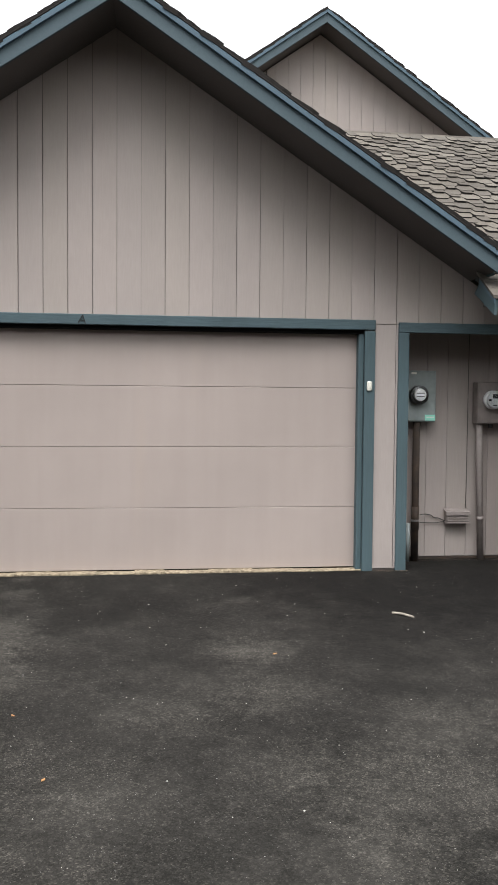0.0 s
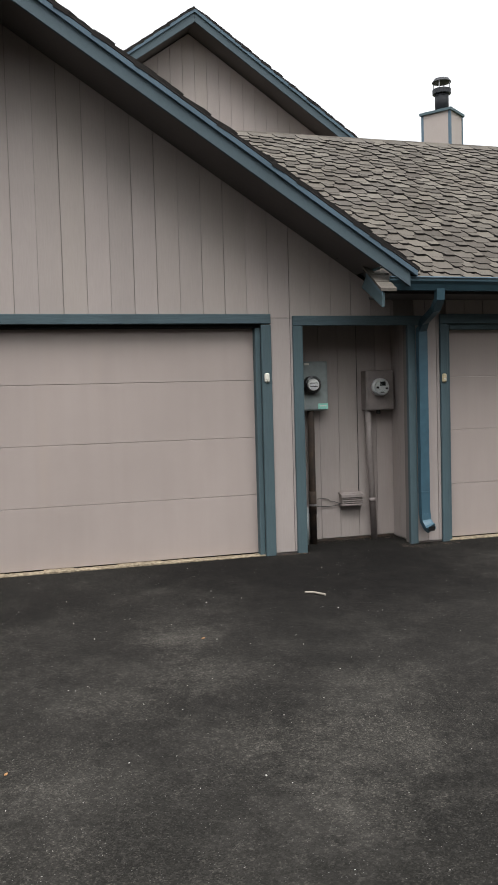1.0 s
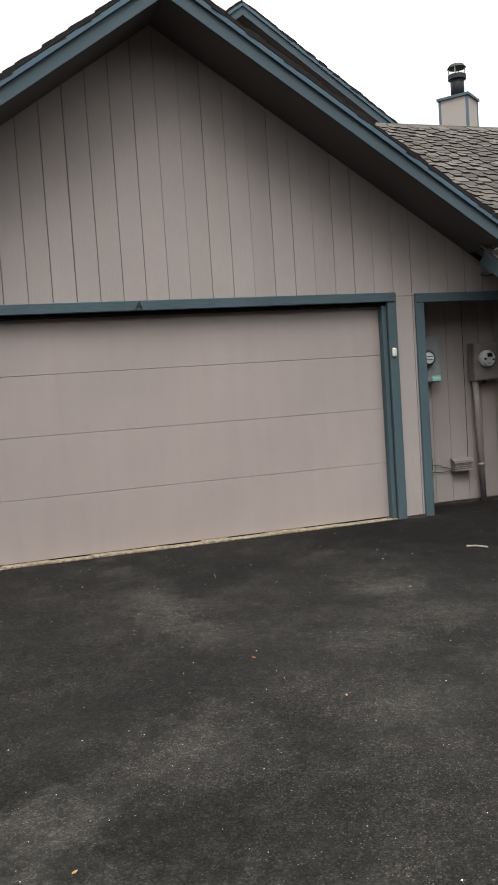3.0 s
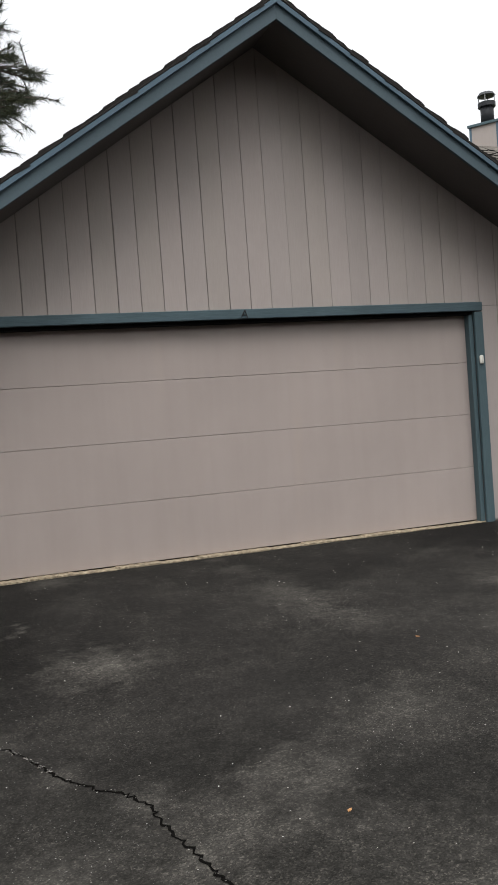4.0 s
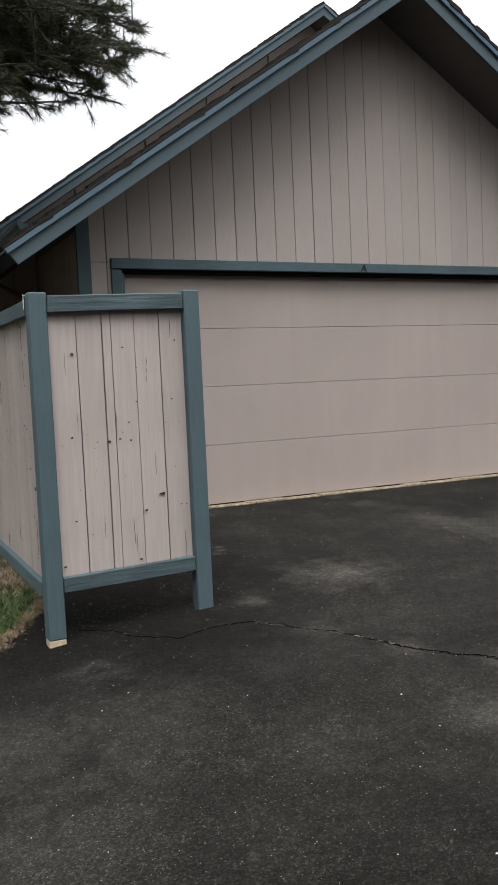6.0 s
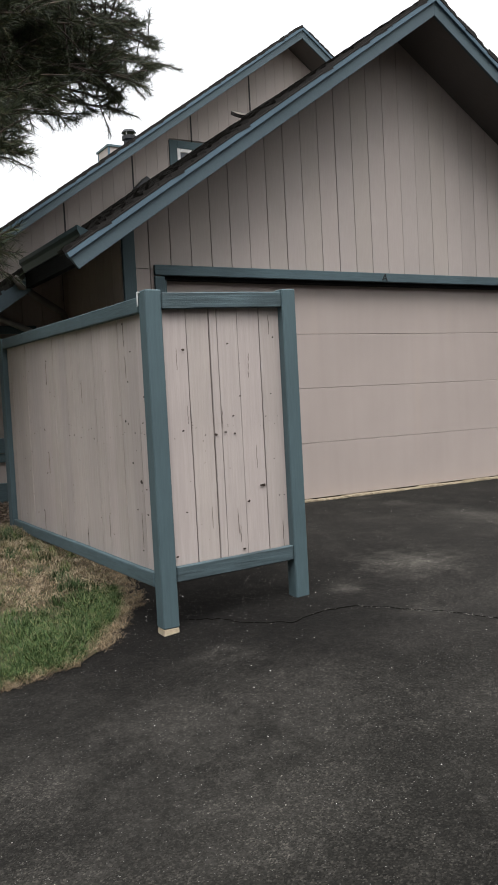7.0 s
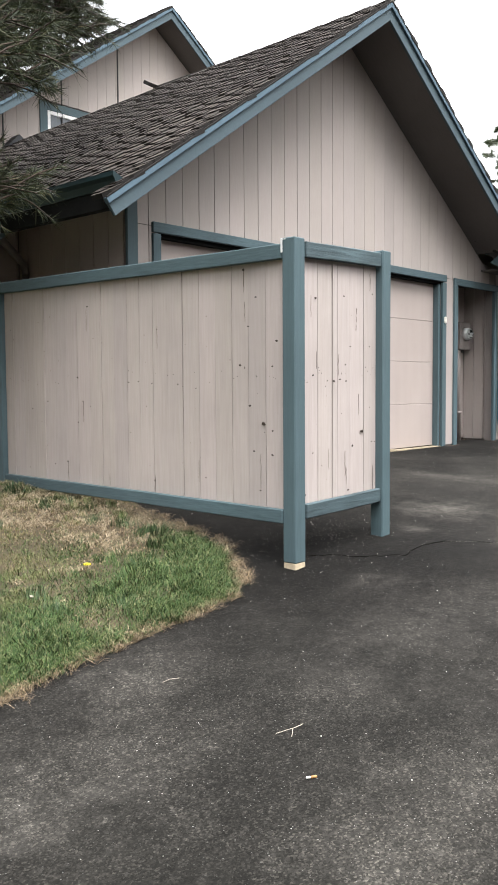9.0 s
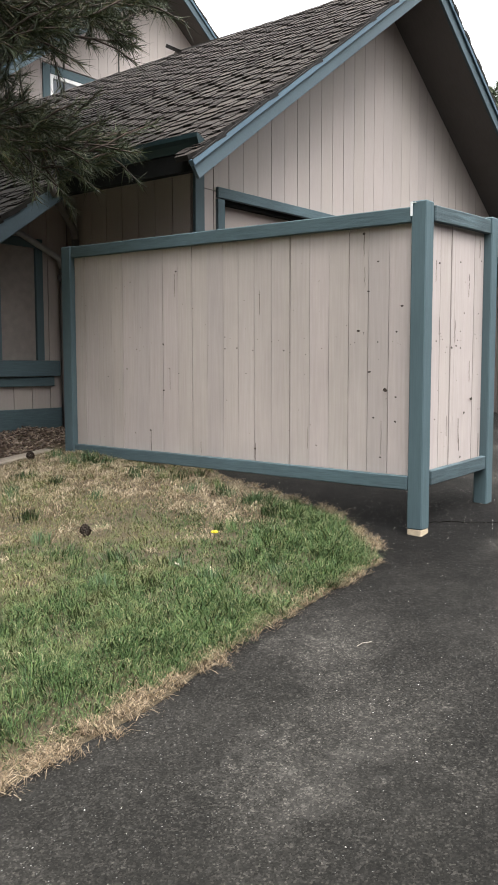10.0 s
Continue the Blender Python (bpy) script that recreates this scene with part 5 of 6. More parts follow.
ys = np.concatenate([np.linspace(-2.6, -2.2, 9), np.linspace(-2.1, 0.72, 30)])
us = np.concatenate([np.linspace(0, 0.7, 14), np.linspace(0.72, 1, 16)])
LX0 = -14.0
rows_v = []
for y in ys:
    xe = lawn_edge(y)
    for u in us:
        x = LX0 + (xe - LX0) * u
        yy = y + (0.035 * math.sin(2.3 * x) + 0.02 * math.sin(6.1 * x) if y < -2.5 else 0)
        rows_v.append((x, yy, float(lawn_z(x, yy))))
n_u = len(us)
idx = np.arange(len(rows_v)).reshape(len(ys), n_u)
lawn = flat_mesh("lawn", rows_v, np.stack([idx[:-1, :-1].ravel(), idx[:-1, 1:].ravel(), idx[1:, 1:].ravel(), idx[1:, :-1].ravel()], 1), M_SWARD, smooth=True)
tagged(lawn, "small sloping lawn of green and straw-dry grass", "lawn", kind="structure")


def blades(name, px, py, pz, height, width, lean, material, label, seed, heading=None):
    """Many grass blades, each a bent two-step strip."""
    r = np.random.RandomState(seed)
    n = len(px)
    a = r.uniform(0, 2 * np.pi, n)
    b = r.uniform(0, 2 * np.pi, n) if heading is None else heading + r.normal(0, 0.7, n)
    h = height * r.uniform(0.55, 1.25, n)
    w = width * r.uniform(0.6, 1.3, n)
    ln = lean * r.uniform(0.2, 1.3, n) * h
    dx, dy = np.cos(a) * w / 2, np.sin(a) * w / 2
    lx, ly = np.cos(b) * ln, np.sin(b) * ln
    v = np.empty((n, 5, 3))
    v[:, 0] = np.stack([px - dx, py - dy, pz - 0.006], 1)
    v[:, 1] = np.stack([px + dx, py + dy, pz - 0.006], 1)
    v[:, 2] = np.stack([px + dx * 0.8 + lx * 0.4, py + dy * 0.8 + ly * 0.4, pz + h * 0.6], 1)
    v[:, 3] = np.stack([px - dx * 0.8 + lx * 0.4, py - dy * 0.8 + ly * 0.4, pz + h * 0.6], 1)
    v[:, 4] = np.stack([px + lx, py + ly, pz + h * np.clip(1 - 0.35 * lean, 0.2, 1)], 1)
    base = np.arange(n)[:, None] * 5
    tris = (base[:, None] + np.array([[0, 1, 2], [0, 2, 3], [3, 2, 4]])[None]).reshape(-1, 3)
    ob = flat_mesh(name, v.reshape(-1, 3), tris, material)
    return tagged(ob, label, "grass", kind="stuff")


rg = np.random.RandomState(7)


def mottle(x, y):
    """Uneven growth in hand-sized and stride-sized patches, about -1 to 1."""
    return (0.45 * np.sin(2.1 * x + 1.7 * np.sin(1.9 * y)) * np.sin(2.7 * y + 0.9 * np.sin(2.3 * x)) + 0.35 * np.sin(6.7 * x + 2.1 * np.sin(4.3 * y)) * np.sin(5.9 * y + 1.6 * np.sin(5.1 * x))
            + 0.25 * np.sin(15.0 * x + 2.0 * np.sin(11.0 * y)) * np.sin(13.0 * y + 1.0))


N = 50000                                # clumps, each a small fan of blades
gx, gy = rg.uniform(-10.2, -5.7, N), rg.uniform(-2.56, 0.66, N)
keep = gx < lawn_edge(gy) - 0.05
gx, gy = gx[keep], gy[keep]
patchy = mottle(gx, gy) + rg.normal(0, 0.22, len(gx))
inner = np.minimum(lawn_edge(gy) - gx, gy + 2.6)
lush = np.clip(soft_step(1.0, 0.15, inner) * (0.75 + 0.6 * patchy) + 0.3 * np.clip(patchy, 0, 1), 0, 1)
bare = soft_step(-7.2, -6.75, gx) * soft_step(-1.75, -1.35, gy)      # worn strip along the fence
lush *= 1 - 0.9 * bare
tall = (0.026 + 0.034 * lush) * np.clip(1 + 0.55 * patchy, 0.45, 1.8)
reps = np.clip((4.0 + 4.5 * lush + 2.5 * patchy) * (1 - 0.75 * bare), 0, 12).astype(int)
turn = np.repeat(rg.uniform(0, 2 * np.pi, len(gx)), reps)
bx_, by_, bt = np.repeat(gx, reps), np.repeat(gy, reps), np.repeat(tall, reps)
bx_, by_ = bx_ + rg.normal(0, 0.013, len(bx_)), by_ + rg.normal(0, 0.013, len(by_))
blades("grass", bx_, by_, lawn_z(bx_, by_), bt, 0.0033, 1.5, M_GRASS, "short uneven grass, green and straw-coloured", 3, turn)
# taller tufts on the corner by the drive, along its edge and scattered by the fence
tux, tuy = rg.uniform(-7.1, -6.2, 420), rg.uniform(-2.45, -1.55, 420)
tux = np.concatenate([tux, rg.uniform(-10.1, -6.9, 620), rg.uniform(-10.0, -5.8, 620)])
tuy = np.concatenate([tuy, -2.5 + np.abs(rg.normal(0, 0.33, 620)), rg.uniform(-1.9, 0.5, 620)])
ok = (tux < lawn_edge(tuy) - 0.06) & (mottle(tux, tuy) + rg.normal(0, 0.2, len(tux)) > -0.1)
tall = rg.uniform(0.04, 0.09, ok.sum()) * np.where(np.minimum(lawn_edge(tuy[ok]) - tux[ok], tuy[ok] + 2.6) > 0.9, 0.62, 1.0)
tux, tuy = tux[ok], tuy[ok]
many = rg.randint(12, 34, len(tux))
turn = np.repeat(rg.uniform(0, 2 * np.pi, len(tux)), many)
tux, tuy, tall = np.repeat(tux, many), np.repeat(tuy, many), np.repeat(tall, many)
tux, tuy = tux + rg.normal(0, 0.017, len(tux)), tuy + rg.normal(0, 0.017, len(tuy))
blades("grass", tux, tuy, lawn_z(tux, tuy), tall, 0.0034, 1.0, M_GRASS, "taller green tufts at the lawn's corner", 5, turn)
# thinner grass on the far side, past the tree
fx, fy = rg.uniform(-13.9, -10.1, 26000), rg.uniform(-2.5, 0.66, 26000)
fx, fy = fx[mottle(fx, fy) > -0.5], fy[mottle(fx, fy) > -0.5]
blades("grass", fx, fy, lawn_z(fx, fy), np.full(len(fx), 0.045), 0.008, 1.4, M_GRASS, "thin grass past the tree", 23)
# single rank tufts against the fence and in the open lawn
tx = np.concatenate([rg.uniform(-6.62, -6.4, 22), rg.uniform(-9.9, -6.9, 60)])
ty = np.concatenate([rg.uniform(-1.75, 0.4, 22), rg.uniform(-2.3, 0.3, 60)])
many = rg.randint(30, 80, len(tx))
turn = np.repeat(rg.uniform(0, 2 * np.pi, len(tx)), many)
tall = np.repeat(rg.uniform(0.06, 0.1, len(tx)), many)
tx, ty = np.repeat(tx, many), np.repeat(ty, many)
tx, ty = tx + rg.normal(0, 0.03, len(tx)), ty + rg.normal(0, 0.03, len(ty))
blades("grass", tx, ty, lawn_z(tx, ty), tall, 0.004, 0.9, M_TUFT, "rank dark green tufts standing in the lawn", 21, turn)
# straw-dry thatch lying in clumps over the edge
ns = 1900
s = rg.uniform(0, 1, ns)
s = s[(np.sin(s * 61) * np.sin(s * 143 + 1) + 0.6 * np.sin(s * 310) + rg.normal(0, 0.4, ns)) > -0.2]
ex = np.where(s < 0.72, -11.4 + (s / 0.72) * 4.6, 0)
ey = np.where(s < 0.72, -2.58 + 0.035 * np.sin(2.3 * ex) + rg.normal(0.022, 0.034, len(s)), -2.57 + (s - 0.72) / 0.28 * 1.7)
ex = np.where(s < 0.72, ex, lawn_edge(ey) + rg.normal(-0.01, 0.045, len(s)))
many = rg.randint(3, 34, len(ex))
ex, ey = np.repeat(ex, many) + rg.normal(0, 0.018, many.sum()), np.repeat(ey, many) + rg.normal(0, 0.014, many.sum())
blades("thatch", ex, ey, ground_z(ex, ey) + rg.uniform(0.0, 0.03, len(ex)), np.full(len(ex), 0.019), 0.0028, 3.4, M_THATCH, "dry straw-coloured thatch along the lawn's edge", 9)
dxp, dyp = rg.uniform(-11.4, -5.7, 150000), rg.uniform(-2.4, 0.68, 150000)
pk = (dxp < lawn_edge(dyp) - 0.03) & (mottle(dxp + 0.6, dyp - 0.4) + rg.normal(0, 0.3, len(dxp)) > 0.3 - 0.42 * (dyp + 1.4) - 0.6 * soft_step(-7.2, -6.75, dxp) * soft_step(-1.75, -1.35, dyp))
dxp, dyp = dxp[pk], dyp[pk]
blades("thatch", dxp, dyp, lawn_z(dxp, dyp) + 0.002, np.full(len(dxp), 0.02), 0.0034, 2.4, M_THATCH, "matted dead grass in pale patches", 13)
# pale straw clumps, flattened, thickest by the fence and away from the drive
kx, ky = rg.uniform(-10.2, -5.8, 2600), rg.uniform(-2.45, 0.6, 2600)
ok = (kx < lawn_edge(ky) - 0.12) & (mottle(kx + 0.6, ky - 0.4) + rg.normal(0, 0.35, len(kx)) > 0.35 - 0.5 * (ky + 1.3) - 0.5 * soft_step(-7.2, -6.75, kx) * soft_step(-1.75, -1.35, ky))
kx, ky = kx[ok], ky[ok]
many = rg.randint(10, 34, len(kx))
turn = np.repeat(rg.uniform(0, 2 * np.pi, len(kx)), many)
kx, ky = np.repeat(kx, many), np.repeat(ky, many)
kx, ky = kx + rg.normal(0, 0.022, len(kx)), ky + rg.normal(0, 0.022, len(ky))
blades("thatch", kx, ky, lawn_z(kx, ky) + 0.008, np.full(len(kx), 0.028), 0.0036, 2.3, M_STRAW, "pale flattened straw clumps in the grass", 17, turn)


def dandelion(x, y):
    z = float(lawn_z(x, y))
    t = thing("dandelion", (x, y, z), "small yellow dandelion open in the grass", "flower")
    part("stem", tube_bm([(x, y, z), (x + 0.006, y, z + 0.03), (x + 0.004, y - 0.004, z + 0.055)], 0.0018, 6), M_GRASS, t)
    bm = bmesh.new()
    for k in range(22):
        a, q = k * 2.4, 0.004 + 0.014 * math.sqrt(k / 22)
        box_bm((x + 0.004 + q * math.cos(a) - 0.0035, y - 0.004 + q * math.sin(a) - 0.0035, z + 0.053), (x + 0.004 + q * math.cos(a) + 0.0035, y - 0.004 + q * math.sin(a) + 0.0035, z + 0.064 - q * 0.2), 0, bm)
    part("petals", bm, M_PETAL, t, "bright yellow petals")


dandelion(-7.139, -1.719)


def bed_z(x, y):
    return lawn_z(x, np.minimum(y, 0.7)) + 0.0 + 0.05 * soft_step(0.7, 1.4, y)


bed = sheet("planting_bed", np.arange(-9.5, -5.34, 0.15), np.arange(0.70, 1.66, 0.12), lambda x, y: bed_z(x, y), M_SOIL)
tagged(bed, "bare planting bed strewn with wood chips beside the house", "planting bed", kind="structure")
rc = np.random.RandomState(21)
nc = 5200
cx, cy = rc.uniform(-9.3, -5.36, nc), rc.uniform(0.78, 1.6, nc)
L, Wd, A, T = rc.uniform(0.02, 0.06, nc), rc.uniform(0.008, 0.02, nc), rc.uniform(0, np.pi, nc), rc.uniform(-0.012, 0.012, nc)
cz = bed_z(cx, cy) + rc.uniform(0.004, 0.03, nc)
ux, uy = np.cos(A) * L / 2, np.sin(A) * L / 2
wx_, wy_ = -np.sin(A) * Wd / 2, np.cos(A) * Wd / 2
cv = np.empty((nc, 8, 3))
for k, (a, b, dz) in enumerate(((-1, -1, 0), (1, -1, 0), (1, 1, 0), (-1, 1, 0), (-1, -1, 1), (1, -1, 1), (1, 1, 1), (-1, 1, 1))):
    cv[:, k] = np.stack([cx + a * ux + b * wx_, cy + a * uy + b * wy_, cz + a * T + dz * 0.006], 1)
fb = np.array([[0, 3, 2, 1], [4, 5, 6, 7], [0, 1, 5, 4], [1, 2, 6, 5], [2, 3, 7, 6], [3, 0, 4, 7]])
chips = flat_mesh("wood_chips", cv.reshape(-1, 3), (np.arange(nc)[:, None, None] * 8 + fb[None]).reshape(-1, 4), M_MULCH)
tagged(chips, "loose brown wood chips on the planting bed", "wood chips", kind="stuff")
edging = part("edging_timber", box_bm((-9.4, 0.64, -0.35), (-6.33, 0.76, 0.06), 0.015), M_TIMBER, None)
for v in edging.data.vertices:
    v.co.z += float(ground_z(v.co.x, 0.7)) + 0.13
tagged(edging, "weathered landscape timber edging the planting bed", "edging timber")


def pine_cone(x, y, label):
    z = float(lawn_z(x, y))
    cone = thing("pine_cone", (x, y, z), label, "pine cone", "fallen pine cones")
    bm = bmesh.new()
    for k in range(40):
        t, a = k / 40, k * 2.4
        rr = 0.026 * math.sin(math.pi * (0.12 + 0.85 * t))
        bmesh.ops.create_cone(bm, cap_ends=True, segments=5, radius1=0.009, radius2=0.002, depth=0.016,
                              matrix=pose(x + rr * math.cos(a), y + rr * math.sin(a), z + 0.01 + 0.06 * t, 60 * math.sin(a), 60 * math.cos(a), 0))
    part("scales", bm, M_BARK, cone)


pine_cone(-6.62, 0.57, "small brown pine cone lying by the timber")
pine_cone(-7.538, -1.115, "small brown pine cone lying in the grass")

# ---- pine trees ----
def tufts(tips, dirs, count, length, width, seed):
    """Needle clumps: thin blades fanning out of each twig tip."""
    r = np.random.RandomState(seed)
    tips, dirs = np.repeat(np.array(tips), count, 0), np.repeat(np.array(dirs), count, 0)
    n = len(tips)
    back = r.uniform(0, 0.19, n)[:, None]
    o = tips - dirs * back
    d = dirs * r.uniform(0.25, 1.1, n)[:, None] + r.normal(0, 0.42, (n, 3))
    d /= np.linalg.norm(d, axis=1)[:, None]
    L = length * r.uniform(0.6, 1.15, n)[:, None]
    side = np.cross(d, r.normal(0, 1, (n, 3)))
    side /= np.linalg.norm(side, axis=1)[:, None]
    droop = np.zeros((n, 3))
    droop[:, 2] = -0.12
    v = np.empty((n, 3, 3))
    v[:, 0] = o - side * width / 2
    v[:, 1] = o + side * width / 2
    v[:, 2] = o + (d + droop) * L
    return v.reshape(-1, 3), np.arange(n * 3).reshape(-1, 3)


def pine(name, base, height, trunk_r, limbs, label, seed, needle=0.17, per=46, nwidth=0.004, twigs=9, foliage=None):
    r = random.Random(seed)
    t = thing(name, base, label, "pine tree", "pine trees")
    bx, by, bz = base
    part("trunk", tube_bm([(bx + 0.05 * math.sin(k * 1.3), by + 0.05 * math.cos(k), bz - 0.1 + height * k / 10) for k in range(11)], [trunk_r * (1 - 0.088 * k) for k in range(11)], 12), M_BARK, t, "furrowed brown trunk", True)
    tips, dirs = [], []
    bm = bmesh.new()
    for (tx_, ty_, tz_) in limbs:
        end = Vector((tx_, ty_, tz_))
        flat_len = math.hypot(tx_ - bx, ty_ - by)
        z0 = min(max(tz_ + r.uniform(-0.22, 0.10) * flat_len, bz + 1.0), bz + height * 0.95)
        start = Vector((bx, by, z0))
        pts = []
        for k in range(7):
            s_ = k / 6
            p = start.lerp(end, s_)
            p.z += 0.10 * flat_len * math.sin(math.pi * s_) * 0.5 - 0.04 * flat_len * math.sin(math.pi * s_ * 0.5)
            p += Vector((r.uniform(-1, 1), r.uniform(-1, 1), r.uniform(-1, 1))) * 0.05 * (1 if 0 < k < 6 else 0)
            pts.append(p)
        pts[-1] = end
        r0 = 0.011 + 0.006 * flat_len
        tube_bm(pts, [r0 * (1 - 0.8 * k / 6) for k in range(7)], 5, bm)
        for k in range(int(twigs * (0.6 + 0.25 * flat_len))):
            s_ = r.uniform(0.28, 1.0)
            i = min(int(s_ * 6), 5)
            p = pts[i].lerp(pts[i + 1], s_ * 6 - i)
            along = (pts[i + 1] - pts[i]).normalized()
            d = (along * r.uniform(0.35, 1.0) + Vector((r.uniform(-1, 1), r.uniform(-1, 1), r.uniform(-0.75, 0.85))) * 0.9).normalized()
            ln = r.uniform(0.22, 0.62) * (1.25 - 0.5 * s_) * min(1.0, 0.5 + flat_len / 4)
            mid = p + d * ln * 0.5 + Vector((0, 0, 0.02))
            tip = p + d * ln
            tube_bm([p, mid, tip], [0.009, 0.007, 0.005], 3, bm, caps=False)
            tips.append(tuple(tip))
            dirs.append(tuple(d))
            if r.random() < 0.55:
                tips.append(tuple(mid + Vector((r.uniform(-1, 1), r.uniform(-1, 1), r.uniform(-0.3, 1))) * 0.06))
                dirs.append(tuple((d + Vector((r.uniform(-1, 1), r.uniform(-1, 1), r.uniform(-0.3, 1)))).normalized()))
        for k in range(5):
            d = ((pts[6] - pts[5]).normalized() + Vector((r.uniform(-1, 1), r.uniform(-1, 1), r.uniform(-0.6, 1))) * 0.35 * k ** 0.5).normalized()
            tips.append(tuple(end + d * 0.07 * k ** 0.5))
            dirs.append(tuple(d))
    part("branchwork", bm, M_BARK, t, "thin rough branches and twigs", True)["kind"] = "stuff"
    v, f = tufts(tips, dirs, per, needle, nwidth, seed + 5)
    flat_mesh("crown", v, f, foliage or M_NEEDLE, t, "dark green long-needled crown")["kind"] = "stuff"
    return t


TREE = (-8.5, 0.35, float(ground_z(-8.5, 0.35)))
rt = random.Random(31)
limbs = [(-6.62, -0.4, 2.16), (-6.95, -0.3, 2.15), (-6.52, -0.25, 2.28), (-6.75, -0.35, 2.05), (-7.2, -0.35, 2.2), (-7.0, -0.15, 2.35), (-6.7, -0.1, 2.3),
         (-4.30, 1.55, 4.58), (-4.47, 1.45, 4.39), (-4.92, 1.45, 4.30), (-4.36, 1.65, 5.04), (-5.30, 2.10, 4.30), (-4.33, 2.30, 4.85), (-4.56, 2.10, 4.47), (-3.97, 2.10, 5.09), (-4.03, 2.05, 5.00), (-4.11, 1.90, 4.74), (-4.16, 2.00, 4.80), (-4.46, 2.10, 4.26), (-4.51, 2.05, 4.36), (-4.75, 2.30, 4.26), (-4.28, 1.95, 4.60), (-4.34, 1.80, 4.55), (-4.26, 2.10, 5.25), (-6.45, -0.30, 3.00), (-6.20, 0.00, 3.40),
         (-7.0, -1.0, 2.85), (-7.25, -0.95, 2.7), (-7.5, -0.8, 2.6), (-7.1, -0.8, 2.95), (-7.6, -0.95, 2.9)]
for k in range(430):                     # the side that hangs over the garage roof
    y = -1.2 + 6.2 * rt.random() ** 0.8
    z = 2.9 + 5.2 * rt.random() ** 1.2
    if y < 0.3 and z < 4.6 and rt.random() < 0.6:
        continue                         # the boughs nearest the drive are sparse
    shelf = 4.3 + 0.25 * max(0.0, y)     # above it the boughs reach further out
    reach = float(np.interp(y, [-1.0, 0.0, 1.0, 1.5, 2.3, 3.0, 4.5], [-6.5, -5.5, -4.6, -4.25, -4.05, -4.0, -3.9]))
    if z < shelf:
        reach += (-6.4 - reach) * (shelf - z) / (shelf - 2.8)
    reach += -0.42 + 0.22 * math.sin(5.0 * z + 3.0 * y)
    limbs.append((-8.2 + (reach + 8.2) * rt.random() ** 0.45, y, z))
for k in range(5):                       # boughs low over the eave
    limbs.append((rt.uniform(-6.6, -5.85), rt.uniform(-0.1, 1.0), rt.uniform(2.95, 3.7)))
for k in range(14):                      # and between the trunk and the lower roof
    limbs.append((rt.uniform(-7.6, -6.6), rt.uniform(0.1, 1.1), rt.uniform(2.1, 3.0)))
for k in range(40):                      # the upper crown over the roof, unseen limbs added for shade
    limbs.append((rt.uniform(-8.0, -4.9), rt.uniform(0.6, 3.6), rt.uniform(7.4, 9.8)))
for k in range(26):                      # its side towards the gable
    limbs.append((rt.uniform(-5.3, -4.3), rt.uniform(1.4, 2.6), rt.uniform(5.2, 6.2)))
for k in range(60):                      # a heavy crown overhead, added out of view to shade the corner
    limbs.append((rt.uniform(-9.6, -5.6), rt.uniform(-0.6, 2.6), rt.uniform(6.2, 9.0)))
for k in range(60):                      # the rest of the crown
    z = rt.uniform(1.9, 10.6)
    a = rt.uniform(0.7, 5.3)
    rad = (1.1 + 2.9 * (11.2 - z) / 8.0) * rt.uniform(0.5, 1.0)
    x, y = TREE[0] + rad * math.cos(a), TREE[1] + rad * math.sin(a)
    if z < 2.6 and y < -0.5:
        z += 1.2
    if y < -0.6 and x > -8.6:
        continue
    limbs.append((x, y, z))
pine("pine_tree", TREE, 11.2, 0.21, limbs, "tall dark pine with long drooping needle clumps", 41, 0.125, 50, 0.0058, 20)
for (px, py, hh, sd) in ((28.9, 10.6, 13.2, 3), (33.2, 14.0, 15.4, 8)):
    rp = random.Random(sd)
    lm = []
    for k in range(190):
        z = 4.0 + (hh - 4.1) * k / 190
        a = k * 2.4
        rad = (0.5 + 3.4 * math.sqrt(1 - z / hh)) * rp.uniform(0.45, 1.1)
        lm.append((px + rad * math.cos(a), py + rad * math.sin(a), z))
    pine("pine_tree", (px, py, -0.3), hh, 0.25, lm, "distant pine beyond the roofs, paled grey-green for haze", sd, 0.32, 13, 0.042, 10, M_NEEDLE_HAZED)

# ---- litter on the drive ----
def litter_leaf(x, y, size, turn, label, mat=None):
    me = bpy.data.meshes.new("leaf")
    bm = bmesh.new()
    pts = [(-1, 0, 0), (-0.4, 0.45, 0.12), (0.4, 0.4, 0.05), (1, 0, 0.15), (0.4, -0.45, 0.1), (-0.4, -0.4, 0)]
    lo = [bm.verts.new((p[0] * size, p[1] * size, p[2] * size + 0.001)) for p in pts]
    hi = [bm.verts.new((p[0] * size, p[1] * size, p[2] * size + 0.004)) for p in pts]
    bm.faces.new(lo[::-1])
    bm.faces.new(hi)
    for i in range(6):
        bm.faces.new((lo[i], lo[(i + 1) % 6], hi[(i + 1) % 6], hi[i]))
    bm.to_mesh(me)
    bm.free()
    me.materials.append(mat or M_LEAF)
    ob = new("leaf", me)
    ob.matrix_world = pose(x, y, float(drive_z(x, y)) + 0.001, 0, 0, turn)
    return tagged(ob, label, "leaf", "litter on the drive")


litter_leaf(-1.216, -2.179, 0.013, 20, "small dry orange leaf on the asphalt")
litter_leaf(-2.452, -3.726, 0.013, 60, "small dry orange leaf on the asphalt")
litter_leaf(-2.68, -3.01, 0.012, 140, "small dry orange leaf on the asphalt")
lawn_leaf = litter_leaf(-7.607, -1.883, 0.022, 70, "pale curled leaf lying on the grass", M_TWIG)
lawn_leaf.location.z = float(lawn_z(-7.607, -1.883)) + 0.03
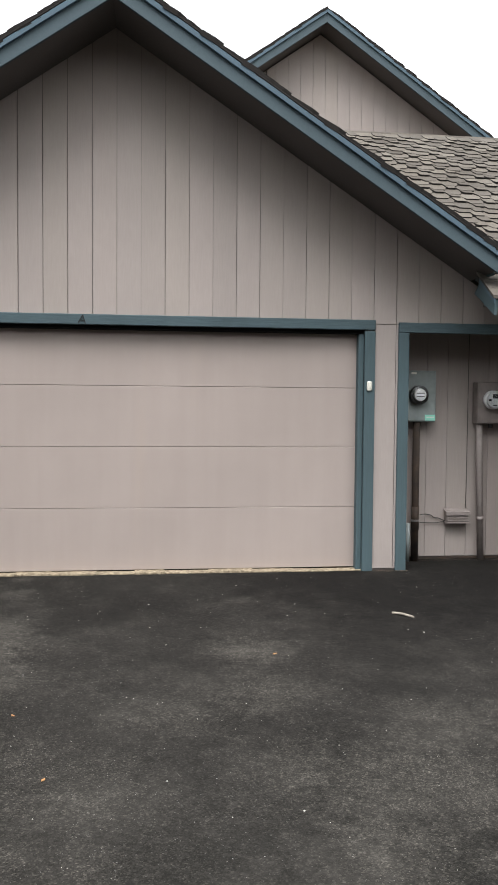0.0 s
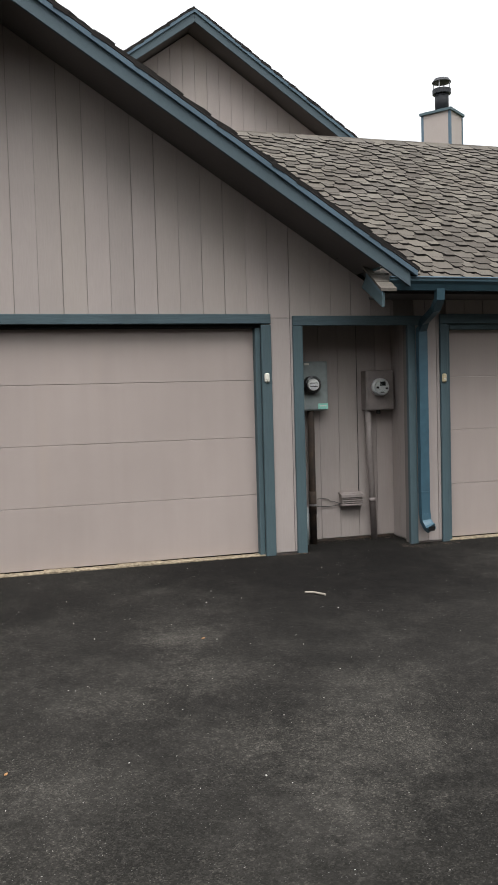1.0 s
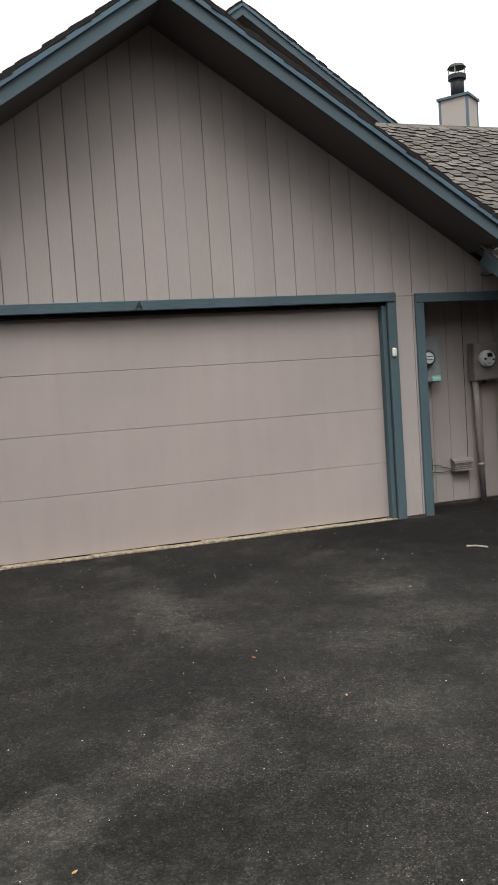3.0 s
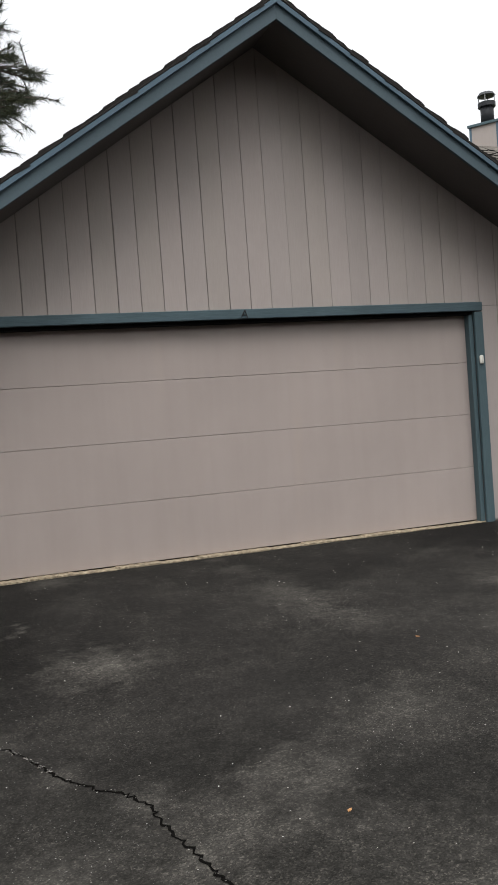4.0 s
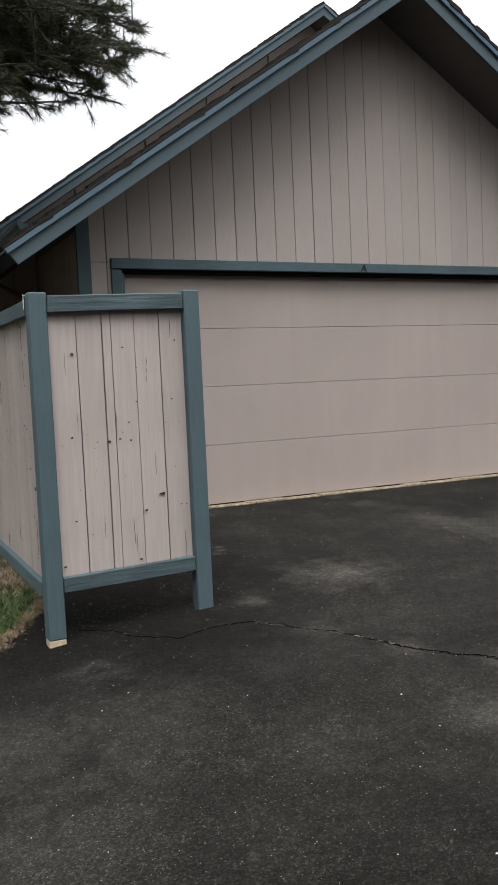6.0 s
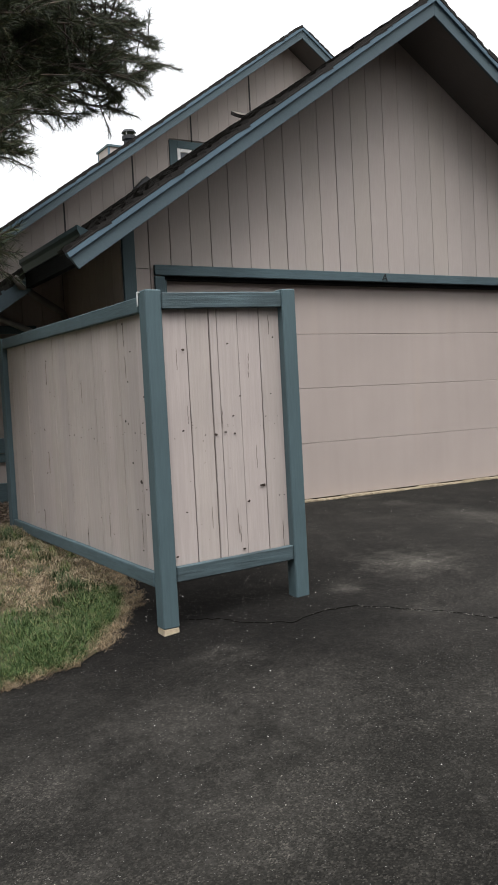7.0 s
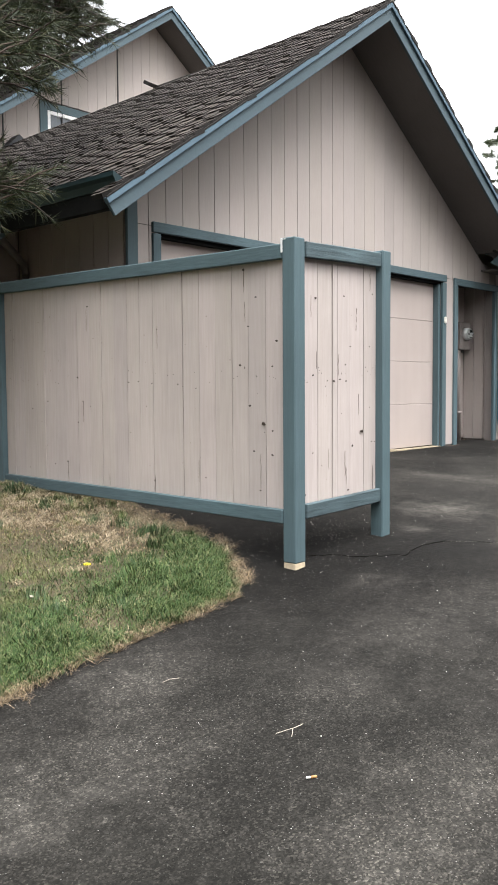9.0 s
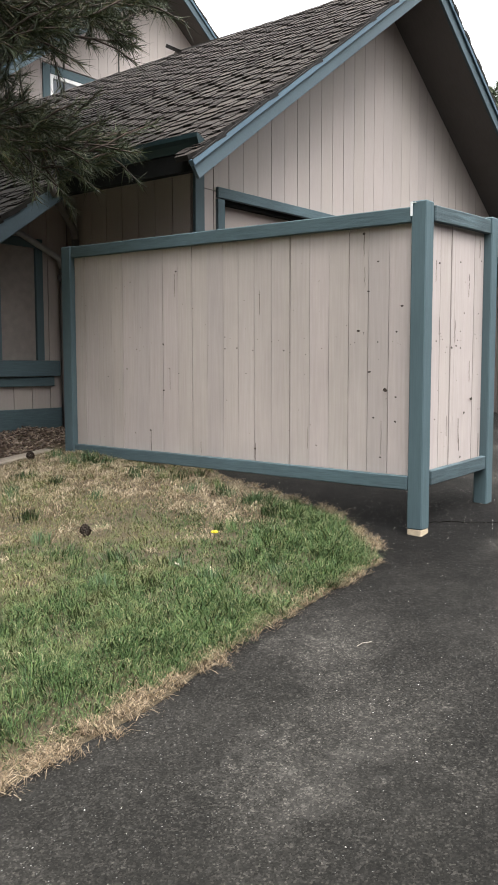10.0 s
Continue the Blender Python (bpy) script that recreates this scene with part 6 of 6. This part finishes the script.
litter_leaf(-3.88, -4.56, 0.013, 35, "curled dry leaf on the asphalt")


def stick(points, r, label):
    t = thing("twig", points[0], label, "twig", "litter on the drive")
    part("stem", tube_bm(points, r, 6), M_STICK, t)
    return t


def on_drive(x, y, h=0.008):
    return (x, y, float(drive_z(x, y)) + h)


stick([on_drive(-0.225, -1.375), on_drive(-0.17, -1.43, 0.014), on_drive(-0.105, -1.5)], 0.008, "short pale stick lying on the asphalt")
twig = stick([on_drive(-7.749, -3.634), on_drive(-7.71, -3.652, 0.01), on_drive(-7.68, -3.668, 0.012), on_drive(-7.639, -3.67)], 0.0014, "forked pale twig on the asphalt")
part("fork", tube_bm([on_drive(-7.69, -3.663, 0.011), on_drive(-7.712, -3.682), on_drive(-7.731, -3.693)], 0.0012, 6), M_STICK, twig)
stick([on_drive(-7.721, -2.996), on_drive(-7.684, -2.999, 0.008), on_drive(-7.653, -3.024)], 0.0014, "thin pale twig on the asphalt")
butt = thing("cigarette_end", on_drive(-7.885, -3.898, 0), "cigarette end with orange filter on the asphalt", "cigarette end")
p = Vector(on_drive(-7.885, -3.898, 0.005))
part("filter", tube_bm([p, p + Vector((0.02, -0.012, 0))], 0.0045, 8), M_LEAF, butt, "orange filter", True)
part("paper", tube_bm([p + Vector((-0.012, 0.007, 0)), p], 0.0045, 8), M_PAPER, butt, "white paper", True)
scrap = part("paper_scrap", box_bm((2.40, -0.07, 0.0), (2.58, 0.0, 0.02), 0.006), M_PAPER, None)
tagged(scrap, "crumpled pale paper scrap by the neighbouring door", "paper scrap")
rl = np.random.RandomState(17)
ng = 1900
gx, gy = rl.uniform(-9.8, 3.0, ng), rl.uniform(-6.2, -0.1, ng)
ok = ~((gx < lawn_edge(gy) + 0.05) & (gy > -2.65))
gx, gy = gx[ok], gy[ok]
near_post = rl.normal(0, 1, (420, 2)) * np.array([0.35, 0.25]) + np.array([-5.8, -2.3])
gx, gy = np.concatenate([gx, near_post[:, 0]]), np.concatenate([gy, near_post[:, 1]])
gz = drive_z(gx, gy)
sz = rl.uniform(0.001, 0.0034, len(gx)) * np.where(rl.uniform(0, 1, len(gx)) > 0.9, 1.8, 1)
oct_ = np.array([[1, 0, 0], [0, 1, 0], [-1, 0, 0], [0, -1, 0], [0, 0, 0.8], [0, 0, -0.3]])
gv = np.stack([gx, gy, gz + 0.001], 1)[:, None] + oct_[None] * sz[:, None, None]
gf = np.array([[0, 1, 4], [1, 2, 4], [2, 3, 4], [3, 0, 4], [1, 0, 5], [2, 1, 5], [3, 2, 5], [0, 3, 5]])
wall_dirt = np.concatenate([np.stack([rl.uniform(0.32, 1.44, 160), rl.normal(0.46, 0.03, 160)], 1), np.stack([rl.uniform(0.0, 0.32, 90), rl.normal(-0.02, 0.015, 90)], 1),
                            np.stack([rl.uniform(1.25, 1.85, 150), rl.normal(-0.06, 0.05, 150)], 1), np.stack([rl.uniform(-5.15, -4.9, 60), rl.normal(-0.03, 0.03, 60)], 1)])
dz = drive_z(wall_dirt[:, 0], wall_dirt[:, 1])
ds = rl.uniform(0.0015, 0.006, len(dz))
dv = np.stack([wall_dirt[:, 0], wall_dirt[:, 1], dz + 0.002], 1)[:, None] + oct_[None] * ds[:, None, None]
dirt = flat_mesh("dirt_crumbs", dv.reshape(-1, 3), (np.arange(len(dz))[:, None, None] * 6 + gf[None]).reshape(-1, 3), M_MULCH)
tagged(dirt, "brown crumbs of dirt and rotten wood along the wall", "dirt", kind="stuff")
grit = flat_mesh("grit", gv.reshape(-1, 3), (np.arange(len(gx))[:, None, None] * 6 + gf[None]).reshape(-1, 3), M_GRIT)
tagged(grit, "pale grit and small stones scattered over the asphalt", "grit", kind="stuff")

# cracks in the asphalt: thin black strips just above it, with pale crumbling rims
crumbs = bmesh.new()


def crumb(x, y, z, size, r):
    """A loose angular chip."""
    top = crumbs.verts.new((x + r.uniform(-0.3, 0.3) * size, y, z + size * 0.7))
    ring = [crumbs.verts.new((x + size * 1.3 * math.cos(a), y + size * math.sin(a), z)) for a in (0.2, 1.5, 2.9, 4.4)]
    for i in range(4):
        crumbs.faces.new((ring[i], ring[(i + 1) % 4], top))


def crack(points, width, label, loose=0.42):
    r = random.Random(len(points) * 7)
    pts = []
    for (x0, y0), (x1, y1) in zip(points, points[1:]):
        for k in range(6):
            s_ = k / 6
            pts.append((x0 + (x1 - x0) * s_ + r.uniform(-0.012, 0.012), y0 + (y1 - y0) * s_ + r.uniform(-0.012, 0.012)))
    pts.append(points[-1])
    bm = bmesh.new()
    prev = None
    for i, (x, y) in enumerate(pts):
        x2, y2 = pts[min(i + 1, len(pts) - 1)]
        x1, y1 = pts[max(i - 1, 0)]
        d = Vector((x2 - x1, y2 - y1, 0)).normalized()
        nrm = Vector((-d.y, d.x, 0))
        w = width * r.uniform(0.45, 1.35) * (0.3 if i in (0, len(pts) - 1) else 1)
        a, b = Vector((x, y, 0)) + nrm * w / 2, Vector((x, y, 0)) - nrm * w / 2
        cur = [bm.verts.new((q.x, q.y, float(drive_z(q.x, q.y)) + h)) for q, h in ((a, 0.0035), (Vector((x, y, 0)), 0.0015), (b, 0.0035))]
        if prev:
            for k in range(2):
                bm.faces.new((prev[k], prev[k + 1], cur[k + 1], cur[k]))
        prev = cur
    for x, y in pts:
        for k in range(3):
            if r.random() < loose:
                cx_, cy_, h_ = x + r.gauss(0, 0.012), y + r.gauss(0, 0.012), r.uniform(0.0015, 0.0045)
                crumb(cx_, cy_, float(drive_z(cx_, cy_)) + 0.002, h_, r)
    ob = part("crack", bm, M_CRACK, None)
    return tagged(ob, label, "crack", "cracks in the drive", "structure")


crack([(-4.869, -3.635), (-4.817, -3.742), (-4.762, -3.808), (-4.69, -3.905), (-4.61, -3.984), (-4.562, -4.071), (-4.522, -4.166), (-4.52, -4.266), (-4.495, -4.389), (-4.464, -4.51), (-4.438, -4.65), (-4.42, -4.742), (-4.399, -4.84), (-4.38, -4.91), (-4.405, -4.98), (-4.37, -5.25), (-4.29, -5.5)], 0.012, "jagged dark crack running across the asphalt", 0.16)
crack([(-5.45, -2.882), (-5.288, -2.944), (-5.191, -3.068), (-5.066, -3.247), (-4.956, -3.407), (-4.895, -3.545), (-4.869, -3.635)], 0.01, "crumbling crack with a pale raised rim", 0.3)
crack([(-6.1, -2.42), (-5.96, -2.54), (-5.88, -2.69), (-5.70, -2.91), (-5.45, -2.882)], 0.006, "fine dark crack beside the fence posts", 0.1)
rk = random.Random(77)
for (x0, y0), (x1, y1) in zip([(-5.288, -2.944), (-5.191, -3.068), (-5.066, -3.247), (-4.956, -3.407), (-4.895, -3.545)], [(-5.191, -3.068), (-5.066, -3.247), (-4.956, -3.407), (-4.895, -3.545), (-4.85, -3.64)]):
    for k in range(20):                  # the raised rim: a close line of broken edge
        q = rk.random()
        x, y = x0 + (x1 - x0) * q + rk.gauss(0.008, 0.004), y0 + (y1 - y0) * q - 0.009 + rk.gauss(0, 0.004)
        crumb(x, y, float(drive_z(x, y)) + 0.001, rk.uniform(0.002, 0.0055), rk)
chips_along = part("crack_crumbs", crumbs, M_CHIPS, None)
tagged(chips_along, "pale crumbs of broken asphalt along the cracks", "crumbs", kind="stuff")

# ---- shingles, laid piece by piece: granules on top, black cut edges ----
CUT_FACES = [0, 1, 1, 1, 1, 1, 1, 1]


def tab_mesh(name, w, depth, cut, thick, shear=0.0, face=None):
    """One trapezoid shingle tab: x along the course, y up the slope, z out of the roof."""
    o = [(-w / 2 + cut, 0), (w / 2 - cut, 0), (w / 2, depth * 0.36), (w / 2, depth), (-w / 2, depth), (-w / 2, depth * 0.36)]
    v = [(x + shear * (y < 0.01), y, thick) for x, y in o] + [(x + shear * (y < 0.01), y, 0.0) for x, y in o]
    n = len(o)
    f = [tuple(range(n))] + [(i, i + n, (i + 1) % n + n, (i + 1) % n) for i in range(n)]
    f.append(tuple(range(2 * n - 1, n - 1, -1)))
    me = bpy.data.meshes.new(name)
    me.from_pydata(v, [], f)
    me.materials.append(face or M_SHINGLE)
    me.materials.append(M_CUT)
    me.polygons.foreach_set("material_index", CUT_FACES)
    return me, np.array(v), f


WIDTHS = (0.20, 0.125, 0.18, 0.11)
SHAPES = list(zip(WIDTHS, (0.03, 0.018, 0.028, 0.016), (0.041, 0.045, 0.04, 0.044), (0.0, 0.006, -0.006, 0.0)))
TABS = [tab_mesh("shingle", w, 0.19, c, t, q) for w, c, t, q in SHAPES]
# the same tabs in the shingle with shade in its colour
SHADED_TABS = [tab_mesh("shingle", w, 0.19, c, t, q, M_SHINGLE_SHADED) for w, c, t, q in SHAPES]


def lay(parent, to_world, length, run, inside, near, seed, exposure=0.129, edge=None, start=None, tabs=TABS):
    """Courses of stepped tabs over a roof slope; to_world(u, s) gives the frame at u along the eave, s up the slope.
    edge: where along the eave the rake ends, which the last tab of each course then meets."""
    r = random.Random(seed)
    single, rest_v, rest_f, count = [], [], [], 0
    rows = int(run / exposure)
    for row in range(rows):
        u, odd = (-0.15 + r.uniform(-0.08, 0.08)) if start is None else start + r.uniform(-0.012, 0.008), r.random() < 0.5
        end = (length + 0.1) if edge is None else edge + r.uniform(-0.008, 0.012)
        while u < end:
            odd = not odd if r.random() < 0.96 else odd
            k = r.choice((1, 3)) if odd else r.choice((0, 2))
            w = WIDTHS[k]
            s = row * exposure + r.uniform(-0.008, 0.008) + (0.044 if odd else 0)
            s = min(s, run - 0.18)
            if edge is not None and u + w > end:
                u = end - w
            uc = u + w / 2
            u += w + 0.003
            if not inside(uc, s):
                continue
            m = to_world(uc, s) @ pose(0, 0, 0.001, -5.0 + r.uniform(-0.6, 0.6), 0, r.uniform(-0.8, 0.8))
            if near(uc, s) and len(single) < 300:
                single.append((k, m))
            else:
                vv = tabs[k][1]
                mm = np.array(m)
                rest_v.append(vv @ mm[:3, :3].T + mm[:3, 3])
                rest_f.extend([tuple(i + count for i in f) for f in tabs[k][2]])
                count += len(vv)
            if edge is not None and abs(uc + w / 2 - end) < 0.001:
                break
    for k, m in single:
        ob = new("shingle", tabs[k][0])
        ob.parent = parent
        ob.matrix_local = Matrix.Translation(-BASE[parent]) @ m
    if rest_v:
        ob = flat_mesh("shingle_field", np.concatenate(rest_v), rest_f, tabs[0][0].materials[0], parent)
        ob["kind"] = "stuff"
        ob.data.materials.append(M_CUT)
        ob.data.polygons.foreach_set("material_index", CUT_FACES * (len(rest_f) // len(CUT_FACES)))


def slope_frame(origin, along, up):
    a, b = Vector(along).normalized(), Vector(up).normalized()
    n = a.cross(b)
    rot = Matrix((a, b, n)).transposed().to_4x4()
    o = Vector(origin)
    return lambda u, s: Matrix.Translation(o + a * u + b * s) @ rot


# neighbour's front slope: eave along +x
fw = slope_frame((-2.2, W_EAVE_Y - 0.05, W_EAVE_Z - 0.03 - 0.05 * W_SLOPE), (1, 0, 0), (0, 1, W_SLOPE))
run_w = (W_RIDGE_Y - W_EAVE_Y + 0.02) * math.hypot(1, W_SLOPE)


def in_wing(u, s):
    x, y = -2.2 + u, W_EAVE_Y - 0.05 + s / math.hypot(1, W_SLOPE)
    return 2.5 + W_SLOPE * (y - W_EAVE_Y) > (roof_a(x) - 0.14 if x < 0.99 and (x < 0.9 or y > -0.33) else -9) and x < W_END - 0.1


lay(wing_roof, fw, W_END + 2.2, run_w, in_wing, lambda u, s: 3.2 < u < 6.6 and s < 3.1, 51)
# garage, left slope: eave along -y seen from outside
fl = slope_frame((EAVE_L, ROOF_BACK, roof_a(EAVE_L) - 0.035 - DIP * (ROOF_BACK - RAKE_Y)), (0, -1, DIP), (1, 0, SLOPE_L))
run_l = (PEAK_X - EAVE_L + 0.05) * math.hypot(1, SLOPE_L)
lay(roof_left, fl, ROOF_BACK - RAKE_Y + 0.02, run_l, lambda u, s: u > ROOF_BACK + 0.41 or s > (EAVE_G - EAVE_L - 0.03) * math.hypot(1, SLOPE_L), lambda u, s: u > 4.9 and s < 4.2, 52, edge=ROOF_BACK - RAKE_Y + 0.018, tabs=SHADED_TABS)
# lower roof left of the eave
fl2 = slope_frame((-7.34, ROOF_BACK, roof_a(-7.34) - 0.035 - DIP * (ROOF_BACK - RAKE_Y)), (0, -1, DIP), (1, 0, SLOPE_L))
lay(roof_left, fl2, ROOF_BACK - 1.12, (EAVE_G + 7.34) * math.hypot(1, SLOPE_L), lambda u, s: True, lambda u, s: False, 53, edge=ROOF_BACK - 1.07, tabs=SHADED_TABS)
# garage, right slope
fr_ = slope_frame((EAVE_R + 0.03, RAKE_Y, roof_a(EAVE_R + 0.03) - 0.03), (0, 1, 0), (-1, 0, SLOPE_R))


def in_right(u, s):
    x, y = EAVE_R + 0.03 - s / math.hypot(1, SLOPE_R), RAKE_Y + u
    return roof_a(x) > 2.5 + W_SLOPE * (y - W_EAVE_Y) - 0.05 and (x < TIP_X or u < 0.12)


lay(roof_right, fr_, 3.7, (EAVE_R - PEAK_X) * math.hypot(1, SLOPE_R), in_right, lambda u, s: False, 54, start=-0.018)
# townhouse, courses along both slopes near the rake
fh = slope_frame((HX0, H_RAKE + 3.0, roof_h(HX0) - 0.035), (0, -1, 0), (1, 0, H_SL))
lay(house, fh, 3.0, (HP_X - HX0) * math.hypot(1, H_SL), lambda u, s: True, lambda u, s: False, 55, edge=3.018)
fh2 = slope_frame((HX1, H_RAKE, roof_h(HX1) - 0.035), (0, 1, 0), (-1, 0, H_SR))
lay(house, fh2, 2.85, (HX1 - HP_X) * math.hypot(1, H_SR), lambda u, s: True, lambda u, s: False, 56, start=-0.018)
# ridge caps of the garage
for k in range(29):
    y = RAKE_Y - 0.03 + k * 0.24
    d = 0.012 + DIP * 0.24 * k
    prism("ridge_cap", [(PEAK_X - 0.05, roof_a(PEAK_X - 0.05) - 0.008 - d), (PEAK_X, PEAK_Z + 0.006 - d), (PEAK_X + 0.12, roof_a(PEAK_X + 0.12) - 0.006 - d), (PEAK_X, PEAK_Z - 0.012 - d)], "y", y, y + 0.236, M_SHINGLE, garage)
# flashing saddle where the garage ridge meets the house wall
prism("ridge_flashing", [(PEAK_X - 0.2, roof_a(PEAK_X - 0.2) - 0.09), (PEAK_X, PEAK_Z - 0.02), (PEAK_X + 0.28, roof_a(PEAK_X + 0.28) - 0.02)], "y", H_WALL - 0.25, H_WALL - 0.035, M_FLUE, garage, 0.0, "dark metal flashing saddle")
